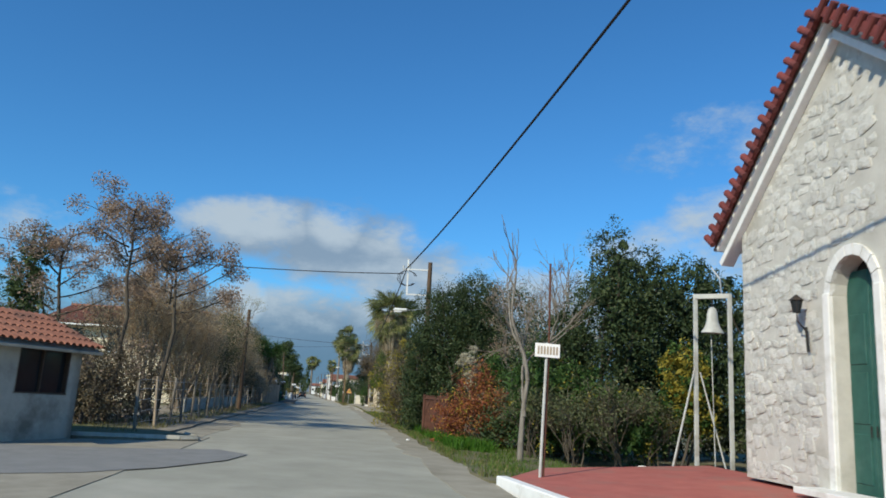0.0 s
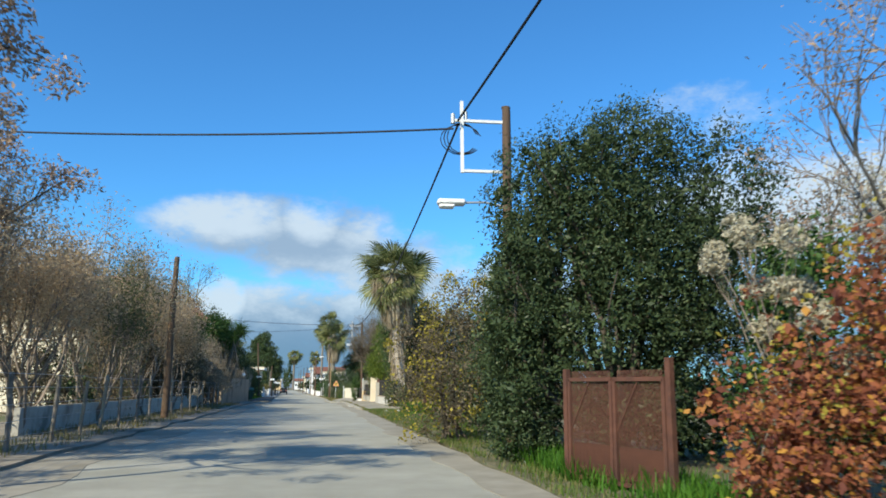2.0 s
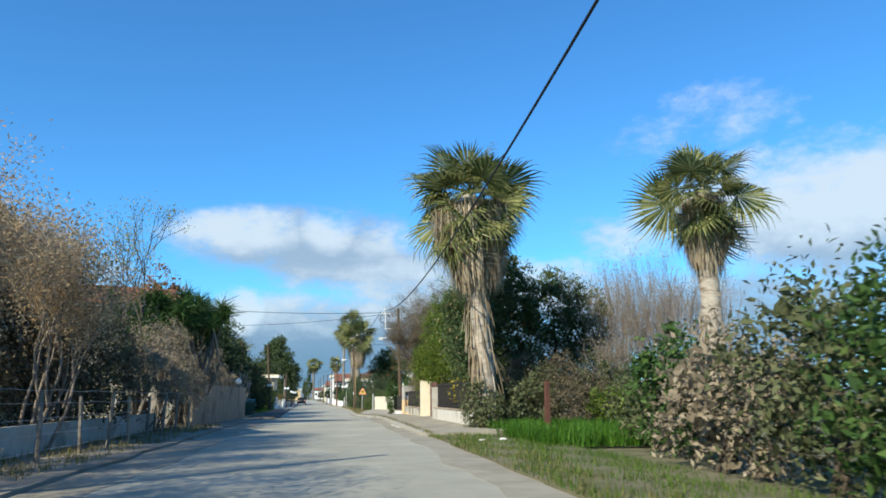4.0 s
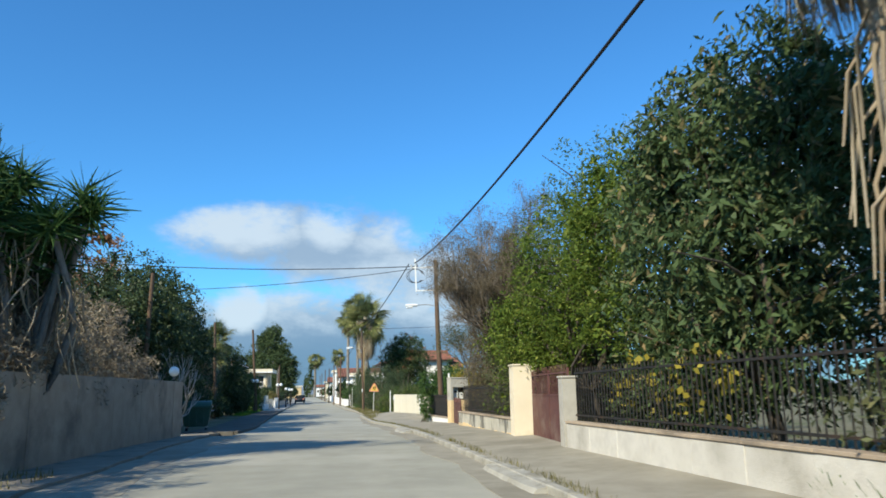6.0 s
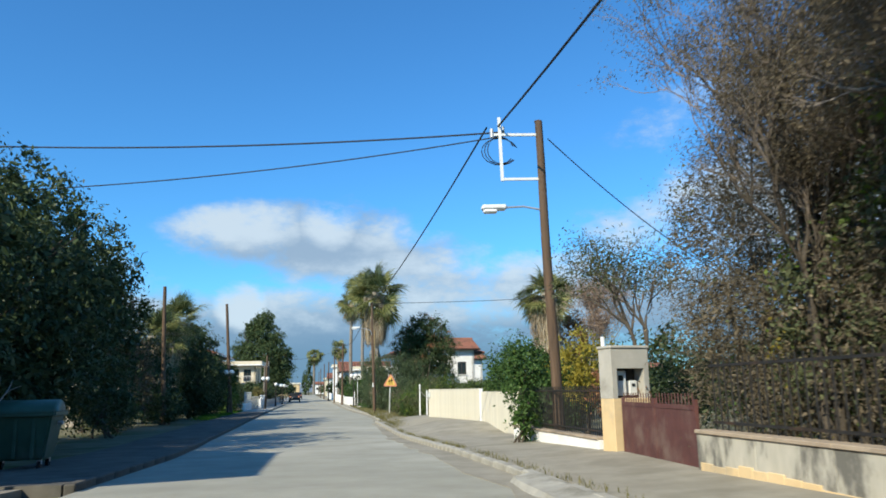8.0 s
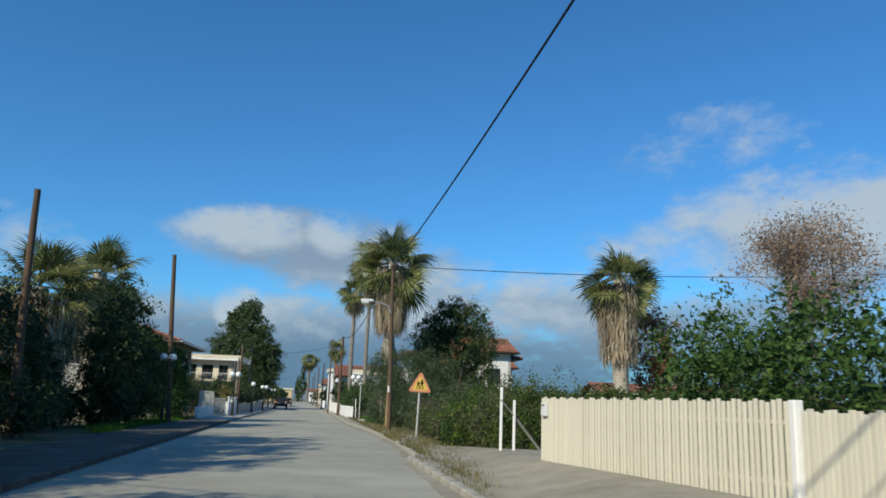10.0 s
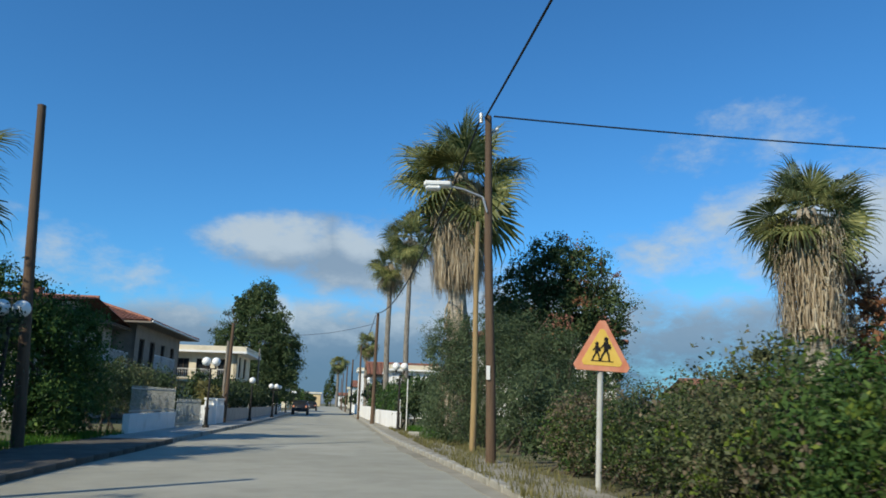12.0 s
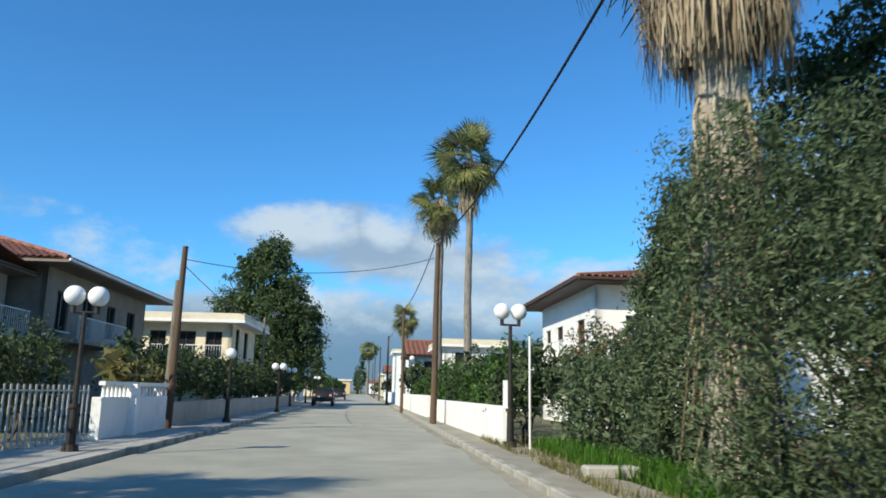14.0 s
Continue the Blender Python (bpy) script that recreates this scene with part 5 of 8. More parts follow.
garden_wall("garden_wall", 52.0, 61.3, 4.85, 4.72, 0.72, "mortar", "low pale concrete garden wall with stains")
rail_fence(52.2, 61.2, 4.95, 4.8, 0.7, 1.1, "iron", "dark iron railing on the garden wall", 0.14)
def base_band(owner, length, h, mat):
    """The rendered foot of a wall, its upper edge broken away unevenly."""
    bm = bmesh.new()
    rng = random.Random(9)
    n = int(length / 0.3)
    z = h
    for k in range(n):
        z = min(h * 1.35, max(h * 0.7, z + rng.uniform(-0.05, 0.05)))
        box(bm, (length * (k + 0.5) / n, 0.0, z / 2), (length / n - 0.002, 0.27, z), 0, 0.006)
    part("base", bm, mat, owner, "pale ochre render at the foot")


w1 = garden_wall("garden_wall", 66.2, 74.5, 4.75, 4.72, 0.62, "streaked", "low stained concrete garden wall, ochre at the base")
base_band(w1, 8.2, 0.22, "ochre")
rail_fence(66.4, 74.4, 4.85, 4.82, 0.6, 0.95, "iron", "dark iron railing on the garden wall", 0.15)
garden_wall("garden_wall", 79.0, 84.6, 5.0, 4.75, 0.42, "white", "low whitewashed wall, grimy and chipped")
rail_fence(79.1, 84.5, 5.08, 4.82, 0.4, 1.0, "iron", "dark iron railing on a low white wall", 0.11)


def pillar(x, y, s, h, mat, label, name="gate_pillar", rot=0.0):
    ob = thing(name, pose(x, y, 0.05, 0, 0, rot), label, "pillar")
    bm = boxes(((0, 0, h / 2), (s[0], s[1], h)))
    bmesh.ops.subdivide_edges(bm, edges=bm.edges[:], cuts=2)
    part("shaft", bm, mat, ob)
    part("cap", boxes(((0, 0, h + 0.02), (s[0] + 0.05, s[1] + 0.05, 0.05)), bevel=0.012), mat, ob)
    return ob


pillar(5.58, 65.7, (0.62, 0.5), 1.95, "cream", "cream rendered gate pillar, chipped at the edges")
pillar(5.62, 61.5, (0.3, 0.34), 1.55, "concrete", "grey concrete gate pillar")


def iron_gate(xa, ya, xb, yb, h, solid, label, mat="brown_gate"):
    d = Vector((xb - xa, yb - ya, 0))
    ob = thing("gate", pose(xa, ya, 0.08, 0, 0, math.degrees(math.atan2(d.y, d.x))), label, "gate")
    L = d.length
    for k in range(2):
        x0 = k * L / 2
        leaf = part("leaf", boxes(((x0 + L / 4, 0, solid / 2), (L / 2 - 0.03, 0.03, solid)), ((x0 + 0.03, 0, h / 2), (0.05, 0.05, h)), ((x0 + L / 2 - 0.03, 0, h / 2), (0.05, 0.05, h)), ((x0 + L / 4, 0, h - 0.1), (L / 2 - 0.06, 0.04, 0.04)), ((x0 + L / 4, 0, solid), (L / 2 - 0.06, 0.05, 0.05))), mat, ob)
        n = max(3, int(L / 2 / 0.14))
        for j in range(n):
            xx = x0 + 0.06 + (j + 0.5) * (L / 2 - 0.12) / n
            part("bar", rods(((xx, 0, solid), (xx, 0, h + 0.08), 0.01), n=5), mat, leaf)
        part("panel", boxes(((x0 + L / 4, -0.02, solid / 2), (L / 2 - 0.3, 0.02, solid - 0.25)), bevel=0.008), mat, leaf)
    part("latch", boxes(((L / 2 - 0.05, -0.045, solid * 0.72), (0.05, 0.03, 0.16))), "iron", ob)


iron_gate(5.72, 61.75, 5.78, 65.4, 1.75, 1.15, "maroon iron double gate with solid lower panels")
iron_gate(5.1, 74.65, 5.28, 78.05, 1.02, 0.9, "rusty brown iron gate between wall and meter pillar")


def meter_pillar():
    ob = thing("meter_pillar", pose(5.5, 78.5, 0.05, 0, 0, 14) @ Matrix.Diagonal((1.3, 1.2, 1.1, 1)), "ochre and grey pillar with recessed electricity meters", "meter pillar")
    part("shaft", boxes(((0, 0.0, 0.5), (0.62, 0.36, 1.0)), bevel=0.008), "ochre", ob, "ochre lower half")
    part("niche", boxes(((-0.27, 0, 1.25), (0.08, 0.36, 0.5)), ((0.27, 0, 1.25), (0.08, 0.36, 0.5)), ((0, 0.14, 1.25), (0.46, 0.06, 0.5)), ((0, 0, 1.67), (0.62, 0.36, 0.34))), "concrete", ob, "grey concrete niche")
    part("niche_back", boxes(((0, 0.1, 1.25), (0.45, 0.02, 0.49))), "meter_hole", ob)
    a = part("meter_box", boxes(((-0.1, 0.0, 1.25), (0.19, 0.12, 0.42)), bevel=0.01), "meter", ob, "pale grey meter box")
    part("dial", boxes(((-0.1, -0.065, 1.34), (0.08, 0.01, 0.09))), "glass", a)
    b = part("meter_box", boxes(((0.12, 0.0, 1.17), (0.13, 0.1, 0.25)), bevel=0.01), "meter", ob, "smaller pale meter box")
    part("dial", boxes(((0.12, -0.055, 1.22), (0.05, 0.01, 0.05))), "glass", b)
    part("pipe", rods(((-0.27, 0.1, 0.1), (-0.27, 0.1, 2.05), 0.03)), "white_paint", ob, "white riser pipe")
    part("cap", boxes(((0, 0, 1.86), (0.66, 0.4, 0.05)), bevel=0.012), "concrete", ob)


meter_pillar()


def bank():
    """The raised dirt bank between the kerb and the board fence."""
    bm = bmesh.new()
    rows = []
    for y, k in ((92, 0.0), (96, 0.5), (99, 1.0), (103, 1.0), (107, 1.0), (110, 0.85), (112, 0.6), (116, 0.0)):
        x = rx(y) + right_edge(y)
        rows.append([bm.verts.new((x + u, along(y), fall(along(y)) + 0.11 + (z - 0.11) * k)) for u, z in ((0.35, 0.112), (0.8, 0.15), (1.3, 0.27), (1.9, 0.40), (2.6, 0.43), (5.5, 0.43), (6.0, 0.02))])
    for p, q in zip(rows, rows[1:]):
        for a in range(6):
            bm.faces.new((p[a], p[a + 1], q[a + 1], q[a]))
    return tagged(part("bank", bm, "dust", None, "", True), "low bank of pale dirt below the board fence", "bank", "", "structure")


def board_fence(a, b, n, h, z, label, box_at=None):
    d = Vector((b[0] - a[0], along(b[1]) - along(a[1]), 0))
    L = d.length
    ob = thing("board_fence", pose(a[0], a[1], z, 0, 0, math.degrees(math.atan2(d.y, d.x))), label, "fence")
    forms = {}
    for k in range(n):
        wide = k < 16 or box_at is None
        if wide not in forms:
            me = bpy.data.meshes.new("board")
            bm = boxes(((0, 0, h / 2), (L / n * (0.93 if wide else 0.64), 0.03, h)), bevel=0.005)
            bm.to_mesh(me)
            bm.free()
            forms[wide] = me
        p = link("board", forms[wide], "cream_paint", ob)
        p.matrix_local = Matrix.Translation(((k + 0.5) * L / n, 0.004 * (k % 2), 0)) @ Matrix.Diagonal((1, 1, 1 + 0.018 * math.sin(k * 1.7), 1))
    for zr in (0.25, 0.95):
        part("rail", boxes(((L / 2, 0.045, zr * h / 1.2), (L, 0.04, 0.05))), "cream_paint", ob)
    if box_at:
        m = part("letter_box", boxes(((box_at, -0.05, 0.98), (0.2, 0.07, 0.26)), bevel=0.01), "meter", ob, "small grey metal letter box")
        part("slot", boxes(((box_at, -0.088, 1.06), (0.14, 0.01, 0.02))), "black", m)


bank()
board_fence((3.66, 106.7), (4.95, 100.2), 66, 1.2, 0.40, "cream painted vertical board fence on a dirt bank", 0.22)
board_fence((4.98, station(92.0)), (5.12, station(86.2)), 58, 1.3, 0.18, "smooth cream board fence ending at an ivy clump")
ob = thing("gate_post", (4.97, station(92.1), 0.3), "white square post between two stretches of fence", "post")
part("post", boxes(((0, 0, 0.65), (0.12, 0.12, 1.3)), bevel=0.01), "white_paint", ob)
for x, y, h, lab in ((3.55, 110.3, 1.85, "tall white painted concrete post"), (3.92, 110.5, 1.55, "shorter white post with a leaning strut")):
    ob = thing("post", (x, y, 0.02), lab, "post")
    part("shaft", boxes(((0, 0, h / 2), (0.062, 0.062, h)), bevel=0.008), "white_paint", ob)
    if h < 1.6:
        part("strut", rods(((0.0, 0.02, h * 0.75), (1.1, 0.7, 0.0), 0.035), ((-0.4, -0.25, h), (0.0, 0.0, h * 0.75), 0.02), n=6), "concrete", ob)
garden_wall("garden_wall", 148.0, 163.0, 3.35, 3.1, 0.95, "white", "whitewashed garden wall bright in the sun", 0.0)
garden_wall("garden_wall", 166.0, 186.0, 3.0, 2.9, 1.1, "white", "whitewashed garden wall beyond the pole", 0.0)
garden_wall("garden_wall", 190.0, 240.0, 3.0, 3.2, 1.2, "white", "distant white garden wall", 0.0)
ob = thing("gate_post", (0.08 + 0.02, 148.3, 0.05), "white slim post at the wall's end", "post")
part("shaft", boxes(((0, 0, 0.75), (0.1, 0.1, 1.5))), "white_paint", ob)
ob = thing("stone_block", pose(0.75, 141.3, 0.08, 0, 0, 4), "long pale stone block on the verge", "stone block")
part("block", boxes(((0, 0, 0.09), (0.8, 0.3, 0.18)), bevel=0.03), "concrete", ob)


# ---- left side walls, fences, bin ----
garden_wall("garden_wall", 58.5, 73.0, -6.1, -5.45, 1.85, "concrete_dark", "tall grimy concrete wall under overhanging brush", 0.0, 0.2)
garden_wall("garden_wall", 136.8, 143.5, -6.35, -6.3, 0.72, "white", "low white wall below a picket fence", 0.0)
garden_wall("garden_wall", 147.2, 152.0, -5.75, -5.6, 1.0, "white", "low white wall in shade", 0.0)
garden_wall("garden_wall", 153.5, 190.0, -5.9, -5.6, 0.8, "beige", "low beige garden wall under trees", 0.0)
rail_fence(136.9, 143.4, -6.3, -6.25, 0.7, 0.95, "grey_paint", "pale grey iron railing on a low wall", 0.14, 0.009)
rail_fence(143.6, 147.0, -6.25, -5.85, 0.1, 1.15, "grey_paint", "pale grey picket gate between low walls", 0.19, 0.02, True, "picket_gate")


def balustrade():
    a, b = (rx(147.3) - 5.7, 147.3), (rx(152) - 5.55, 152.0)
    d = Vector((b[0] - a[0], b[1] - a[1], 0))
    ob = thing("balustrade", pose(a[0], a[1], 1.0, 0, 0, math.degrees(math.atan2(d.y, d.x))), "white balustrade on top of the low wall", "balustrade")
    part("rail", boxes(((d.length / 2, 0, 0.3), (d.length, 0.14, 0.09))), "white_paint", ob)
    for k in range(18):
        part("baluster", rods((((k + 0.5) * d.length / 18, 0, 0), ((k + 0.5) * d.length / 18, 0, 0.26), 0.05, 0.035)), "white_paint", ob)
    ob2 = thing("post", (rx(149) - 5.5, 149.0, 0.1), "white square gate pillar", "pillar")
    part("shaft", boxes(((0, 0, 0.6), (0.2, 0.2, 1.2)), bevel=0.01), "white_paint", ob2)


balustrade()


def wire_fence(ya, yb, u, label, h=1.5, seed=3):
    rng = random.Random(seed)
    ob = thing("wire_fence", (0, 0, 0.04), label, "fence")
    y = ya
    while y < yb:
        x = rx(y) + u(y)
        part("post", rods(((x, y, -0.05), (x + rng.uniform(-0.08, 0.08), y + rng.uniform(-0.05, 0.05), h * rng.uniform(0.85, 1.05)), 0.045), n=7), "concrete_dark" if rng.random() < 0.4 else "bark", ob)
        y += rng.uniform(1.8, 2.6)
    lines = []
    for z in (0.25, 0.55, 0.85, 1.15, 1.4):
        ys = np.arange(ya, yb, 1.2)
        lines.append((np.array([(rx(v) + u(v), v, z + 0.02 * math.sin(v * 3 + z)) for v in ys]), np.full(len(ys), 0.006)))
    link("wire", tubes("wire", lines, 3), "galv", ob)


wire_fence(9.5, 57, lambda y: -5.2 - 0.6 * min(1, max(0, (y - 14) / 20)), "wire fence on thin concrete posts along the orchard")


def dumpster():
    ob = thing("dumpster", pose(-5.8, 79.9, 0.05, 0, 0, 8), "dark green wheeled plastic dumpster", "dumpster")
    bm = bmesh.new()
    lo, hi = [(-0.48, -0.38), (0.48, -0.38), (0.48, 0.38), (-0.48, 0.38)], [(-0.6, -0.5), (0.6, -0.5), (0.6, 0.5), (-0.6, 0.5)]
    a = [bm.verts.new((x, y, 0.2)) for x, y in lo]
    b = [bm.verts.new((x, y, 1.02)) for x, y in hi]
    bm.faces.new(a[::-1]), bm.faces.new(b)
    for k in range(4):
        bm.faces.new((a[k], a[(k + 1) % 4], b[(k + 1) % 4], b[k]))
    bmesh.ops.bevel(bm, geom=bm.edges[:], offset=0.04, segments=2, affect="EDGES")
    for x in (-0.3, 0.0, 0.3):
        box(bm, (x, -0.46, 0.6), (0.06, 0.06, 0.7))
    body = part("body", bm, "green_bin", ob)
    part("rim", boxes(((0, -0.52, 1.03), (1.28, 0.08, 0.07)), ((0, 0.52, 1.03), (1.28, 0.08, 0.07)), ((-0.62, 0, 1.03), (0.08, 1.0, 0.07)), ((0.62, 0, 1.03), (0.08, 1.0, 0.07))), "green_bin", ob)
    bm = bmesh.new()
    bmesh.ops.create_cone(bm, cap_ends=True, segments=20, radius1=0.56, radius2=0.56, depth=1.2, matrix=Matrix.Translation((0, 0, 0.95)) @ Matrix.Rotation(math.pi / 2, 4, "Y"))
    bmesh.ops.bisect_plane(bm, geom=bm.verts[:] + bm.edges[:] + bm.faces[:], plane_co=(0, 0, 1.07), plane_no=(0, 0, 1), clear_inner=True)
    for v in bm.verts:
        v.co.z = 1.07 + (v.co.z - 1.07) * 0.5
    part("lid", bm, "green_bin", ob, "domed green lid", True)
    for x in (-0.4, 0.4):
        for y in (-0.3, 0.3):
            w = part("wheel", rods(((x - 0.03, y, 0.09), (x + 0.03, y, 0.09), 0.09), n=14), "rubber", ob, "black castor")
            part("fork", boxes(((x, y, 0.17), (0.08, 0.06, 0.1))), "galv", w)
    for x in (-0.64, 0.64):
        part("trunnion", rods(((x - 0.05, 0, 0.85), (x + 0.05, 0, 0.85), 0.04)), "galv", ob)


dumpster()


# ---- palms ----
def fan_frond(seed, size=1.0, dead=False):
    """One fan leaf: stalk along +x, a pleated fan of stiff blades joined to half their length, with slack tips."""
    rng = np.random.default_rng(seed)
    vs, fs = [], []

    def quad(*p):
        k = len(vs)
        vs.extend(p)
        fs.append((k, k + 1, k + 2, k + 3))

    st = 0.72 * size
    quad((0, -0.03, 0), (st, -0.015, -0.05), (st, 0.015, -0.05), (0, 0.03, 0))
    quad((0, 0, -0.02), (st, 0, -0.08), (st, 0, -0.04), (0, 0, 0.03))
    n = 38
    o = np.array([st, 0, -0.05])
    for k in range(n):
        a = radians(-118 + 236 * (k + 0.5) / n + rng.normal(0, 1.2))
        ln = size * (1.08 - 0.22 * abs(a) / 2.0) * rng.uniform(0.9, 1.08)
        d = np.array([math.cos(a), math.sin(a), 0])
        s = np.array([-math.sin(a), math.cos(a), 0]) * ln * 0.6 * math.tan(radians(118 / n)) * 1.03
        fold = 0.03 * size
        cup = -0.10 * size * abs(math.sin(a)) ** 2
        m = o + d * ln * 0.6 + (0, 0, cup * 0.5)
        drop = rng.uniform(0.03, 0.16) * (3.0 if dead else 1.0)
        e = o + d * ln * 0.84 + (0, 0, cup - drop * size)
        h = e + d * ln * (0.03 if dead else 0.13) + (0, 0, -rng.uniform(0.1, 0.26) * size * (1.6 if dead else 1.0))
        quad(o, m + s - (0, 0, fold), m + (0, 0, fold), m - s - (0, 0, fold))
        quad(m + s * 0.85 - (0, 0, fold), e + s * 0.3, e - s * 0.3, m - s * 0.85 - (0, 0, fold))
        quad(e + s * 0.3, h + s * 0.06, h - s * 0.06, e - s * 0.3)
    return quads("frond", vs, fs)


FRONDS = [fan_frond(k, 1.0) for k in range(4)]
DEAD_FRONDS = [fan_frond(k, 0.95, True) for k in (7, 8)]


def palm(x, y, h, crown, skirt, skirt_r, trunk_r, seed, label, fronds=46, z0=0.0, boots=0.0, lean=0.0):
    rng = np.random.default_rng(seed)
    ob = thing("palm_tree", pose(x, y, z0, 0, lean, 0), label, "palm tree")
    pts = np.array([(0.03 * math.sin(z * 0.7), 0.03 * math.cos(z * 0.5), z) for z in np.linspace(-0.1, h, 24)])
    rad = trunk_r * (1.25 - 0.35 * np.linspace(0, 1, 24)) * (1 + 0.06 * np.sin(np.arange(24) * 2.4))
    link("trunk", tubes("trunk", [(pts, rad)], 14), "palm_trunk" if y < 150 else "bark", ob, smooth=True)
    fronds = int(fronds * 0.62)
    for k in range(fronds):
        f = (k + 0.5) / fronds
        el = radians(70 - 150 * f ** 0.8 + rng.normal(0, 11))
        az = k * 2.39996 + rng.normal(0, 0.15)
        p = link("frond", FRONDS[k % 4], "frond", ob) if f < 0.9 else link("dead_frond", DEAD_FRONDS[k % 2], "frond_dead", ob)
        s = crown / 1.62 * rng.uniform(0.85, 1.22) * (0.82 if f < 0.25 else 1.0 if f < 0.5 else 1.1)
        p.matrix_local = Matrix.Translation((0, 0, h + 0.3 * math.cos(f * 3) - 0.1)) @ Matrix.Rotation(az, 4, "Z") @ Matrix.Rotation(-el, 4, "Y") @ Matrix.Rotation(rng.normal(0, 0.55), 4, "X") @ Matrix.Diagonal((s, s, s, 1))
    for k in range(7):
        p = link("frond", FRONDS[k % 4], "frond", ob)
        s = crown / 1.62 * 0.5
        p.matrix_local = Matrix.Translation((0, 0, h + 0.12 * crown - 0.015 * k * crown)) @ Matrix.Rotation(k * 2.39996, 4, "Z") @ Matrix.Rotation(radians(-80 + 6 * k), 4, "Y") @ Matrix.Rotation(rng.normal(0, 0.5), 4, "X") @ Matrix.Diagonal((s, s, s, 1))
    # the thatch of dead leaves hanging below the crown, pleat on pleat
    if skirt:
        near = y < 60 or 139 < y < 141
        n = int((1500 if near else 300) * skirt_r * skirt)
        a = rng.uniform(0, 2 * np.pi, n)
        zt = h - 0.1 * crown - skirt * rng.uniform(0, 1, n) ** 1.1 * 0.8
        f = (h - zt) / skirt
        lobe = 1 + 0.14 * np.sin(a * 5 + seed) + 0.1 * np.sin(a * 11 + zt)
        rr = trunk_r * 0.9 + (skirt_r - trunk_r) * np.clip(1.05 - (0.62 if y < 60 else 0.4) * np.abs(f - 0.12), 0.2, 1) * rng.uniform(0.45, 1.0, n) * lobe
        ln = rng.uniform(0.5, 1.25, n) * min(1.0, skirt / 2)
        d = np.stack([np.cos(a), np.sin(a), 0 * a], 1)
        s = np.stack([-np.sin(a), np.cos(a), 0 * a], 1) * rng.uniform(0.007, 0.022, n)[:, None] * (1 if near else 1.7)
        top = d * (rr * 0.55)[:, None] + np.stack([0 * a, 0 * a, zt], 1)
        mid = d * rr[:, None] + np.stack([0 * a, 0 * a, zt - ln * 0.28], 1)
        low = d * (rr * rng.uniform(0.75, 1.12, n))[:, None] + np.stack([0 * a, 0 * a, zt - ln], 1) + s * rng.normal(0, 3.0, n)[:, None]
        v = np.stack([top - s * 0.6, top + s * 0.6, mid + s, mid - s, low + s * 0.35, low - s * 0.35], 1).reshape(-1, 3)
        k = np.arange(n)[:, None] * 6
        fcs = np.concatenate([k + [0, 1, 2, 3], k + [3, 2, 4, 5]])
        tagged(link("thatch", quads("thatch", v, fcs), "frond_dead", ob), "thick skirt of dry tan fronds", "", "", "stuff")
    if boots:
        n = int(16 * boots)
        a = rng.uniform(0, 2 * np.pi, n)
        zt = 1.0 + (boots - 1.0) * rng.uniform(0, 1, n) ** 0.8
        lines = []
        for i in range(n):
            d = np.array([math.cos(a[i]), math.sin(a[i]), 0])
            p0 = d * trunk_r * 0.95 + (0, 0, zt[i])
            out = rng.uniform(0.05, 0.42)
            p1 = p0 + d * out * 0.6 + (0, 0, -0.2 - 0.25 * rng.uniform())
            p2 = p0 + d * out + (0, 0, -0.8 - 1.0 * rng.uniform()) + rng.normal(0, 0.07, 3)
            lines.append((np.array([p0, p1, p2]), np.array([0.03, 0.026, 0.012])))
        tagged(link("dead_stalk", tubes("dead_stalk", lines, 4), "frond_dead", ob), "hanging dry leaf stalks", "", "", "stuff")
    return ob


palm(6.45, 51.6, 8.5, 2.25, 3.1, 1.5, 0.3, 11, "tall fan palm with green crown and thick dry skirt", 62, 0.0, 5.2, -3.6)
palm(13.2, 48.2, 7.9, 1.9, 2.2, 0.85, 0.3, 12, "fan palm with dry skirt behind weeds", 44, 0.0, 4.0)
palm(2.0, 139.8, 10.4, 2.75, 4.6, 1.3, 0.34, 13, "tall fan palm with long dry skirt behind a hedge", 56, 0.0, 5.4)
palm(1.05, 174.0, 15.6, 2.3, 3.6, 0.85, 0.2, 14, "very tall slim fan palm", 42)
palm(-0.55, 178.0, 14.0, 2.2, 2.6, 0.8, 0.22, 15, "tall slim fan palm beside a taller one", 40)
palm(18.9, 144.0, 10.9, 2.8, 6.8, 1.9, 0.5, 16, "stout fan palm with a broad dry skirt over a hedge", 56)
palm(-13.4, 131.5, 7.3, 2.25, 4.2, 1.5, 0.4, 17, "short bushy palm with brown withered skirt", 46)
palm(-12.6, 122.5, 5.3, 2.4, 4.6, 1.9, 0.4, 18, "short palm, its fronds half withered", 40)
palm(-14.8, 116.0, 5.9, 2.5, 4.4, 1.9, 0.4, 19, "short dark palm beside the pavement", 42)
palm(-22.5, 470.0, 20.5, 5.0, 4.0, 1.6, 0.6, 20, "lone palm far down the street", 36)
palm(-3.2, 215.0, 9.6, 1.7, 2.0, 0.7, 0.22, 21, "fan palm beside distant roofs", 34)


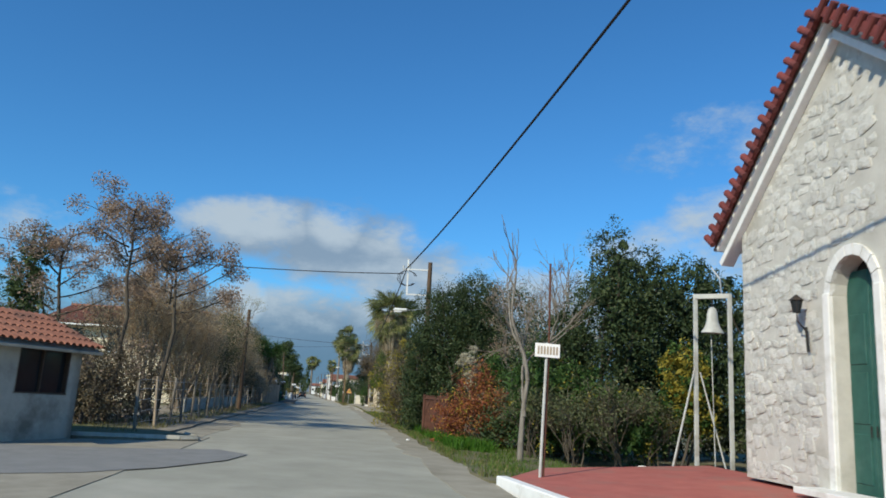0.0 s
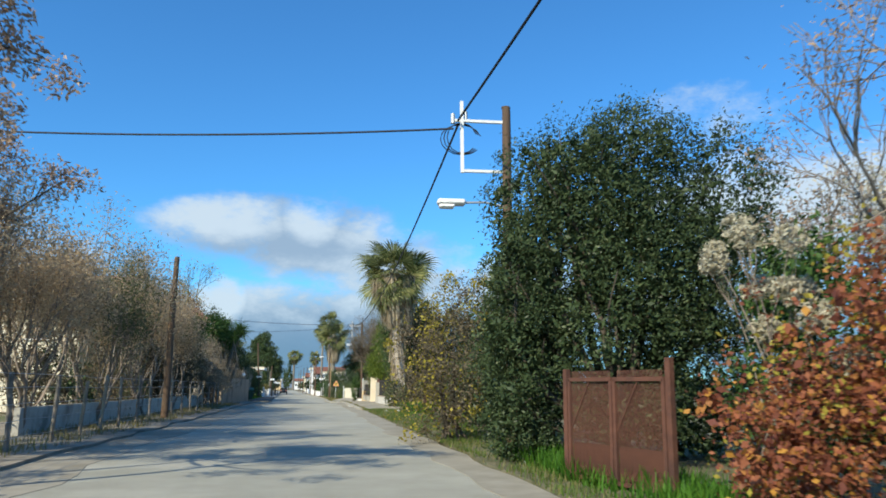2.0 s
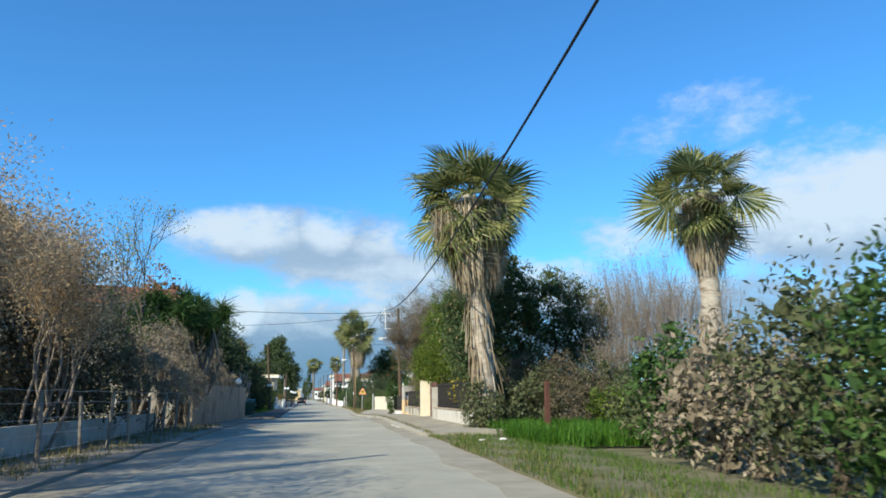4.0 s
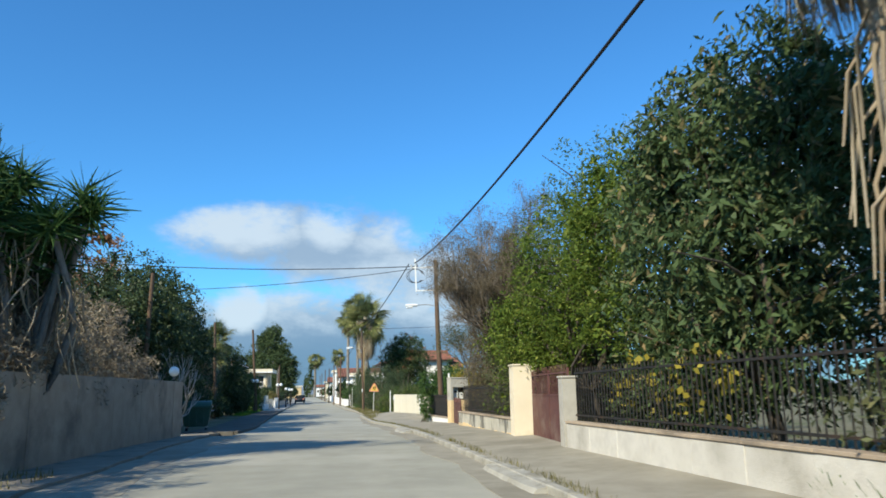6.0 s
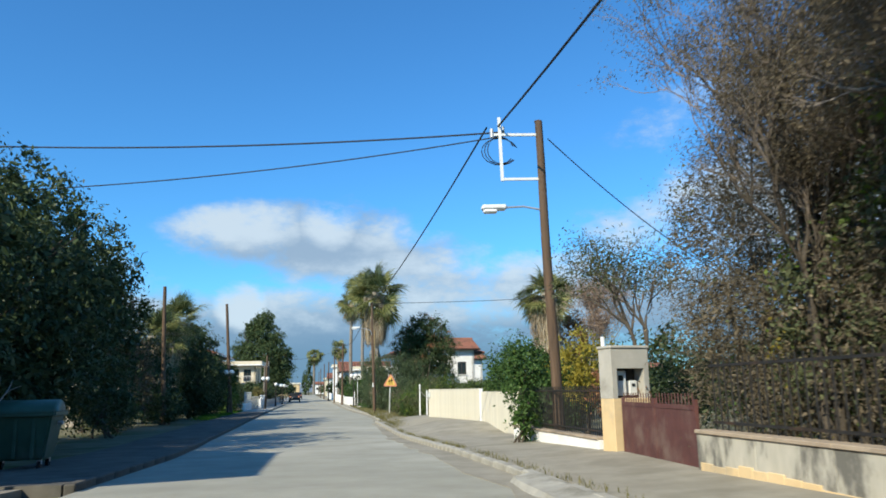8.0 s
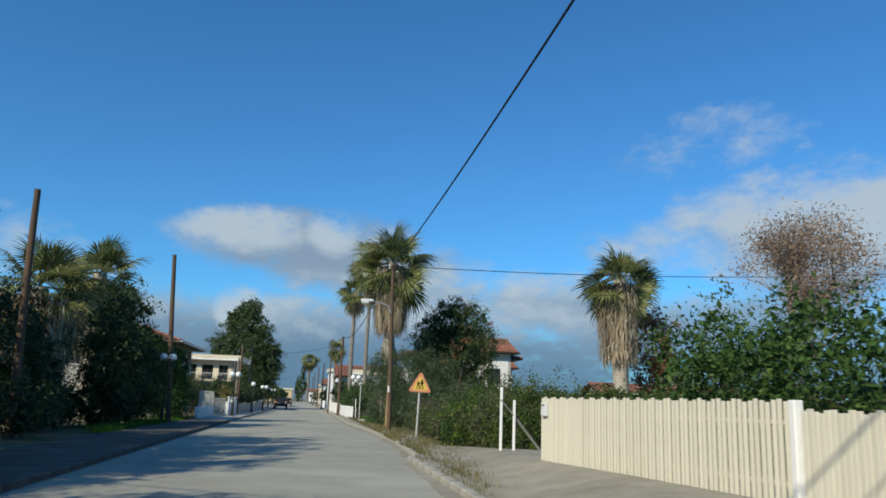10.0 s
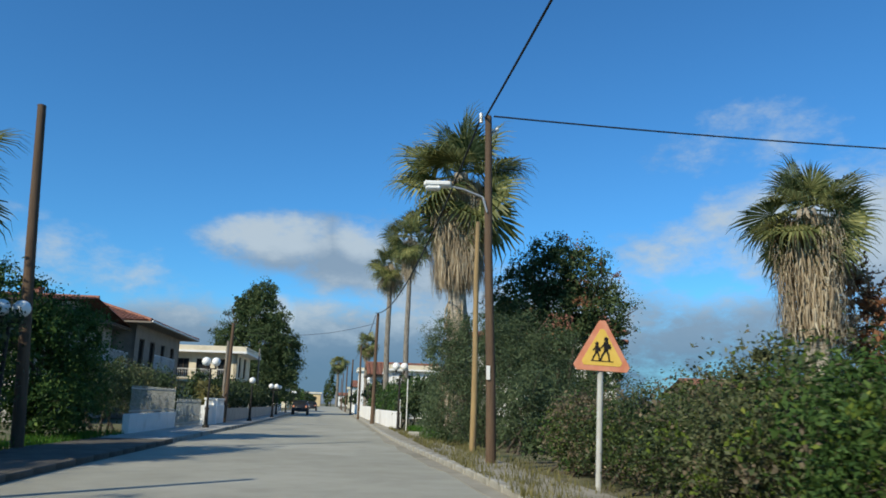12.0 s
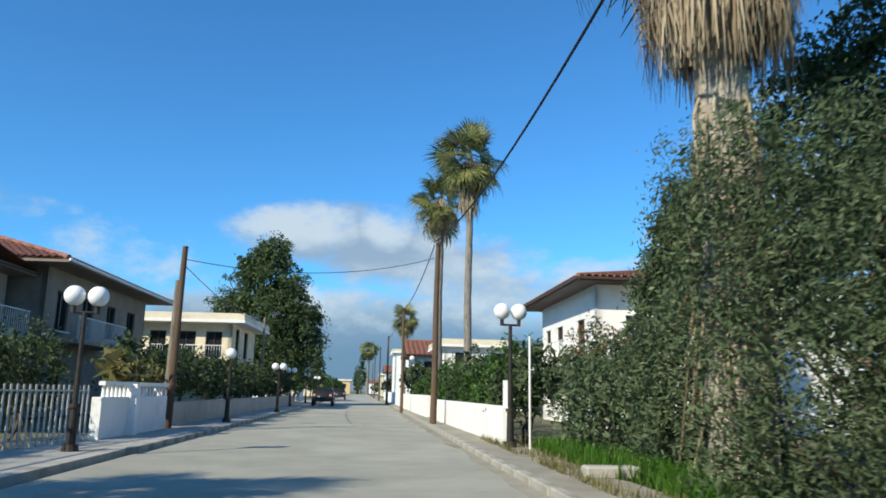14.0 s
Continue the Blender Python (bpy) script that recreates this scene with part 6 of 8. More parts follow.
def yucca(x, y, h, seed, label):
    """Several bare stems, each ending in a burst of stiff sword leaves."""
    rng = np.random.default_rng(seed)
    ob = thing("yucca_tree", (x, y, 0), label, "yucca tree")
    lines, vs = [], []
    for k in range(20):
        a = k * 2.4
        top = np.array([1.5 * math.cos(a) * rng.uniform(0.2, 1.1), 1.2 * math.sin(a) * rng.uniform(0.2, 1.1), h * rng.uniform(0.6, 0.95)])
        lines.append(limb((rng.normal(0, 0.15), rng.normal(0, 0.15), -0.1), top, 0.1, 0.06, rng, 0.06))
        n = 110
        d = rng.normal(size=(n, 3))
        d[:, 2] = d[:, 2] * 0.8 + 0.25
        d /= np.linalg.norm(d, axis=1)[:, None]
        side = np.cross(d, rng.normal(size=(n, 3)))
        side /= np.linalg.norm(side, axis=1)[:, None]
        ln = rng.uniform(0.6, 1.0, n)[:, None]
        b = top + rng.normal(0, 0.06, (n, 3)) + np.array([0, 0, 1]) * rng.uniform(-0.35, 0.1, n)[:, None]
        e = b + d * ln - np.array([0, 0, 0.12]) * ln
        vs.append(np.stack([b - side * 0.03, b + side * 0.03, e + side * 0.005, e - side * 0.005], 1).reshape(-1, 3))
    link("trunk", tubes("trunk", lines, 7), "bark", ob, smooth=True)
    v = np.concatenate(vs)
    tagged(link("foliage", quads("foliage", v, np.arange(len(v)).reshape(-1, 4)), "f_green", ob), "", "", "", "stuff")
    hang = []
    for k in range(260):
        a = rng.uniform(0, 6.28)
        p = np.array([1.3 * math.cos(a) * rng.uniform(0.3, 1.2), 1.1 * math.sin(a) * rng.uniform(0.3, 1.2), h * rng.uniform(0.4, 0.75)])
        q = p + rng.normal(0, 0.25, 3) * (1, 1, 0) - (0, 0, rng.uniform(0.5, 1.1))
        hang.append((np.array([p, (p + q) / 2 + rng.normal(0, 0.06, 3), q]), np.array([0.02, 0.018, 0.008])))
    tagged(link("dry_foliage", tubes("dry_foliage", hang, 3), "frond_dead", ob), "hanging dry tan leaves", "", "", "stuff")


yucca(-5.9, 61.6, 6.3, 31, "tall many-stemmed yucca with sword-shaped leaves")
yucca(-6.9, 60.6, 6.4, 32, "tall yucca crowded behind the wall")
yucca(-8.1, 61.4, 6.2, 33, "tall yucca beside another")


# ---- trees and shrubs, right side ----
def lob(*rows):
    return [list(r) for r in rows]


leafy("evergreen_tree", "dense dark evergreen tree behind the forecourt", "tree", (10.2, 9.0, 0), lob((0, 0, 3.6, 1.5, 1.4, 2.1), (-1.3, 0.4, 2.4, 1.2, 1.1, 1.6), (1.2, 0.8, 3.2, 1.2, 1.2, 1.9), (0.2, 0.3, 5.4, 0.75, 0.7, 1.5), (1.3, 0.6, 5.0, 0.9, 0.9, 1.2), (-1.6, -0.3, 1.4, 1.2, 1.0, 1.4)), 24000, 0.085, "f_dark", 41, solid=0.5)
leafy("evergreen_tree", "dense dark evergreen tree behind the bell frame", "tree", (12.6, 10.6, 0), lob((0, 0, 3.6, 1.5, 1.5, 2.2), (-1.0, -0.6, 1.5, 1.3, 1.0, 1.3), (1.2, 0.6, 3.0, 1.5, 1.4, 2.4), (2.6, 1.2, 2.8, 1.5, 1.4, 2.4), (-1.2, 0.5, 4.8, 1.0, 0.9, 1.7), (0.9, 0.5, 5.3, 1.1, 1.0, 1.2), (2.3, 0.9, 5.0, 1.1, 1.0, 1.1)), 27000, 0.10, "f_dark", 42, solid=0.5)
leafy("shrub", "overgrown green shrub with dry stems", "shrub", (8.9, 7.6, 0), lob((0, 0, 1.3, 1.3, 0.9, 1.2), (1.4, -0.4, 1.0, 1.0, 0.7, 1.0), (-0.9, 0.6, 1.7, 0.9, 0.9, 1.3)), 6500, 0.10, "f_green", 43, 0.05, stems=4, extra=((500, 0.1, "f_yellow", "yellow_foliage", "yellowing leaves"),))
for k, (x, y, h) in enumerate(((8.4, 6.3, 1.9), (9.6, 6.4, 2.1), (10.7, 6.9, 2.0), (7.7, 7.5, 1.8))):
    branchy("bare_thicket", "tangle of dry brown stems and few leaves", "shrub", (x, y, 0), h, 440 + k, 4, 0.024, "bark_dark", "twig", (5, 0.16, 0.09, "f_olive", "foliage", "sparse green-brown leaves"), 0.42, 0.3, stems=6, first=0.36, kids=(2, 3))
leafy("evergreen_tree", "dark tree beside the church", "tree", (14.6, 7.4, 0), lob((0, 0, 2.6, 1.6, 1.5, 2.4), (1.8, 0.6, 2.4, 1.6, 1.5, 2.2), (-0.6, -1.2, 1.6, 1.3, 1.2, 1.6)), 11000, 0.095, "f_dark", 448, solid=0.5)
leafy("lemon_shrub", "yellow-green shrub by the bell frame", "shrub", (11.3, 6.4, 0), lob((0, 0, 2.2, 0.6, 0.6, 1.0), (0.4, 0.2, 1.6, 0.6, 0.5, 0.9)), 2600, 0.1, "f_yellow", 449, 0.04, stems=4, extra=((1500, 0.1, "f_green", "green_foliage", "green leaves"),))
branchy("bare_tree", "leafless grey-barked tree with forked trunk", "tree", (7.05, 6.0, 0), 6.0, 71, 5, 0.085, "bark", "twig", None, 0.44, 0.3, (0.06, 0.0, 1), first=0.3, kids=(2, 4))
for k, (x, y, h) in enumerate(((8.2, 10.4, 1.7), (9.8, 11.6, 1.8), (11.6, 12.4, 1.9), (13.6, 12.0, 2.0), (15.6, 11.4, 2.2), (9.4, 20.6, 1.8), (10.6, 18.8, 1.9), (11.8, 20.8, 2.2))):
    leafy("undergrowth_shrub", "dark tangled undergrowth below evergreen trees", "shrub", (x, y, 0), lob((0, 0, h * 0.5, 1.2, 0.9, h * 0.52), (0.8, 0.3, h * 0.4, 1.0, 0.9, h * 0.45), (-0.8, 0.2, h * 0.35, 0.9, 0.8, h * 0.4)), 2600, 0.10, ("f_dark", "f_olive", "f_green")[k % 3], 1700 + k, 0.03, stems=6, shell=0.7)
branchy("bare_tree", "leafless thin tree among evergreens", "tree", (9.2, 10.6, 0), 6.8, 46, 5, 0.08, "bark", "twig", None, 0.45, 0.3)
leafy("orange_shrub", "orange and red autumn shrub beside rusty railings", "shrub", (6.75, 11.5, 0), lob((0, 0, 1.3, 0.75, 0.8, 1.15), (-0.45, 0.5, 0.9, 0.6, 0.6, 0.95), (0.6, -0.4, 1.1, 0.7, 0.6, 1.0), (1.2, -0.5, 0.9, 0.75, 0.6, 0.85), (1.75, -0.3, 0.6, 0.6, 0.5, 0.55), (0.3, 0.1, 2.0, 0.5, 0.5, 0.6), (-0.7, 0.1, 0.6, 0.5, 0.5, 0.6)), 10500, 0.05, "f_orange", 47, 0.02, stems=9, rough=0.6, shell=0.95, aspect=1.5, extra=((1500, 0.06, "f_yellow", "yellow_foliage", "yellow leaves"), (900, 0.06, "f_rust", "dull_foliage", "dull red leaves")))
leafy("seed_vine", "climber with clumps of pale cream seed heads", "climber", (6.9, 13.2, 0), lob(*[(0.25 * math.sin(k * 2.3), 0.95 - 0.21 * k, 2.85 - 0.06 * k + 0.35 * math.sin(k * 1.7) - 0.9 * (k % 5 == 4), 0.17, 0.17, 0.15) for k in range(11)]), 5200, 0.042, "f_seed", 48, 0.02, bark="twig", stems=3, shell=0.4, rough=0.05, solid=0.5)
leafy("shrub", "dark leafy shrub behind the rusty railing", "shrub", (7.6, 13.4, 0), lob((0, 0, 1.5, 0.7, 1.1, 1.4), (0.5, 0.8, 1.9, 0.7, 0.8, 1.3)), 4200, 0.09, "f_green", 481, 0.04, stems=4)
leafy("green_shrub", "dark leafy green shrub by the fence", "shrub", (8.6, 11.2, 0), lob((0, 0, 1.7, 1.1, 1.2, 1.6), (0.9, 1.2, 1.9, 1.0, 1.0, 1.7), (0.3, -1.2, 1.3, 0.8, 0.8, 1.2), (1.4, 0.2, 3.0, 0.9, 0.9, 1.1)), 9500, 0.08, "f_dark", 49, 0.05, stems=4)
branchy("autumn_tree", "thin tree with sparse yellow-brown leaves", "tree", (9.0, 13.8, 0), 5.6, 50, 5, 0.07, "bark", "twig", (6, 0.18, 0.07, "f_tan", "foliage", "sparse tan leaves"), 0.42, 0.3)
branchy("bare_tree", "leafless grey thicket tree", "tree", (10.6, 16.0, 0), 5.0, 51, 5, 0.07, "bark", "twig_pale", (6, 0.2, 0.08, "f_seed", "seed_head", "pale seed heads"), 0.42, 0.3, stems=2)
leafy("evergreen_tree", "big round dark-leaved tree", "tree", (7.75, 18.9, 0), lob((0, 0, 4.9, 1.35, 1.3, 1.85), (-1.35, -0.2, 3.6, 1.15, 1.2, 1.7), (1.2, 0.2, 3.8, 1.2, 1.2, 1.8), (-0.5, -0.6, 2.0, 1.5, 1.2, 1.8), (0.9, 0.2, 1.7, 1.4, 1.2, 1.6), (-1.5, 0.5, 1.2, 0.9, 1.0, 1.1), (-1.75, 0.3, 4.6, 0.9, 1.0, 1.4), (-1.9, 0.2, 2.6, 0.95, 1.0, 1.5), (0.2, 0.2, 5.75, 1.2, 1.1, 0.9), (-2.1, -0.3, 3.0, 0.7, 0.9, 1.3), (-1.0, 0.0, 5.1, 1.0, 1.0, 1.2), (0.1, -0.5, 3.4, 1.4, 1.0, 1.6), (-2.25, -0.3, 1.5, 0.62, 0.9, 1.3), (-2.2, -0.3, 0.6, 0.6, 0.9, 0.7), (1.9, 0.0, 5.0, 1.2, 1.2, 1.5), (2.3, 0.2, 3.2, 1.2, 1.2, 1.8), (-0.6, -0.2, 4.3, 1.2, 1.0, 1.5), (0.8, -0.3, 2.8, 1.2, 1.0, 1.5)), 60000, 0.062, "f_dark", 52, 0.16, droop=0.35, shell=0.4, rough=0.12, solid=0.8)
leafy("climber_shrub", "grey-brown brush with yellow climbing leaves", "shrub", (5.35, 23.8, 0), lob((0, 0, 1.8, 0.85, 1.2, 1.8), (0.1, 1.4, 2.4, 0.9, 1.0, 1.8), (-0.5, -0.3, 1.2, 0.8, 1.0, 1.2), (-0.9, 1.0, 1.9, 0.7, 0.9, 1.5), (0.6, 0.8, 3.4, 0.9, 1.0, 0.8)), 12000, 0.05, "f_brown", 53, 0.04, stems=7, shell=0.8, extra=((2700, 0.085, "f_yellow", "yellow_foliage", "yellow-green climbing leaves"),))
leafy("shrub", "dark green hedge shrub by the pole", "shrub", (7.4, 24.8, 0), lob((0, 0, 2.2, 1.3, 1.6, 2.2), (0.3, 2.2, 1.8, 1.3, 1.5, 1.9)), 8000, 0.11, "f_dark", 54, 0.06, stems=3)
for k, (x, y, h, m) in enumerate(((7.0, 28.5, 3.4, "f_olive"), (7.3, 31.5, 3.0, "f_green"), (7.8, 34.5, 3.2, "f_olive"), (8.0, 37.5, 2.6, "f_grey"), (8.6, 40.5, 2.8, "f_green"), (9.3, 43.5, 2.4, "f_olive"))):
    leafy("hedge_shrub", "wild hedge shrub beside the verge" if m != "f_grey" else "dry grey hedge shrub beside the verge", "shrub", (x, y, 0), lob((0, 0, h * 0.5, 1.1, 1.7, h * 0.5), (0.5, 1.0, h * 0.4, 1.2, 1.2, h * 0.42), (0.2, -1.2, h * 0.38, 1.0, 1.1, h * 0.4)), 3800, 0.12, m, 55 + k, 0.05, stems=4)
leafy("dark_shrub", "dark leafy shrub before the palm's trunk", "shrub", (6.3, 50.3, 0), lob((0, 0, 0.65, 0.6, 0.6, 0.75), (-0.35, 0.8, 0.9, 0.5, 0.6, 0.9)), 3000, 0.09, "f_olive", 621, 0.03, stems=5)
leafy("dark_shrub", "dark leafy shrub at the palm's foot", "shrub", (6.9, 52.4, 0), lob((0, 0, 0.9, 1.0, 1.1, 1.0), (1.1, -1.0, 0.9, 1.0, 1.0, 1.0), (1.9, 0.4, 1.2, 1.0, 1.0, 1.2)), 7000, 0.10, "f_olive", 62, 0.04, stems=5)
leafy("loquat_tree", "loquat tree with drooping leathery leaves", "tree", (7.75, 57.0, 0), lob((-0.5, 0.2, 5.2, 1.4, 1.5, 1.6), (-1.3, -0.2, 4.4, 1.1, 1.3, 1.5), (-0.7, 1.6, 3.8, 1.3, 1.5, 1.7), (-0.9, -1.4, 3.1, 1.2, 1.4, 1.6), (0.9, 0, 3.7, 1.3, 1.6, 1.8), (-0.6, 2.2, 2.0, 1.0, 1.4, 1.1), (-0.9, 0.2, 2.0, 1.0, 1.6, 1.2), (0.1, -0.3, 6.3, 1.3, 1.3, 1.1), (0.9, -0.6, 5.3, 1.2, 1.2, 1.4), (-0.4, -1.6, 4.8, 1.1, 1.1, 1.3)), 25000, 0.145, "f_loquat", 63, 0.14, aspect=3.2, droop=0.55, shell=0.45)
leafy("loquat_tree", "dense leafy tree behind the palm", "tree", (10.3, 57.5, 0), lob((0, 0, 5.0, 1.5, 1.5, 1.8), (1.6, 0.3, 4.4, 1.4, 1.4, 1.8), (-1.0, 0.5, 2.4, 1.5, 1.5, 1.5), (1.3, -0.5, 2.6, 1.4, 1.4, 1.5)), 12000, 0.15, "f_loquat", 64, 0.12, aspect=3.0, droop=0.5, shell=0.45)
leafy("fig_shrub", "bright yellow-green broad-leaved shrub over the wall", "shrub", (6.25, 58.8, 0), lob((0, 0, 1.45, 0.5, 1.6, 0.6), (-0.2, -2.6, 1.4, 0.5, 1.2, 0.55)), 120, 0.11, "f_yellow", 65, 0.03, stems=5, aspect=1.3, droop=0.4, shell=0.6)
for k, (x, y, h) in enumerate(((13.0, 56.0, 7.0), (14.4, 55.0, 7.6), (13.8, 59.0, 7.8), (15.8, 57.0, 7.4), (11.9, 54.0, 4.2), (17.2, 58.0, 7.6))):
    branchy("bare_thicket", "leafless grey thicket of upright twigs", "shrub", (x, y, 0), h, 70 + k, 4, 0.03, "twig", "twig", (3, 0.2, 0.07, "f_grey", "dry_foliage", "few dry leaves"), 0.3, 0.5, stems=14, first=0.36, kids=(2, 3))
for k, (x, y) in enumerate(((9.2, 50.6), (10.8, 51.4), (8.3, 53.2), (9.9, 53.8))):
    leafy("dry_shrub", "dry brown-green shrub behind the weeds", "shrub", (x, y, 0), lob((0, 0, 0.9, 1.0, 0.9, 0.95), (0.5, 0.3, 1.5, 0.8, 0.7, 0.9), (-0.3, 0.5, 2.1, 0.7, 0.7, 0.8)), 4200, 0.07, ("f_brown", "f_olive")[k % 2], 80 + k, 0.03, stems=6, shell=0.8)
leafy("lemon_shrub", "yellow-green shrub behind the rusty post", "shrub", (10.2, 49.6, 0), lob((0, 0, 0.9, 0.8, 0.8, 0.7), (0.9, 0.1, 0.8, 0.7, 0.7, 0.7)), 2600, 0.09, "f_bright", 85, 0.04, stems=4)
leafy("climbing_tree", "bright green feathery tree spilling over the gate", "tree", (7.4, 64.6, 0), lob((-0.8, 0.6, 4.9, 1.3, 1.4, 1.6), (-1.2, 1.6, 3.6, 1.1, 1.3, 1.3), (-0.9, -0.6, 3.4, 1.0, 1.4, 1.3), (0.5, 0.3, 5.2, 1.4, 1.4, 1.6), (0.6, -1.8, 4.4, 1.3, 1.3, 1.6), (-1.4, 2.6, 2.7, 0.9, 1.1, 1.0), (0.8, 1.6, 3.5, 1.4, 1.2, 1.8), (-1.0, 0.4, 2.5, 0.9, 1.4, 0.7), (-0.6, -2.4, 5.9, 1.2, 1.2, 1.3), (0.4, 0.2, 6.3, 1.3, 1.3, 1.1), (-1.9, 1.6, 3.1, 0.8, 1.5, 0.9), (-1.7, 3.6, 3.0, 0.8, 1.2, 1.1), (-1.5, -0.6, 4.3, 0.9, 1.2, 1.0), (-0.9, -2.9, 4.2, 1.0, 1.3, 1.3), (-0.8, -3.6, 3.0, 0.9, 1.2, 1.0), (-1.2, 0.2, 2.4, 0.8, 1.2, 0.8), (-0.6, -3.4, 5.2, 1.1, 1.2, 1.3), (0.2, -2.9, 6.2, 1.2, 1.3, 1.3)), 38000, 0.09, "f_bright", 86, 0.12, aspect=2.6, droop=0.2, shell=0.5)
leafy("dark_shrub", "dark shrub filling the garden behind the gate", "shrub", (8.0, 61.5, 0), lob((0, 0, 2.0, 1.2, 1.8, 2.0), (0.3, 2.8, 1.8, 1.2, 1.6, 1.8), (0.2, 5.0, 1.5, 1.2, 1.4, 1.5)), 7000, 0.13, "f_dark", 87, 0.08, stems=3)
leafy("dark_shrub", "dark thick shrub behind the railing", "shrub", (7.9, 70.6, 0), lob((0, 0, 1.6, 1.0, 2.2, 1.6), (0.2, 1.0, 3.0, 1.1, 2.0, 1.5), (0.1, -1.6, 2.6, 1.0, 1.6, 1.5), (0.1, 3.2, 2.0, 1.0, 1.6, 1.8)), 9000, 0.1, "f_dark", 1088, 0.06, stems=4)
branchy("brown_tree", "tall grey-brown twiggy tree with withered leaves", "tree", (6.7, 69.6, 0), 7.8, 88, 6, 0.10, "bark_dark", "twig", (32, 0.14, 0.045, "f_brown", "foliage", "withered brown-green leaves"), 0.4, 0.36, stems=4, first=0.28)
for k, (x, y, h) in enumerate(((6.7, 75.6, 5.9), (7.0, 72.2, 6.3))):
    leafy("brown_tree", "feathery brown tamarisk behind the railing", "tree", (x, y, 0), lob((0, 0, h * 0.5, 1.2, 1.5, h * 0.42), (-0.5, -0.4, h * 0.3, 1.0, 1.4, h * 0.28), (0.4, 0.5, h * 0.72, 1.0, 1.2, h * 0.3), (-0.3, 0.8, h * 0.55, 0.9, 1.0, h * 0.36)), 26000, 0.06, "f_brown", 881 + k, 0.06, bark="bark", stems=5, aspect=5.0, droop=-0.3, shell=0.7, rough=0.25, solid=0.7, extra=((1200, 0.07, "f_olive", "green_foliage", "grey-green leaves"),))
for k, (x, y) in enumerate(((13.0, 70.0), (13.6, 76.0), (13.0, 82.0), (14.0, 88.0), (14.5, 94.0), (18.0, 100.0))):
    leafy("field_shrub", "olive-green shrub at the back of the gardens", "shrub", (x, y, 0), lob((0, 0, 1.8, 2.0, 2.6, 1.9), (-0.6, 2.4, 1.5, 1.6, 1.8, 1.6)), 2200, 0.17, ("f_olive", "f_green")[k % 2], 891 + k, 0.08, stems=3)
branchy("brown_tree", "twiggy half-bare tree behind the railing", "tree", (6.4, 73.4, 0), 7.4, 89, 6, 0.08, "bark_dark", "twig", (24, 0.12, 0.04, "f_brown", "foliage", "withered brown leaves"), 0.4, 0.36, stems=4, first=0.28)
leafy("olive_shrub", "brown-green shrub leaning over the wall", "shrub", (6.3, 69.6, 0), lob((0, 0, 2.3, 0.9, 1.7, 1.5), (0.3, 2.2, 2.4, 0.9, 1.6, 1.6), (-0.2, -2.0, 2.0, 0.8, 1.3, 1.3), (0.2, 3.8, 2.0, 0.8, 1.0, 1.3), (0.3, 1.0, 3.6, 1.0, 1.8, 1.4)), 15000, 0.075, "f_olive", 90, 0.05, stems=5, shell=0.7, extra=((1600, 0.08, "f_bright", "green_foliage", "fresh green leaves"), (3500, 0.07, "f_brown", "dry_foliage", "dry brown leaves")))
for k, (x, y, h) in enumerate(((7.3, 68.0, 4.0), (7.4, 71.2, 4.6), (7.3, 74.6, 4.2))):
    leafy("dry_brush", "dense grey-brown brush behind the railing", "shrub", (x, y, 0), lob((0, 0, h * 0.3, 1.1, 1.6, h * 0.34), (0.1, 0.4, h * 0.65, 1.0, 1.5, h * 0.36), (-0.4, -0.9, h * 0.4, 0.9, 1.2, h * 0.34)), 9000, 0.065, "f_brown" if k != 1 else "f_olive", 960 + k, 0.04, stems=6, rough=0.35, solid=0.35, extra=((1500, 0.07, "f_grey", "dry_foliage", "grey dry leaves"), (500, 0.07, "f_yellow", "yellow_foliage", "few yellow leaves")))
leafy("yellow_shrub", "shrub with scattered yellow-green leaves over the railing", "shrub", (5.75, 68.0, 0), lob((0, 0, 1.1, 0.4, 1.2, 0.6), (0, 2.0, 1.0, 0.4, 1.0, 0.5)), 1100, 0.09, "f_bright", 91, 0.02, stems=5)
branchy("olive_tree", "small open tree behind the pole", "tree", (6.3, 79.6, 0), 4.6, 92, 5, 0.08, "bark_dark", "twig", (16, 0.2, 0.075, "f_olive", "foliage", "sparse grey-green leaves"), 0.45, 0.3)
leafy("red_shrub", "dull red-brown shrub behind dark railing", "shrub", (5.75, 79.5, 0), lob((0, 0, 1.2, 0.5, 1.1, 0.7)), 1800, 0.07, "f_rust", 93, 0.03, stems=4)
leafy("climber_shrub", "green climber at the end of the panel wall", "shrub", (4.45, 83.1, 0), lob((0, 0, 1.2, 0.35, 0.45, 1.2), (0.2, 0.4, 2.0, 0.5, 0.5, 0.7)), 2400, 0.085, "f_green", 94, 0.03, stems=4)
leafy("yellow_tree", "round yellow-orange tree beyond the wall", "tree", (7.2, 91.0, 0), lob((0, 0, 2.2, 1.0, 1.1, 1.1), (0.9, 1.0, 2.0, 1.0, 1.0, 1.0)), 3800, 0.10, "f_yellow", 95, 0.08)
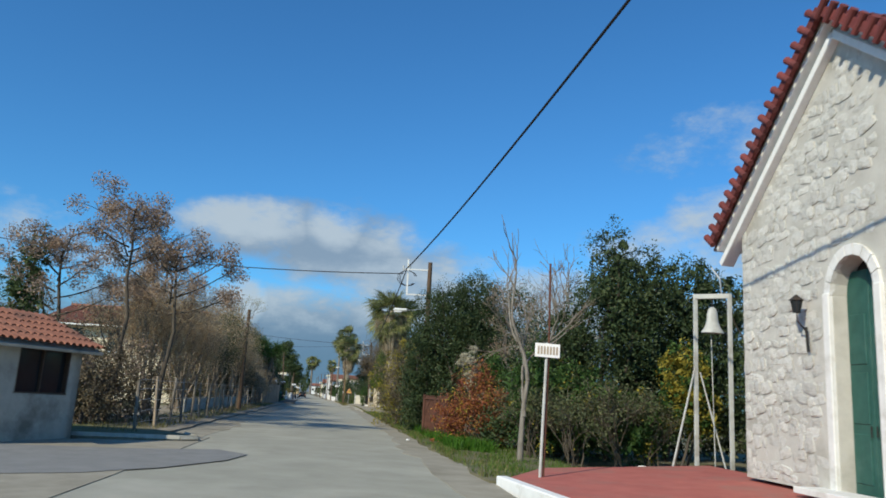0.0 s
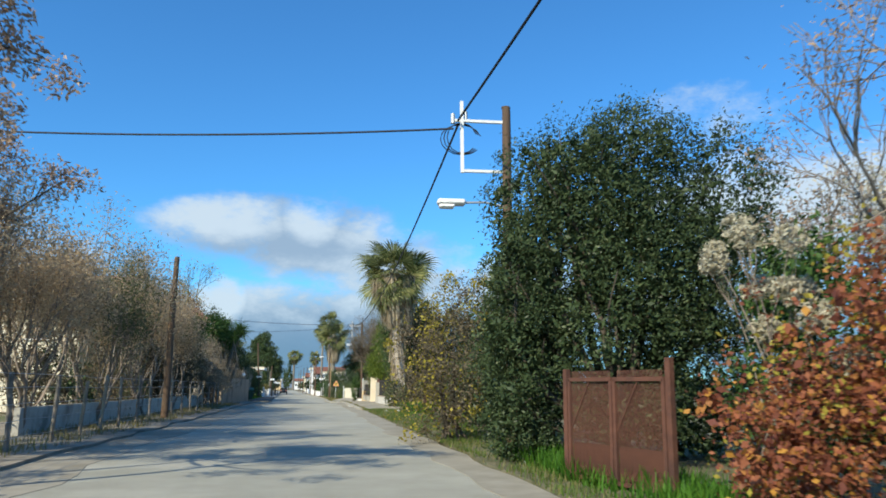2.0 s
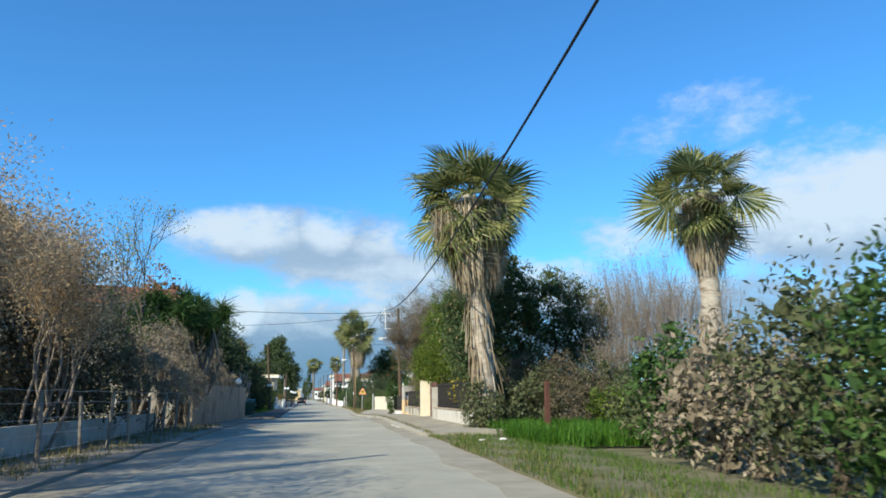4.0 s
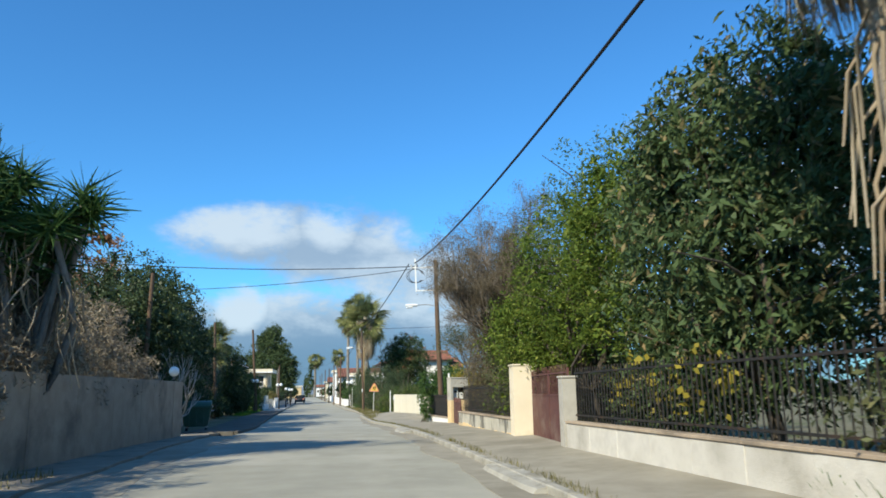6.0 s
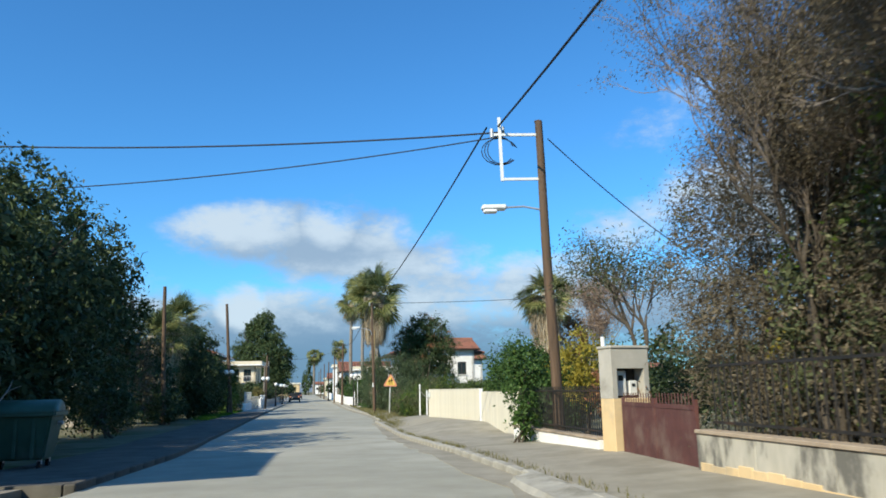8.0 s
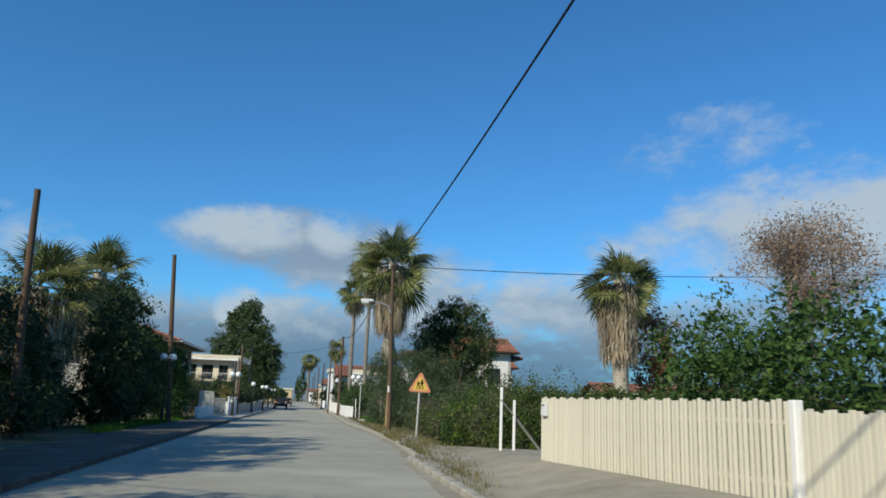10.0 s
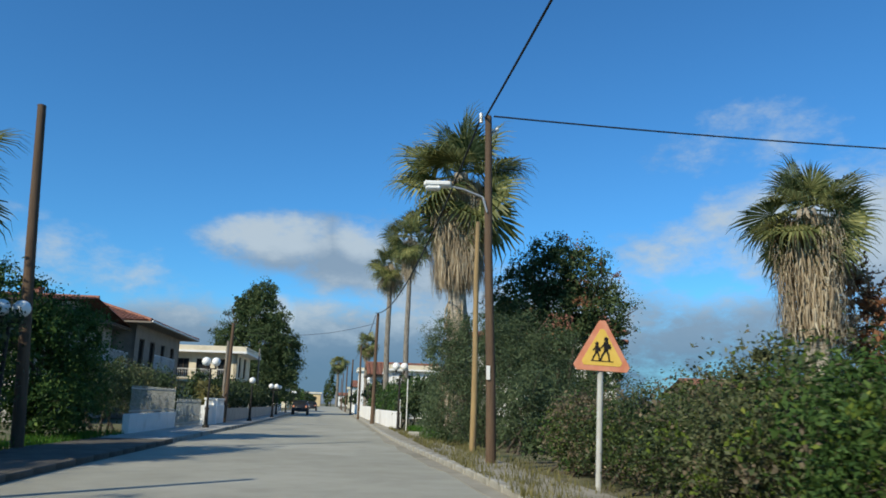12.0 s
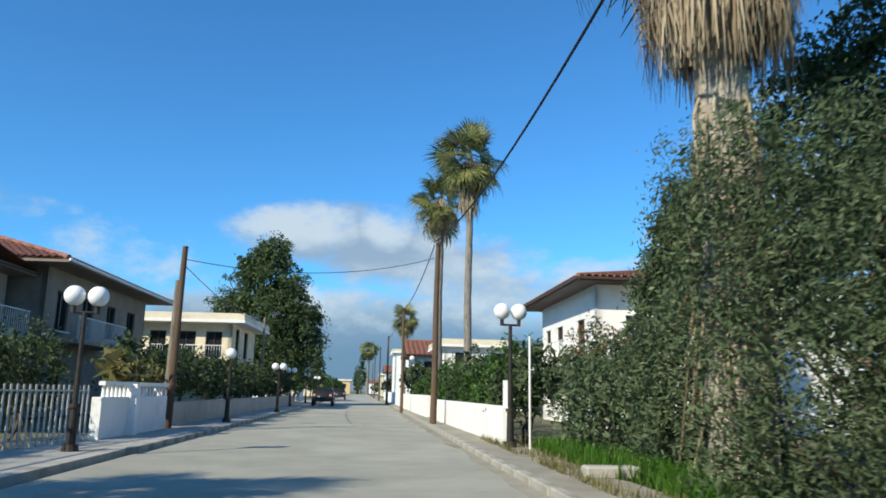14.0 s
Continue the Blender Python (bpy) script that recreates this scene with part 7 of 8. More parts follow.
for k, (x, y, h, m) in enumerate(((6.5, 95.0, 2.4, "f_green"), (7.6, 99.0, 2.6, "f_green"), (7.4, 103.5, 3.6, "f_green"), (7.6, 107.2, 4.0, "f_green"), (11.0, 112.0, 3.2, "f_olive"), (9.0, 86.5, 3.0, "f_dark"))):
    leafy("garden_tree", "leafy green garden tree behind the wall", "tree", (x, y, 0), lob((0, 0, h * 0.6, 1.3, 1.8, h * 0.45), (0.6, 1.2, h * 0.5, 1.3, 1.3, h * 0.42), (-0.2, -1.4, h * 0.45, 1.1, 1.2, h * 0.4)), 5200, 0.11, m, 100 + k, 0.07)
branchy("autumn_tree", "slim tree with yellow and brown autumn leaves", "tree", (13.6, 114.2, 0), 8.4, 110, 5, 0.11, "bark", "twig", (24, 0.33, 0.12, "f_tan", "foliage", "tan and yellow leaves"), 0.38, 0.4, first=0.34)
leafy("rust_tree", "rust-brown autumn tree behind the palm", "tree", (22.0, 146.0, 0), lob((0, 0, 6.2, 1.9, 2.0, 3.2), (0.8, 0, 3.6, 2.0, 2.0, 2.4)), 6500, 0.18, "f_rust", 112, 0.2, shell=0.7, extra=((3000, 0.16, "f_grey", "dry_brush", "grey dry twigs"),))
# clipped hedge along the field
for k in range(5):
    y = 113.2 + k * 1.75
    x = rx(y) + 6.2 - 0.17 * k
    leafy("hedge", "dense green hedge along the pavement", "hedge", (x, y, 0), lob((0, 0, 0.95, 1.2, 1.1, 1.0 + 0.3 * math.sin(k * 2.2)), (0.9, 0.5, 1.15, 1.2, 1.0, 1.05 + 0.25 * math.cos(k * 2.9)), (-0.35, -0.4, 0.7, 0.8, 0.9, 0.8), (0.3, 0.3, 1.75 + 0.15 * math.sin(k * 1.7), 0.45, 0.4, 0.4)), 6500, 0.065, ("f_hedge", "f_olive", "f_hedge", "f_green", "f_olive")[k], 120 + k, 0.03, stems=5, rough=0.38, group="field hedge", extra=((900, 0.075, "f_bright", "young_foliage", "young bright leaves"), (450, 0.07, "f_dark", "dark_foliage", "dark green leaves"), (700 if k % 3 == 1 else 150, 0.07, "f_brown", "dry_foliage", "dry brown leaves")))
for k in range(4):
    y = 121.6 + k * 1.8
    leafy("dry_shrub", "dry brown and green tangled shrub beside the sign", "shrub", (rx(y) + 5.4 + 0.1 * k, y, 0), lob((0, 0, 0.75, 1.0, 1.1, 0.8), (0.9, 0.3, 0.95, 1.0, 1.0, 0.95)), 6000, 0.052, ("f_dark", "f_hedge", "f_dark", "f_hedge")[k], 1200 + k, 0.03, stems=7, shell=0.8, extra=((1100, 0.06, "f_brown", "dry_foliage", "dry brown leaves"),))
for k in range(8):
    y = 114.0 + k * 2.2
    leafy("hedge", "broad green hedge at the back of the strip", "hedge", (rx(y) + 9.4 + 0.4 * (k % 3), y, 0), lob((0, 0, 1.0, 2.0, 1.5, 1.2), (1.8, 0.3, 1.1, 1.8, 1.4, 1.2)), 2600, 0.12, "f_hedge", 130 + k, 0.04, stems=4, group="field hedge")
leafy("dry_shrub", "dark tangled shrub beside the poles", "shrub", (3.5, 127.2, 0), lob((0, 0, 0.8, 0.8, 1.4, 0.85), (0.9, -0.8, 0.7, 0.8, 1.0, 0.8)), 3600, 0.08, "f_brown", 140, 0.03, stems=7, extra=((900, 0.08, "f_green", "green_foliage", "green leaves"),))
leafy("dark_shrub", "brown-green tangled shrub behind the poles", "shrub", (5.4, 129.0, 0), lob((0, 0, 0.9, 1.3, 1.4, 1.0), (1.6, -0.6, 0.9, 1.2, 1.3, 1.0)), 4200, 0.1, "f_olive", 141, 0.04, stems=5)
for k, (x, y, h) in enumerate(((5.5, 133.2, 1.5), (7.3, 134.0, 1.6), (9.2, 135.4, 1.7), (11.2, 137.6, 1.8), (7.0, 137.2, 1.9), (13.6, 141.0, 2.0), (16.2, 139.5, 1.9), (4.3, 130.6, 1.2), (6.2, 130.2, 1.3))):
    leafy("dry_shrub", "tangled brown and olive shrub in the field", "shrub", (x, y, 0), lob((0, 0, h * 0.5, 1.1, 1.0, h * 0.52), (0.9, 0.4, h * 0.42, 0.9, 0.9, h * 0.45), (-0.8, -0.2, h * 0.4, 0.8, 0.8, h * 0.42)), 2600, 0.085, ("f_olive", "f_dark", "f_hedge")[k % 3], 1500 + k, 0.03, stems=6, shell=0.8, extra=((250, 0.08, "f_bright", "young_foliage", "young green leaves"),))
leafy("oleander", "tall dense oleander bush by the pavement", "shrub", (3.4, 134.4, 0), lob((0, 0, 1.1, 0.9, 1.1, 1.1), (0.9, 0.6, 1.4, 1.0, 1.0, 1.4)), 5000, 0.12, "f_oleander", 142, 0.05, stems=6, aspect=4.0, up=0.1, shell=0.6)
leafy("oleander", "tall grey-green oleander bush overhanging the pavement", "shrub", (2.5, 137.9, 0), lob((-0.8, 0, 1.5, 1.1, 1.2, 1.5), (0.1, -0.4, 2.6, 1.3, 1.2, 1.5), (1.5, -0.5, 2.0, 1.2, 1.2, 1.9), (0.4, 0.2, 3.9, 1.2, 1.1, 0.9), (-0.9, 0.9, 2.9, 1.0, 1.1, 1.3), (2.7, 0.0, 1.8, 1.2, 1.2, 1.7), (1.7, 0.2, 3.9, 1.1, 1.0, 0.95), (2.9, 0.2, 3.4, 1.1, 1.0, 1.0), (-0.95, 0.5, 3.7, 0.95, 1.0, 1.0), (-0.9, -0.3, 0.6, 1.0, 1.1, 0.8), (0.4, -0.8, 0.6, 1.1, 1.0, 0.8), (1.7, -0.8, 0.6, 1.1, 1.0, 0.8), (2.9, -0.5, 0.7, 1.1, 1.0, 0.9), (4.0, 0.0, 1.5, 1.1, 1.1, 1.5)), 56000, 0.072, "f_oleander", 143, 0.05, stems=7, aspect=3.6, up=0.1, shell=0.5, solid=0.32)
leafy("oleander", "grey-green oleander bush beside the stone block", "shrub", (2.2, 142.6, 0), lob((0, 0, 1.5, 1.0, 1.3, 1.5), (0.8, 0.9, 1.9, 1.0, 1.1, 1.6), (0.3, -0.9, 2.4, 1.0, 1.0, 1.2), (-0.1, -0.9, 0.6, 0.9, 1.0, 0.7), (0.9, 0, 0.6, 1.0, 1.2, 0.7)), 12000, 0.11, "f_oleander", 147, 0.05, stems=6, aspect=3.6, up=0.1, shell=0.6)
leafy("dark_tree", "dark spreading tree with purple-brown foliage", "tree", (6.6, 142.4, 0), lob((-0.4, 0.1, 7.1, 1.5, 1.5, 1.6), (1.2, 0.3, 7.0, 1.4, 1.4, 1.5), (2.0, 0.0, 5.4, 1.3, 1.4, 1.6), (-1.9, 0.1, 5.6, 1.3, 1.4, 1.7), (0.2, -0.2, 5.2, 1.7, 1.5, 1.8), (-1.2, 0.2, 3.4, 1.6, 1.5, 1.7), (1.4, 0.2, 3.2, 1.6, 1.5, 1.7), (0.2, 0.0, 1.4, 2.0, 1.4, 1.4)), 24000, 0.11, "f_pine", 144, 0.2, shell=0.5, rough=0.3, solid=0.75, extra=((2400, 0.10, "f_rust", "brown_foliage", "brown-purple leaves"),))
leafy("dark_tree", "smaller dark tree behind the palm", "tree", (6.3, 152.5, 0), lob((0, 0, 6.0, 1.4, 1.5, 1.7), (-0.6, 0.3, 4.2, 1.3, 1.4, 1.7), (0.9, 0.3, 4.4, 1.4, 1.4, 1.8)), 12000, 0.12, "f_dark", 1144, 0.16, shell=0.5, solid=0.7)
leafy("shrub", "dark shrub below the white house", "shrub", (2.2, 146.8, 0), lob((0, 0, 1.3, 1.2, 1.6, 1.3), (0.6, 1.5, 1.5, 1.3, 1.4, 1.5), (-0.5, -1.2, 0.9, 0.8, 1.0, 0.9)), 7500, 0.10, "f_oleander", 145, 0.05, stems=5)
leafy("flowering_shrub", "shrub covered in white blossom before the house", "shrub", (3.2, 151.5, 0), lob((0, 0, 2.3, 1.1, 1.3, 1.0), (1.1, -0.8, 2.0, 1.1, 1.1, 1.0)), 3200, 0.09, "f_rust", 146, 0.05, stems=4, extra=((700, 0.08, "f_seed", "blossom", "pale blossom"), (900, 0.09, "f_dark", "dark_foliage", "dark leaves")))
for k in range(9):
    y = 150.5 + k * 4.0
    leafy("garden_shrub", "green garden shrub above the white wall", "shrub", (rx(y) + 4.3, y, 0), lob((0, 0, 1.5, 0.9, 1.7, 0.9), (0.6, 1.0, 1.9 + 0.4 * (k % 2), 0.9, 1.4, 1.0), (-0.4, -0.8, 1.1, 0.6, 1.0, 0.6)), 2600, 0.13, "f_green" if k % 3 else "f_dark", 150 + k, 0.05, stems=3, group="garden shrubs over the wall")


# ---- trees and shrubs, left side ----
def chinaberry(x, y, h, reach, seed, lift=0.5):
    """A thin upright trunk, branches that curve upwards, and a clump of withered seed bunches at the end of each."""
    rng = np.random.default_rng(seed)
    ob = thing("chinaberry_tree", (x, y, 0), "thin dark-stemmed tree hung with tan seed clusters", "tree")
    lines = [limb((0, 0, -0.1), (0.1, 0, h * 0.86), 0.1, 0.03, rng, 0.02, 8)]
    tips = [np.array([0.1 + rng.normal(0, 0.3), rng.normal(0, 0.3), h * 0.9 + rng.uniform(-0.2, 0.15)]) for _ in range(5)]
    for k in range(13):
        a = k * 2.4 + rng.normal(0, 0.2)
        z = h * (lift * 0.8 + (0.9 - lift * 0.8) * (k + 0.5) / 13)
        out = reach * (1.0 - 0.55 * k / 13) * rng.uniform(0.7, 1.1)
        s = np.array([0.08, 0, z])
        e = s + (math.cos(a) * out, math.sin(a) * out, out * rng.uniform(0.35, 0.75))
        e[2] = min(e[2], h)
        m = (s + e) / 2 - (0, 0, 0.12 * out)
        t = np.linspace(0, 1, 7)[:, None]
        lines.append(((1 - t) ** 2 * s + 2 * t * (1 - t) * m + t * t * e, np.linspace(0.035, 0.012, 7)))
        tips.append(e)
        for _ in range(2):
            f = e + rng.normal(0, 0.42, 3) * (1, 1, 0.6)
            lines.append(limb(m * 0.4 + e * 0.6, f, 0.014, 0.006, rng, 0.08, 4))
            tips.append(f)
    link("trunk", tubes("trunk", lines, 6), "bark_dark", ob, smooth=True)
    c = np.repeat(np.array(tips), 170, 0)
    d = rng.normal(size=c.shape)
    d *= (rng.uniform(0, 1, len(c)) ** 0.45 / np.linalg.norm(d, axis=1))[:, None]
    c = c + d * (0.4, 0.4, 0.36) - (0, 0, 0.1)
    tagged(link("seed_mass", leaf_mesh("seed_mass", c, 0.1, rng, 2.6, 0.2, 0.35), "f_tan", ob), "hanging tan seed clusters", "", "", "stuff")


chinaberry(-5.0, 14.2, 8.0, 1.7, 201, 0.8)
chinaberry(-3.5, 14.5, 6.6, 2.2, 202, 0.68)
chinaberry(-5.2, 20.4, 7.0, 2.2, 203, 0.6)
chinaberry(-7.6, 15.4, 6.7, 2.2, 204, 0.62)
leafy("conifer", "dark upright conifer behind the kiosk", "tree", (-8.6, 15.5, 0), lob((0, 0, 2.6, 0.9, 0.9, 2.4), (0, 0, 4.8, 0.65, 0.65, 1.6), (0.3, 0.2, 6.0, 0.35, 0.35, 0.8)), 5000, 0.12, "f_pine", 204, 0.12)
leafy("shrub", "green-brown shrub behind the kiosk", "shrub", (-4.7, 11.4, 0), lob((0, 0, 1.1, 1.0, 1.0, 1.2), (-1.2, 0.6, 1.7, 1.1, 1.0, 1.6), (0.5, 1.4, 1.0, 0.8, 1.2, 1.1), (-2.4, 1.2, 1.9, 1.2, 1.1, 1.9), (-0.6, 2.2, 2.0, 1.0, 1.2, 1.8), (0.4, 3.2, 1.4, 0.9, 1.4, 1.4)), 12000, 0.075, "f_brown", 205, 0.05, stems=6, extra=((1500, 0.1, "f_tan", "dry_foliage", "dry tan leaves"),))
for k in range(15):
    y = 19.0 + k * 2.1
    h = 4.3 + 1.1 * math.sin(k * 1.9) * 0.5 + 0.03 * k
    x = rx(y) - 7.0 - 0.7 * (k % 3)
    branchy("withered_tree", "slender tree with withered tan-brown foliage", "tree", (x, y, 0), h + 1.7, 210 + k, 4, 0.05, "twig", "twig", (40, 0.34, 0.095, "f_olive" if k % 7 == 6 else "f_gold", "foliage", "withered leaves"), 0.3, 0.45, stems=4, first=0.36, group="withered roadside trees", kids=(2, 3), hang=0.4)
garden_wall("garden_wall", 25.0, 56.0, -6.9, -7.0, 0.7, "concrete", "low pale grey concrete wall behind the wire fence", 0.0, 0.15)
for k in range(9):
    y = 12.0 + k * (1.6 if k < 4 else 4.4)
    leafy("undergrowth_shrub", "dark dry undergrowth behind the wire fence", "shrub", (rx(y) - 7.9 - 0.5 * (k % 2), y, 0), lob((0, 0, 0.9, 0.9, 1.5, 0.9), (-0.7, 0.5, 1.7, 0.9, 1.3, 1.2)), 3400, 0.085, ("f_brown", "f_dark", "f_brown", "f_olive")[k % 4], 230 + k, 0.03, stems=6, group="fence undergrowth", shell=0.8)
for k, (x, y, h) in enumerate(((-6.2, 47.5, 4.6), (-7.2, 51.5, 4.2), (-9.0, 55.5, 4.4), (-8.4, 45.0, 4.8))):
    leafy("evergreen_tree", "dark green tree along the fence", "tree", (x, y, 0), lob((0, 0, h * 0.62, 1.6, 1.9, h * 0.38), (0.5, 1.2, h * 0.45, 1.4, 1.4, h * 0.36), (-0.5, -1.0, h * 0.45, 1.4, 1.4, h * 0.36)), 6000, 0.10, ("f_brown", "f_olive", "f_green", "f_gold")[k], 250 + k, 0.1)
for k, y in enumerate((54.5, 57.5, 60.5, 63.5, 66.5, 69.0)):
    leafy("overhanging_brush", "dry grey-tan brush hanging over the wall", "shrub", (rx(y) - (6.5 if k < 2 else 6.9) + 0.06 * k, y, 0), lob((0, 0, 2.2, 0.8, 1.7, 0.9), (0.5, 0.4, 1.6 if k < 2 else 2.0, 0.6, 1.4, 0.8), (-0.6, 0.2, 3.3, 0.9, 1.4, 1.0)), 4400, 0.13, "f_grey", 260 + k, 0.03, stems=6, droop=0.45, aspect=5.0, group="brush over the wall", shell=0.8)
branchy("autumn_tree", "bare tree with few yellow leaves behind the brush", "tree", (-7.3, 57.3, 0), 9.6, 268, 5, 0.09, "bark_dark", "bark_dark", (6, 0.2, 0.11, "f_yellow", "foliage", "few yellow-brown leaves"), 0.4, 0.35)
leafy("dark_tree", "huge dark evergreen tree shading the pavement", "tree", (-10.6, 86.5, 0), lob((0, 0, 5.6, 3.4, 3.6, 3.0), (1.6, -2.8, 4.2, 2.6, 2.6, 2.8), (2.0, 2.2, 4.0, 2.4, 2.8, 2.8), (-2.6, -1.0, 5.0, 2.6, 2.8, 2.8), (1.4, 0.0, 2.2, 2.4, 3.6, 2.0), (0.6, 5.2, 3.0, 2.4, 2.6, 2.4)), 22000, 0.16, "f_dark", 270, 0.3, shell=0.42, solid=0.65)
leafy("rust_tree", "tall brown-leaved tree behind the dark tree", "tree", (-14.8, 97.0, 0), lob((0, 0, 9.2, 2.6, 2.6, 3.4), (1.2, 1.2, 6.5, 2.6, 2.4, 3.0), (-1.6, 0, 7.2, 2.2, 2.2, 2.8)), 8000, 0.16, "f_rust", 271, 0.2, bark="bark", shell=0.85, extra=((2500, 0.14, "f_grey", "dry_brush", "grey-tan dry leaves"),))
branchy("bare_tree", "small leafless white-stemmed tree by the bin", "tree", (-5.9, 76.3, 0), 3.4, 272, 4, 0.06, "bark_pale", "twig_pale", None, 0.35, 0.4, stems=4, first=0.4, kids=(2, 3))
leafy("shrub", "dark shrub behind the bin", "shrub", (-7.6, 77.5, 0), lob((0, 0, 1.1, 1.2, 1.6, 1.2), (0.2, 2.4, 1.2, 1.1, 1.6, 1.3)), 4500, 0.11, "f_dark", 273, 0.05, stems=4)
for k in range(9):
    y = 92.0 + k * 4.0
    leafy("hedge_shrub", "dark green shrub along the shaded pavement", "shrub", (rx(y) - 8.6 - 0.8 * (k % 3), y, 0), lob((0, 0, 1.2 if k < 4 else 0.8, 1.2, 1.9, 1.3 if k < 4 else 0.8), (-0.9, 1.2, 1.9 if k < 4 else 1.1, 1.3, 1.7, 1.5 if k < 4 else 0.9)), 3000, 0.14, ("f_dark", "f_olive", "f_green")[k % 3], 280 + k, 0.05, stems=4, group="left pavement shrubs")
for k, (x, y, h) in enumerate(((-12.4, 92.5, 7.6), (-12.6, 98.5, 10.5), (-12.2, 104.0, 11.0), (-12.0, 109.0, 10.5))):
    leafy("dark_tree", "dark leafy tree shading the pavement", "tree", (x, y, 0), lob((0, 0, h * 0.62, 1.9, 2.2, h * 0.38), (0.8, 1.4, h * 0.45, 1.6, 1.6, h * 0.34), (0.5, -1.6, h * 0.42, 1.6, 1.6, h * 0.34)), 9000, 0.17, "f_dark" if k != 1 else "f_olive", 1294 + k, 0.16, solid=0.65)
for k, (x, y, h) in enumerate(((-11.9, 113.0, 7.4), (-12.0, 118.8, 5.2))):
    leafy("dark_tree", "dark leafy tree beside the pavement", "tree", (x, y, 0), lob((0, 0, h * 0.6, 1.3, 1.7, h * 0.4), (0.6, 1.0, h * 0.36, 1.2, 1.5, h * 0.34), (0.4, -1.4, h * 0.34, 1.1, 1.4, h * 0.32)), 5000, 0.13, "f_dark" if k else "f_brown", 298 + k, 0.14, solid=0.65)
leafy("citrus_tree", "dense leafy garden tree beside the white wall", "tree", (-10.4, 133.5, 0), lob((0, 0, 2.1, 1.4, 2.2, 1.9), (-1.4, -1.8, 2.6, 1.6, 1.8, 2.2), (0.3, 1.8, 1.5, 1.1, 1.5, 1.4), (0.1, 1.2, 3.0, 1.3, 1.8, 1.3), (-0.8, -0.6, 3.7, 1.4, 1.8, 1.2), (0.6, -0.4, 1.0, 1.1, 1.8, 1.0)), 17000, 0.1, "f_green", 300, 0.1, solid=0.6, extra=((500, 0.1, "f_bright", "young_foliage", "light leaves"),))
leafy("dark_tree", "dark drooping tree at the pavement edge", "tree", (-10.6, 126.0, 0), lob((0, 0, 4.2, 1.6, 1.8, 2.2), (0.6, -1.8, 2.6, 1.5, 1.6, 2.0), (0.8, 1.2, 2.2, 1.4, 1.6, 1.8), (0.2, -1.6, 0.9, 1.6, 1.6, 1.0), (0.3, 0.8, 0.9, 1.5, 1.6, 1.0)), 14000, 0.12, "f_dark", 301, 0.14, solid=0.65)
for k in range(5):
    y = 138.0 + k * 2.7
    leafy("garden_hedge", "dark hedge behind the white fence", "hedge", (rx(y) - 8.0, y, 0), lob((0, 0, 1.5, 1.0, 1.6, 0.9), (-0.6, 0.6, 2.0, 1.0, 1.3, 0.9)), 3400, 0.095, "f_dark" if k != 2 else "f_olive", 305 + k, 0.05, stems=4, group="garden hedge")
leafy("banana_shrub", "pale dry-leaved garden plants behind balustrade", "shrub", (-9.6, 151.0, 0), lob((0, 0, 1.5, 0.5, 1.4, 0.5), (0.1, -1.4, 1.7, 0.5, 0.8, 0.5)), 420, 0.26, "f_drygrass", 311, 0.04, stems=5, aspect=3.0, droop=0.4)
for k in range(8):
    y = 154.0 + k * 4.4
    leafy("street_tree", "low dark street tree over the garden wall", "tree", (rx(y) - 6.9, y, 0), lob((0, 0, 1.9, 1.3, 1.9, 0.9), (0.4, 1.4, 1.7, 1.2, 1.4, 0.8)), 2300, 0.15, "f_dark", 315 + k, 0.09, group="low street trees")
leafy("conifer", "large dark conifer with ragged outline", "tree", (-14.9, 195.0, 0), lob((0, 0, 3.2, 4.6, 4.4, 2.6), (0, 0, 4.5, 4.4, 4.4, 2.6), (0.5, -0.4, 7.6, 3.8, 3.6, 2.4), (-0.4, 0.3, 10.6, 2.9, 2.8, 2.2), (0.2, 0, 13.0, 1.7, 1.6, 1.7), (3.0, 0.2, 5.6, 2.1, 2.0, 1.9), (-2.8, -0.3, 8.0, 2.0, 1.8, 1.7), (2.2, -0.6, 9.6, 1.7, 1.6, 1.5), (3.4, -0.2, 7.4, 1.6, 1.5, 1.3), (-1.4, 0.1, 11.8, 1.4, 1.4, 1.2)), 72000, 0.19, "f_pine", 325, 0.35, shell=0.5, rough=0.42, aspect=2.6, solid=0.5)
for k, (x, y, h, w) in enumerate(((-26.0, 322.0, 13.0, 1.6), (-23.2, 440.0, 18.0, 2.0), (-25.4, 446.0, 12.0, 1.8))):
    leafy("cypress", "tall narrow cypress far down the street", "tree", (x, y, 0), lob((0, 0, h * 0.4, w, w, h * 0.4), (0, 0, h * 0.75, w * 0.6, w * 0.6, h * 0.25)), 2200, 0.5, "f_pine", 330 + k, 0.2)
for k in range(22):
    side = -1 if k % 2 else 1
    y = 205 + k * 11.0
    leafy("street_tree", "distant dark street tree", "tree", (rx(y) + side * (6.0 + (k % 3)) - 0.8, y, 0), lob((0, 0, 2.4, 1.7, 2.2, 1.6), (0.3, 1.2, 3.0, 1.4, 1.5, 1.3)), 900, 0.34, ("f_dark", "f_green", "f_olive")[k % 3], 340 + k, 0.12, group="distant street trees")
for k in range(26):
    a = k / 26
    x = (24 + 40 * a + 9 * math.sin(k * 2.1)) * (1 if k % 2 else -1)
    y = 60 + 150 * a + 14 * math.sin(k * 1.3)
    if x > 0 and y < 150 and x < 30:
        x += 18
    leafy("orchard_tree", "olive-green tree in the fields beyond", "tree", (x, y, 0), lob((0, 0, 2.4, 2.2, 2.2, 1.7), (1.2, 0.8, 2.0, 1.8, 1.8, 1.4)), 1000, 0.3, "f_olive" if k % 3 else "f_green", 370 + k, 0.15, group="field trees")


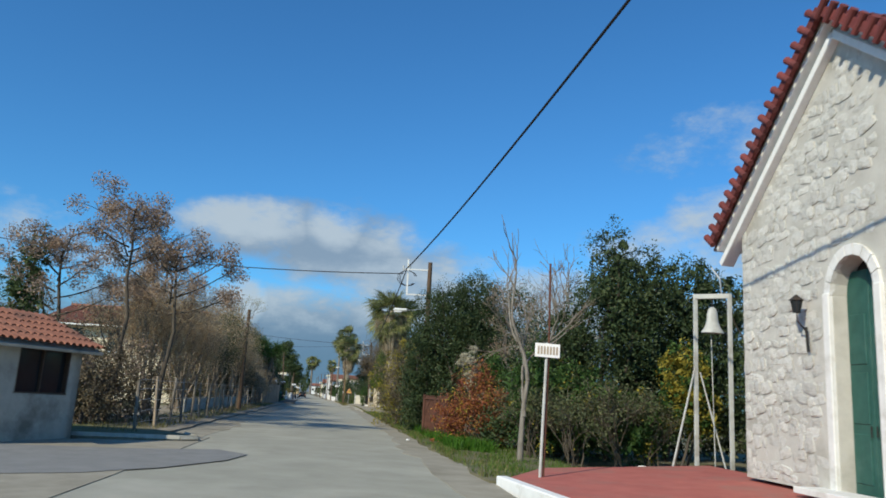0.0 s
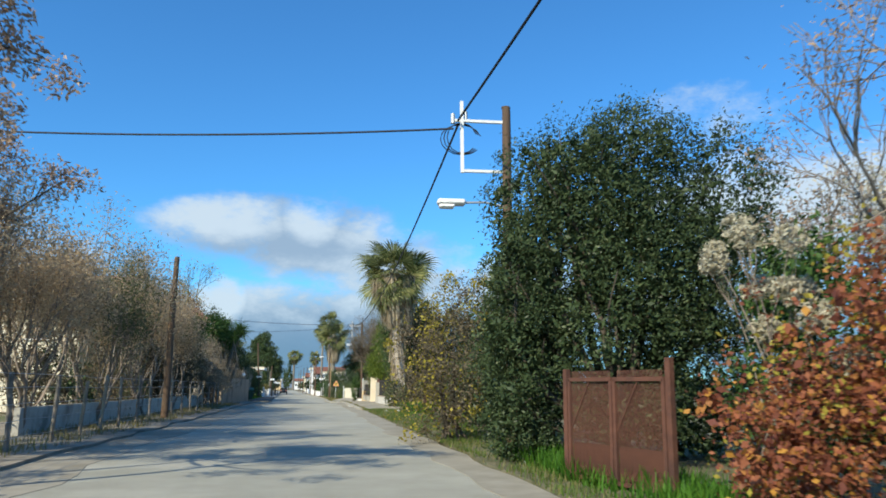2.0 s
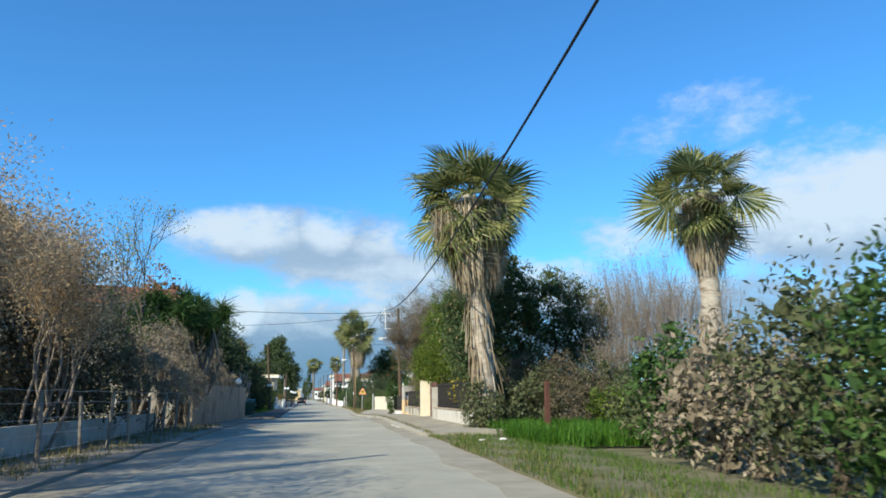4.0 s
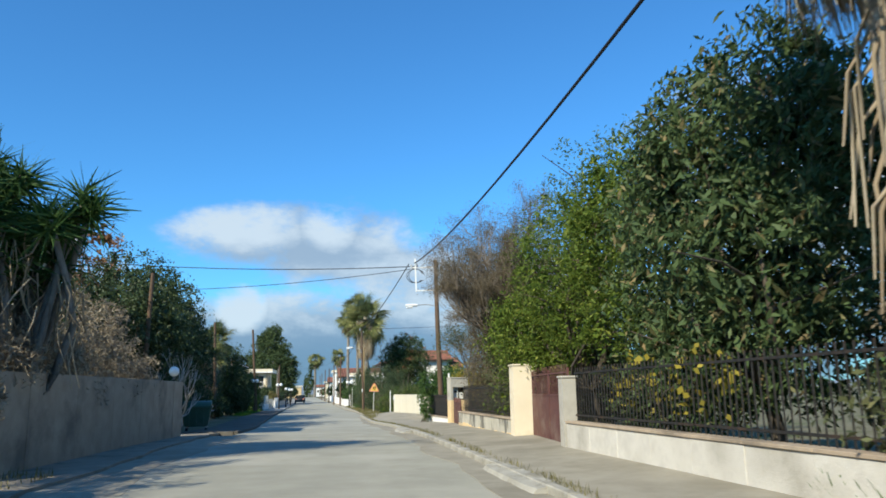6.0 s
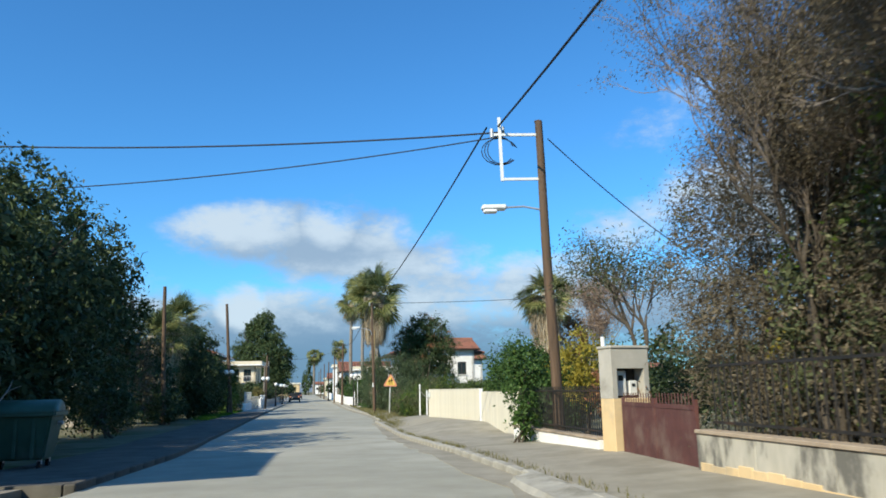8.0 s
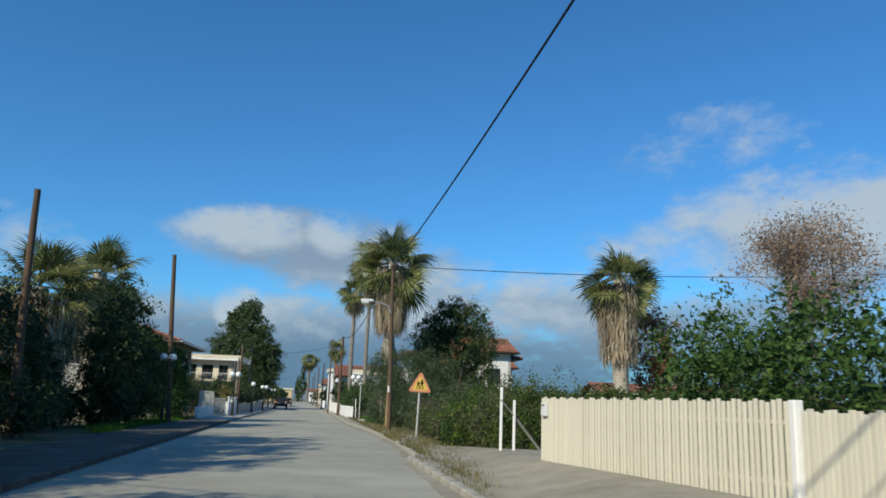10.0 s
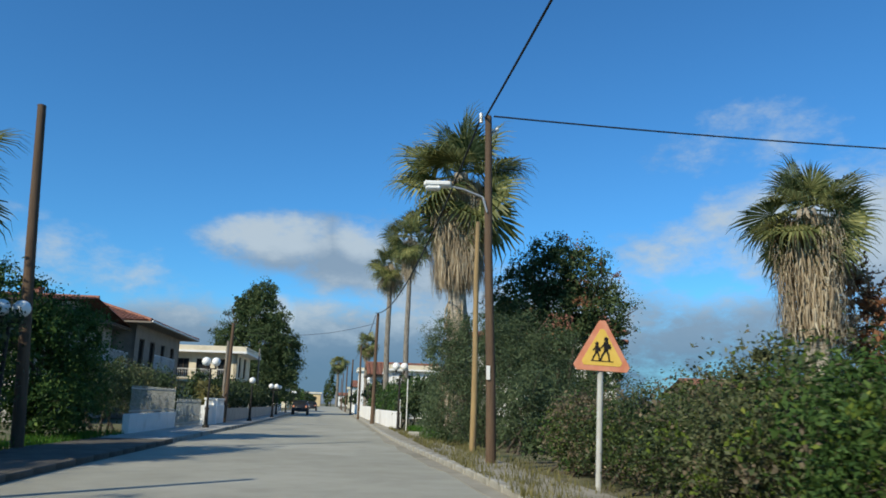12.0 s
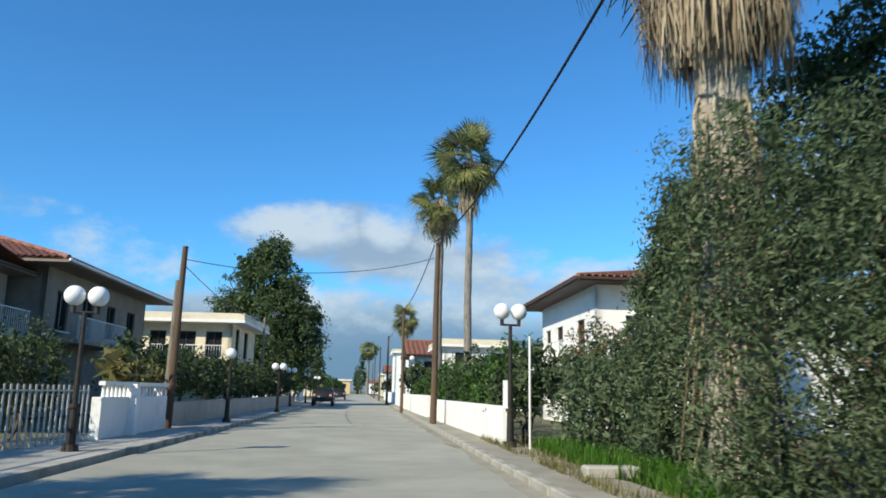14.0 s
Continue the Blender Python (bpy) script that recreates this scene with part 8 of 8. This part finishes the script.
for k in range(12):
    x, y = 25.0 + 4.6 * k, 168.0 + 12 * math.sin(k * 1.9)
    leafy("field_tree", "low dark green tree at the field's far edge", "tree", (x, y, 0), lob((0, 0, 1.9, 2.4, 2.0, 1.7), (1.8, 0.6, 1.5 + 0.7 * (k % 3), 1.8, 1.6, 1.5)), 800, 0.3, ("f_green", "f_olive", "f_dark")[k % 3], 1400 + k, 0.15, group="field edge trees")


# ---- grass and litter ----
def scatter(n, ya, yb, ua, ub, z, seed, bias=0.0):
    rng = np.random.default_rng(seed)
    y = rng.uniform(ya, yb, n)
    u = ua + (ub - ua) * rng.uniform(0, 1, n) ** (1 + bias)
    clump = np.sin(y * 2.1 + u * 3.3) + np.sin(y * 0.9 - u * 4.1)
    ok = clump + rng.normal(0, 0.8, n) > -0.5
    x = np.array([rx(v) for v in y]) + u
    y = np.array([along(v) for v in y])
    return np.stack([x, y, z + np.array([fall(v) for v in y])], 1)[ok]


blades("verge_grass", "short green-brown grass along the verge", "grass", scatter(30000, 2, 49, 2.75, 5.4, 0.045, 1), 0.10, "f_grass", 1, 0.008)
blades("verge_dry_grass", "dry grass tufts along the verge", "grass", scatter(6000, 2, 49, 2.7, 3.9, 0.05, 2), 0.10, "f_drygrass", 2, 0.008)
blades("verge_dry_grass", "dry grass along the kerb", "grass", scatter(3000, 49, 111, 2.74, 2.95, 0.095, 22), 0.09, "f_drygrass", 22, 0.008)
blades("weeds", "tall bright green weeds beside the rusty post", "weeds", scatter(22000, 43.5, 53.5, 4.9, 10.0, 0.0, 3, 0.2), 0.42, "f_weed", 3, 0.016, 0.6)
blades("weeds", "green weeds in front of the rusty gate", "weeds", scatter(9000, 8.5, 20, 3.3, 4.4, 0.04, 4), 0.28, "f_weed", 4, 0.014, 0.6)
blades("verge_grass", "dry grass under the wire fence", "grass", scatter(9000, 8.5, 60, -7.0, -4.9, 0.05, 5), 0.14, "f_drygrass", 5, 0.01)
blades("verge_grass", "grass strip beside the kerb", "grass", scatter(12000, 104, 150, 3.0, 4.6, 0.1, 6, 0.6), 0.12, "f_drygrass", 6, 0.009)
blades("weeds", "green weeds below the oleander", "weeds", scatter(5000, 138, 147, 3.6, 4.8, 0.05, 7), 0.3, "f_weed", 7, 0.014, 0.6)
blades("verge_grass", "grass at the foot of the left hedge", "grass", scatter(9000, 118, 137, -7.6, -6.3, 0.06, 8), 0.18, "f_weed", 8, 0.01)
rng = random.Random(4)
for x, y, s in ((5.2, 45.6, 0.09), (5.9, 46.2, 0.08), (4.6, 52.0, 0.06), (9.9, 5.6, 0.12), (2.3, 113.8, 0.06), (4.9, 12.6, 0.05)):
    ob = thing("stone", (x, y, 0.05), "small white stone lying on the verge", "stone")
    bm = bmesh.new()
    bmesh.ops.create_icosphere(bm, subdivisions=2, radius=s, matrix=Matrix.Diagonal((1.3, 0.9, 0.7, 1)))
    for v in bm.verts:
        v.co *= rng.uniform(0.8, 1.15)
    part("stone_body", bm, "trim", ob)


# ---- houses ----
def house(x, y, rot, w, d, h, wall, label, roof="tile", rise=1.7, over=0.7, wins=(), side_wins=(), hip=False, storeys=2, flat=False, balcony=None, chimney=None):
    """A house: front wall along its own +x facing -y, thick walls with real openings, pitched tile roof."""
    ob = thing("house", pose(x, y, 0, 0, 0, rot), label, "house")
    specs = [(Matrix.Identity(4), w, wins), (Matrix.Translation((w, 0, 0)) @ Matrix.Rotation(math.pi / 2, 4, "Z"), d, side_wins), (Matrix.Translation((w, d, 0)) @ Matrix.Rotation(math.pi, 4, "Z"), w, ()), (Matrix.Translation((0, d, 0)) @ Matrix.Rotation(-math.pi / 2, 4, "Z"), d, side_wins)]
    for mm, ln, ws in specs:
        wl = part("wall", holed_wall(ln, h, 0.25, [v[:4] for v in ws]), wall, ob)
        wl.matrix_local = mm
        for v in ws:
            x0, x1, z0, z1 = v[:4]
            cx, cz, sx, sz = (x0 + x1) / 2, (z0 + z1) / 2, x1 - x0, z1 - z0
            win = part("window", boxes(((x0 + 0.03, 0.12, cz), (0.06, 0.08, sz)), ((x1 - 0.03, 0.12, cz), (0.06, 0.08, sz)), ((cx, 0.12, z1 - 0.03), (sx, 0.08, 0.06)), ((cx, 0.12, z0 + 0.03), (sx, 0.08, 0.06)), ((cx, 0.12, cz), (0.05, 0.06, sz))), "shutter", ob)
            win.matrix_local = mm
            part("pane", boxes(((cx, 0.16, cz), (sx, 0.015, sz))), "glass", win)
            if len(v) > 4:
                sh = part("shutter", boxes(((x0 - 0.28, -0.03, cz), (0.5, 0.05, sz)), ((x1 + 0.28, -0.03, cz), (0.5, 0.05, sz))), v[4], win)
            part("sill", boxes(((cx, -0.04, z0 - 0.03), (sx + 0.2, 0.16, 0.05))), "white", win)
    part("floor_slab", boxes(((w / 2, d / 2, 0.06), (w - 0.52, d - 0.52, 0.1)), ((w / 2, d / 2, h - 0.1), (w - 0.52, d - 0.52, 0.1))), "concrete", ob)
    if flat:
        part("roof", boxes(((w / 2, d / 2, h + 0.09), (w + 2 * over, d + 2 * over, 0.17))), "white", ob, "white flat roof slab")
        part("parapet", boxes(((w / 2, -over + 0.08, h + 0.38), (w + 2 * over, 0.08, 0.4)), ((-over + 0.08, d / 2, h + 0.38), (0.08, d + 2 * over, 0.4)), ((w + over - 0.08, d / 2, h + 0.38), (0.08, d + 2 * over, 0.4))), "cream", ob)
    else:
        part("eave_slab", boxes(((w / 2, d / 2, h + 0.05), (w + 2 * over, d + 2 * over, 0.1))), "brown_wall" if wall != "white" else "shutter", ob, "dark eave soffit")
        part("gutter", boxes(((w / 2, -over - 0.04, h + 0.1), (w + 2 * over, 0.08, 0.1)), ((w + over + 0.04, d / 2, h + 0.1), (0.08, d + 2 * over, 0.1))), "white_paint" if wall not in ("white", "beige") else "shutter", ob)
        run = d / 2 + over
        cut = run if hip else 0.0
        tp, tr = (0.28, 0.42) if y < 190 else (0.5, 0.8)
        for s in (0, 1):
            t = link("roof_tiles", tile_slope(w + 2 * over, run, rise, tp, tr, hip), roof, ob, "terracotta roof tiles")
            t.matrix_local = Matrix.Translation((-over, d / 2, h + 0.14 + rise)) if not s else Matrix.Translation((w + over, d / 2, h + 0.14 + rise)) @ Matrix.Rotation(math.pi, 4, "Z")
            bm = bmesh.new()
            sg = -1 if not s else 1
            q = [bm.verts.new(p) for p in ((-over + cut, d / 2, h + 0.13 + rise), (w + over - cut, d / 2, h + 0.13 + rise), (w + over, d / 2 + sg * run, h + 0.12), (-over, d / 2 + sg * run, h + 0.12))]
            bm.faces.new(q)
            part("roof_deck", bm, roof, ob)
        for s in (0, 1) if hip else ():
            t = link("roof_tiles", tile_slope(d + 2 * over, run, rise, tp, tr, True), roof, ob, "terracotta roof tiles")
            t.matrix_local = Matrix.Translation((-over + run, d + over, h + 0.14 + rise)) @ Matrix.Rotation(-math.pi / 2, 4, "Z") if s else Matrix.Translation((w + over - run, -over, h + 0.14 + rise)) @ Matrix.Rotation(math.pi / 2, 4, "Z")
            bm = bmesh.new()
            ex, px = (-over, -over + run) if s else (w + over, w + over - run)
            bm.faces.new([bm.verts.new(p) for p in ((ex, -over, h + 0.12), (ex, d + over, h + 0.12), (px, d / 2, h + 0.13 + rise))])
            part("roof_deck", bm, roof, ob)
            part("hip_ridge", rods(((ex, -over, h + 0.18), (px, d / 2, h + 0.22 + rise), 0.1), ((ex, d + over, h + 0.18), (px, d / 2, h + 0.22 + rise), 0.1)), roof, ob)
        for xx in () if hip else (0.12, w - 0.12):
            bm = bmesh.new()
            q = [bm.verts.new(p) for p in ((xx, 0.0, h + 0.1), (xx, d, h + 0.1), (xx, d / 2, h + 0.1 + rise * d / (d + 2 * over)))]
            f = bm.faces.new(q)
            r = bmesh.ops.extrude_face_region(bm, geom=[f])
            bmesh.ops.translate(bm, verts=[v for v in r["geom"] if isinstance(v, bmesh.types.BMVert)], vec=(0.2 if xx < 1 else -0.2, 0, 0))
            part("gable", bm, wall, ob)
        part("ridge", rods(((-over + cut, d / 2, h + 0.2 + rise), (w + over - cut, d / 2, h + 0.2 + rise), 0.12)), roof, ob)
    if balcony:
        bx0, bx1, bz, bd = balcony[:4]
        face = specs[1][0] if len(balcony) > 4 else specs[0][0]
        slab = part("balcony", boxes((((bx0 + bx1) / 2, -bd / 2, bz), (bx1 - bx0, bd, 0.18))), wall if wall != "brown_wall" else "beige", ob)
        slab.matrix_local = face
        n = int((bx1 - bx0) / 0.16)
        rail = part("railing", rods(*[((bx0 + 0.05 + k * (bx1 - bx0 - 0.1) / n, -bd + 0.04, bz + 0.08), (bx0 + 0.05 + k * (bx1 - bx0 - 0.1) / n, -bd + 0.04, bz + 0.95), 0.012) for k in range(n + 1)], ((bx0, -bd + 0.04, bz + 0.97), (bx1, -bd + 0.04, bz + 0.97), 0.025), n=5), "white_paint", ob)
        rail.matrix_local = face
    if chimney:
        part("chimney", boxes(((chimney[0], chimney[1], h + rise + 0.1), (0.6, 0.6, 1.0)), ((chimney[0], chimney[1], h + rise + 0.65), (0.75, 0.75, 0.12))), "tile", ob)
    return ob


W2 = ((0.9, 2.0, 3.7, 5.2), (3.2, 4.4, 3.0, 5.2), (5.6, 6.7, 3.7, 5.2), (1.0, 2.2, 0.9, 2.2), (5.2, 6.6, 0.9, 2.2))
WL = ((1.0, 2.2, 3.4, 5.0), (3.6, 4.9, 3.0, 5.0), (6.6, 7.7, 3.4, 5.0), (9.4, 10.6, 3.0, 5.0), (1.0, 2.2, 0.9, 2.2), (7.0, 8.4, 0.9, 2.2))
house(-25.2, 146.7, 2.5, 8.0, 12.2, 5.35, "beige", "two-storey grey-beige house with gabled tile roof facing the street", "tile", 1.0, 1.0, ((2.0, 3.2, 3.2, 4.8), (5.0, 6.2, 3.2, 4.8)), WL, balcony=(2.8, 11.6, 2.95, 1.3, 1), chimney=(5.5, 6.4))
house(-16.4, 159.6, 92.5, 12.2, 8.8, 5.8, "taupe", "two-storey house, walls darkened to taupe for eave shade, with broad terracotta roof and balcony", "tile", 1.75, 1.2, WL, ((2.0, 3.2, 3.2, 5.0), (6.0, 7.2, 3.2, 5.0)), balcony=(0.4, 6.0, 2.95, 1.2), hip=True)
house(-19.0, 177.0, 2, 5.6, 8.0, 5.2, "cream", "cream house with flat roof terrace and columns", "tile", 1.0, 0.9, ((0.6, 1.6, 3.1, 4.7), (2.2, 3.4, 3.1, 4.7), (4.0, 5.0, 3.1, 4.7)), ((1.2, 2.4, 3.2, 5.0), (4.0, 5.4, 3.2, 5.0)), flat=True, balcony=(0.2, 5.4, 2.8, 1.4))
house(-20.8, 217.0, 3, 5.5, 8.0, 4.8, "white", "white house behind street trees", "tile", 1.3, 0.6, ((0.8, 1.8, 3.0, 4.4), (3.4, 4.6, 3.0, 4.4)), ((1.2, 2.2, 3.0, 4.4), (4.6, 5.8, 3.0, 4.4)))
house(4.6, 169.0, -87, 9.5, 9.0, 5.6, "white", "white two-storey villa with dark eaves and red roof", "tile", 1.2, 1.0, ((0.8, 1.8, 2.9, 4.4), (3.0, 4.2, 2.7, 4.4), (6.6, 7.8, 2.9, 4.4), (1.2, 2.6, 0.8, 2.1)), ((1.2, 2.1, 2.8, 4.4), (4.4, 5.6, 2.8, 4.4)), balcony=(0.3, 9.0, 2.5, 1.0), chimney=(6.5, 5.0), hip=True)
house(0.2, 186.0, 4, 6.5, 8.0, 4.6, "white", "plain white house with a flat roof slab", "tile", 1.0, 0.5, ((0.8, 2.0, 2.9, 4.2), (3.6, 5.2, 2.9, 4.2)), (), flat=True)
house(-2.0, 208.0, 4, 8.0, 9.0, 4.9, "white", "white house with terracotta roof", "tile", 1.7, 0.9, ((1.0, 2.2, 3.0, 4.4), (4.2, 5.8, 3.0, 4.4)), ((1.5, 2.6, 3.0, 4.4), (5.0, 6.2, 3.0, 4.4)))
house(-4.8, 240.0, 4, 7.5, 8.0, 6.8, "white", "tall white block with flat roof", "tile", 1.0, 0.4, ((1.0, 2.2, 3.4, 4.8), (4.4, 5.6, 3.4, 4.8)), ((1.2, 2.4, 3.4, 4.8), (4.6, 5.8, 3.4, 4.8)), flat=True)
house(8.6, 156.0, 5, 4.9, 6.0, 5.9, "white", "white house with red roof behind dark trees", "tile", 1.3, 0.6, ((0.8, 1.8, 3.2, 4.6), (3.0, 4.0, 3.2, 4.6)), ())
house(-18.2, 43.0, -4, 9.0, 9.0, 4.9, "cream", "cream house half hidden by dry trees", "tile", 1.7, 0.8, ((1.2, 2.4, 3.3, 4.8), (4.0, 5.2, 3.3, 4.8), (6.6, 7.8, 3.3, 4.8), (2.0, 3.6, 0.8, 2.2)), ((1.5, 2.7, 3.3, 4.8), (5.0, 6.2, 3.3, 4.8)))
house(-16.1, 67.9, 25, 7.8, 8.0, 6.3, "cream", "low house with terracotta roof above the wall", "tile", 1.6, 0.9, ((1.2, 2.4, 3.6, 4.8), (5.0, 6.2, 3.6, 4.8)), ((1.5, 2.7, 3.6, 4.8),))
house(9.5, 100.0 + 74.0, 5, 8.0, 7.0, 5.5, "white", "white house with tiled roof beyond gardens", "tile", 1.5, 0.6, ((1.0, 2.0, 3.2, 4.6), (4.6, 5.6, 3.2, 4.6)), ())
house(52.0, 215.0, 0, 10.0, 8.0, 4.5, "white", "distant white house in the fields", "tile", 1.4, 0.5, ((1.0, 2.2, 2.4, 3.6), (5.0, 6.2, 2.4, 3.6)), ())
house(33.0, 190.0, 0, 9.0, 8.0, 3.6, "brown_wall", "low brick-brown house with tiled roof", "tile", 1.3, 0.5, ((1.0, 2.2, 1.2, 2.4), (5.0, 6.2, 1.2, 2.4)), ())
for k, (x, y, w, h, m) in enumerate(((-31, 255, 9, 5, "white"), (-33, 290, 10, 4.5, "cream"), (-7.6, 285, 8, 5.0, "white"), (-10.6, 330, 8, 5.5, "cream"), (-40.0, 345, 10, 5.0, "white"), (-38, 420, 12, 5.0, "ochre"), (-25, 520, 12, 5.5, "white"))):
    house(x, y, 4, w, 8.0, h, m, "distant pale house at the street's end", "tile", 1.4, 0.5, ((1.0, 2.2, 2.4, 3.8), (w - 3.0, w - 1.6, 2.4, 3.8)), ((1.4, 2.6, 2.4, 3.8),), flat=bool(k % 2))


# ---- parked car ----
def car(x, y, rot):
    ob = thing("parked_car", pose(x, y, 0, 0, 0, rot), "small black hatchback parked at the kerb", "car")
    prof = [(-1.9, 0.35), (-1.95, 0.75), (-1.75, 0.98), (-1.1, 1.05), (-0.45, 1.45), (0.9, 1.48), (1.6, 1.02), (1.88, 0.9), (1.92, 0.35)]
    bm = bmesh.new()
    f = bm.faces.new([bm.verts.new((px, -0.82, pz)) for px, pz in prof])
    r = bmesh.ops.extrude_face_region(bm, geom=[f])
    bmesh.ops.translate(bm, verts=[v for v in r["geom"] if isinstance(v, bmesh.types.BMVert)], vec=(0, 1.64, 0))
    for v in bm.verts:
        if v.co.z > 1.2:
            v.co.y *= 0.8
    bmesh.ops.recalc_face_normals(bm, faces=bm.faces)
    bmesh.ops.bevel(bm, geom=bm.edges[:], offset=0.05, segments=2, affect="EDGES")
    part("body", bm, "car", ob, "", True)
    part("windscreen", boxes(((-0.83, 0, 1.25), (0.04, 1.3, 0.3))), "glass", ob)
    part("rear_window", boxes(((1.28, 0, 1.26), (0.05, 1.2, 0.28))), "glass", ob)
    for s in (-1, 1):
        part("side_window", boxes(((0.2, s * 0.735, 1.23), (1.5, 0.02, 0.3))), "glass", ob)
        part("headlight", boxes(((-1.9, s * 0.6, 0.75), (0.08, 0.34, 0.14)), bevel=0.02), "globe", ob)
        part("tail_light", boxes(((1.87, s * 0.65, 0.85), (0.08, 0.2, 0.2)), bevel=0.02), "sign_red", ob)
        for px in (-1.2, 1.2):
            wh = part("wheel", rods(((px, s * 0.66, 0.31), (px, s * 0.86, 0.31), 0.31), n=20), "rubber", ob)
            part("rim", rods(((px, s * 0.85, 0.31), (px, s * 0.875, 0.31), 0.19), n=14), "galv", wh)
    for px in (-1.93, 1.92):
        part("bumper", boxes(((px, 0, 0.48), (0.12, 1.5, 0.22)), bevel=0.03), "car", ob)


car(rx(193) - 3.3, 193.0, -86)
car(rx(236) - 3.2, 236.0, -86)

# ---- distant hills ----
bm = bmesh.new()
rowa, rowb = [], []
for k in range(61):
    a = radians(-75 + 150 * k / 60)
    h = 26 + 20 * math.sin(k * 0.55) + 12 * math.sin(k * 1.3 + 1)
    rowa.append(bm.verts.new((2300 * math.sin(a), 2300 * math.cos(a), -1)))
    rowb.append(bm.verts.new((2600 * math.sin(a), 2600 * math.cos(a), max(8, h))))
for k in range(60):
    bm.faces.new((rowa[k], rowa[k + 1], rowb[k + 1], rowb[k]))
# distance haze is painted into the hills' blue-grey colour
tagged(part("hills", bm, surface("haze_tinted_hills", (0.16, 0.20, 0.24), (0.20, 0.24, 0.28), 0.01, rough=1.0, bump=0.0)), "low hills on the horizon, tinted blue-green for haze", "hills", "", "structure")
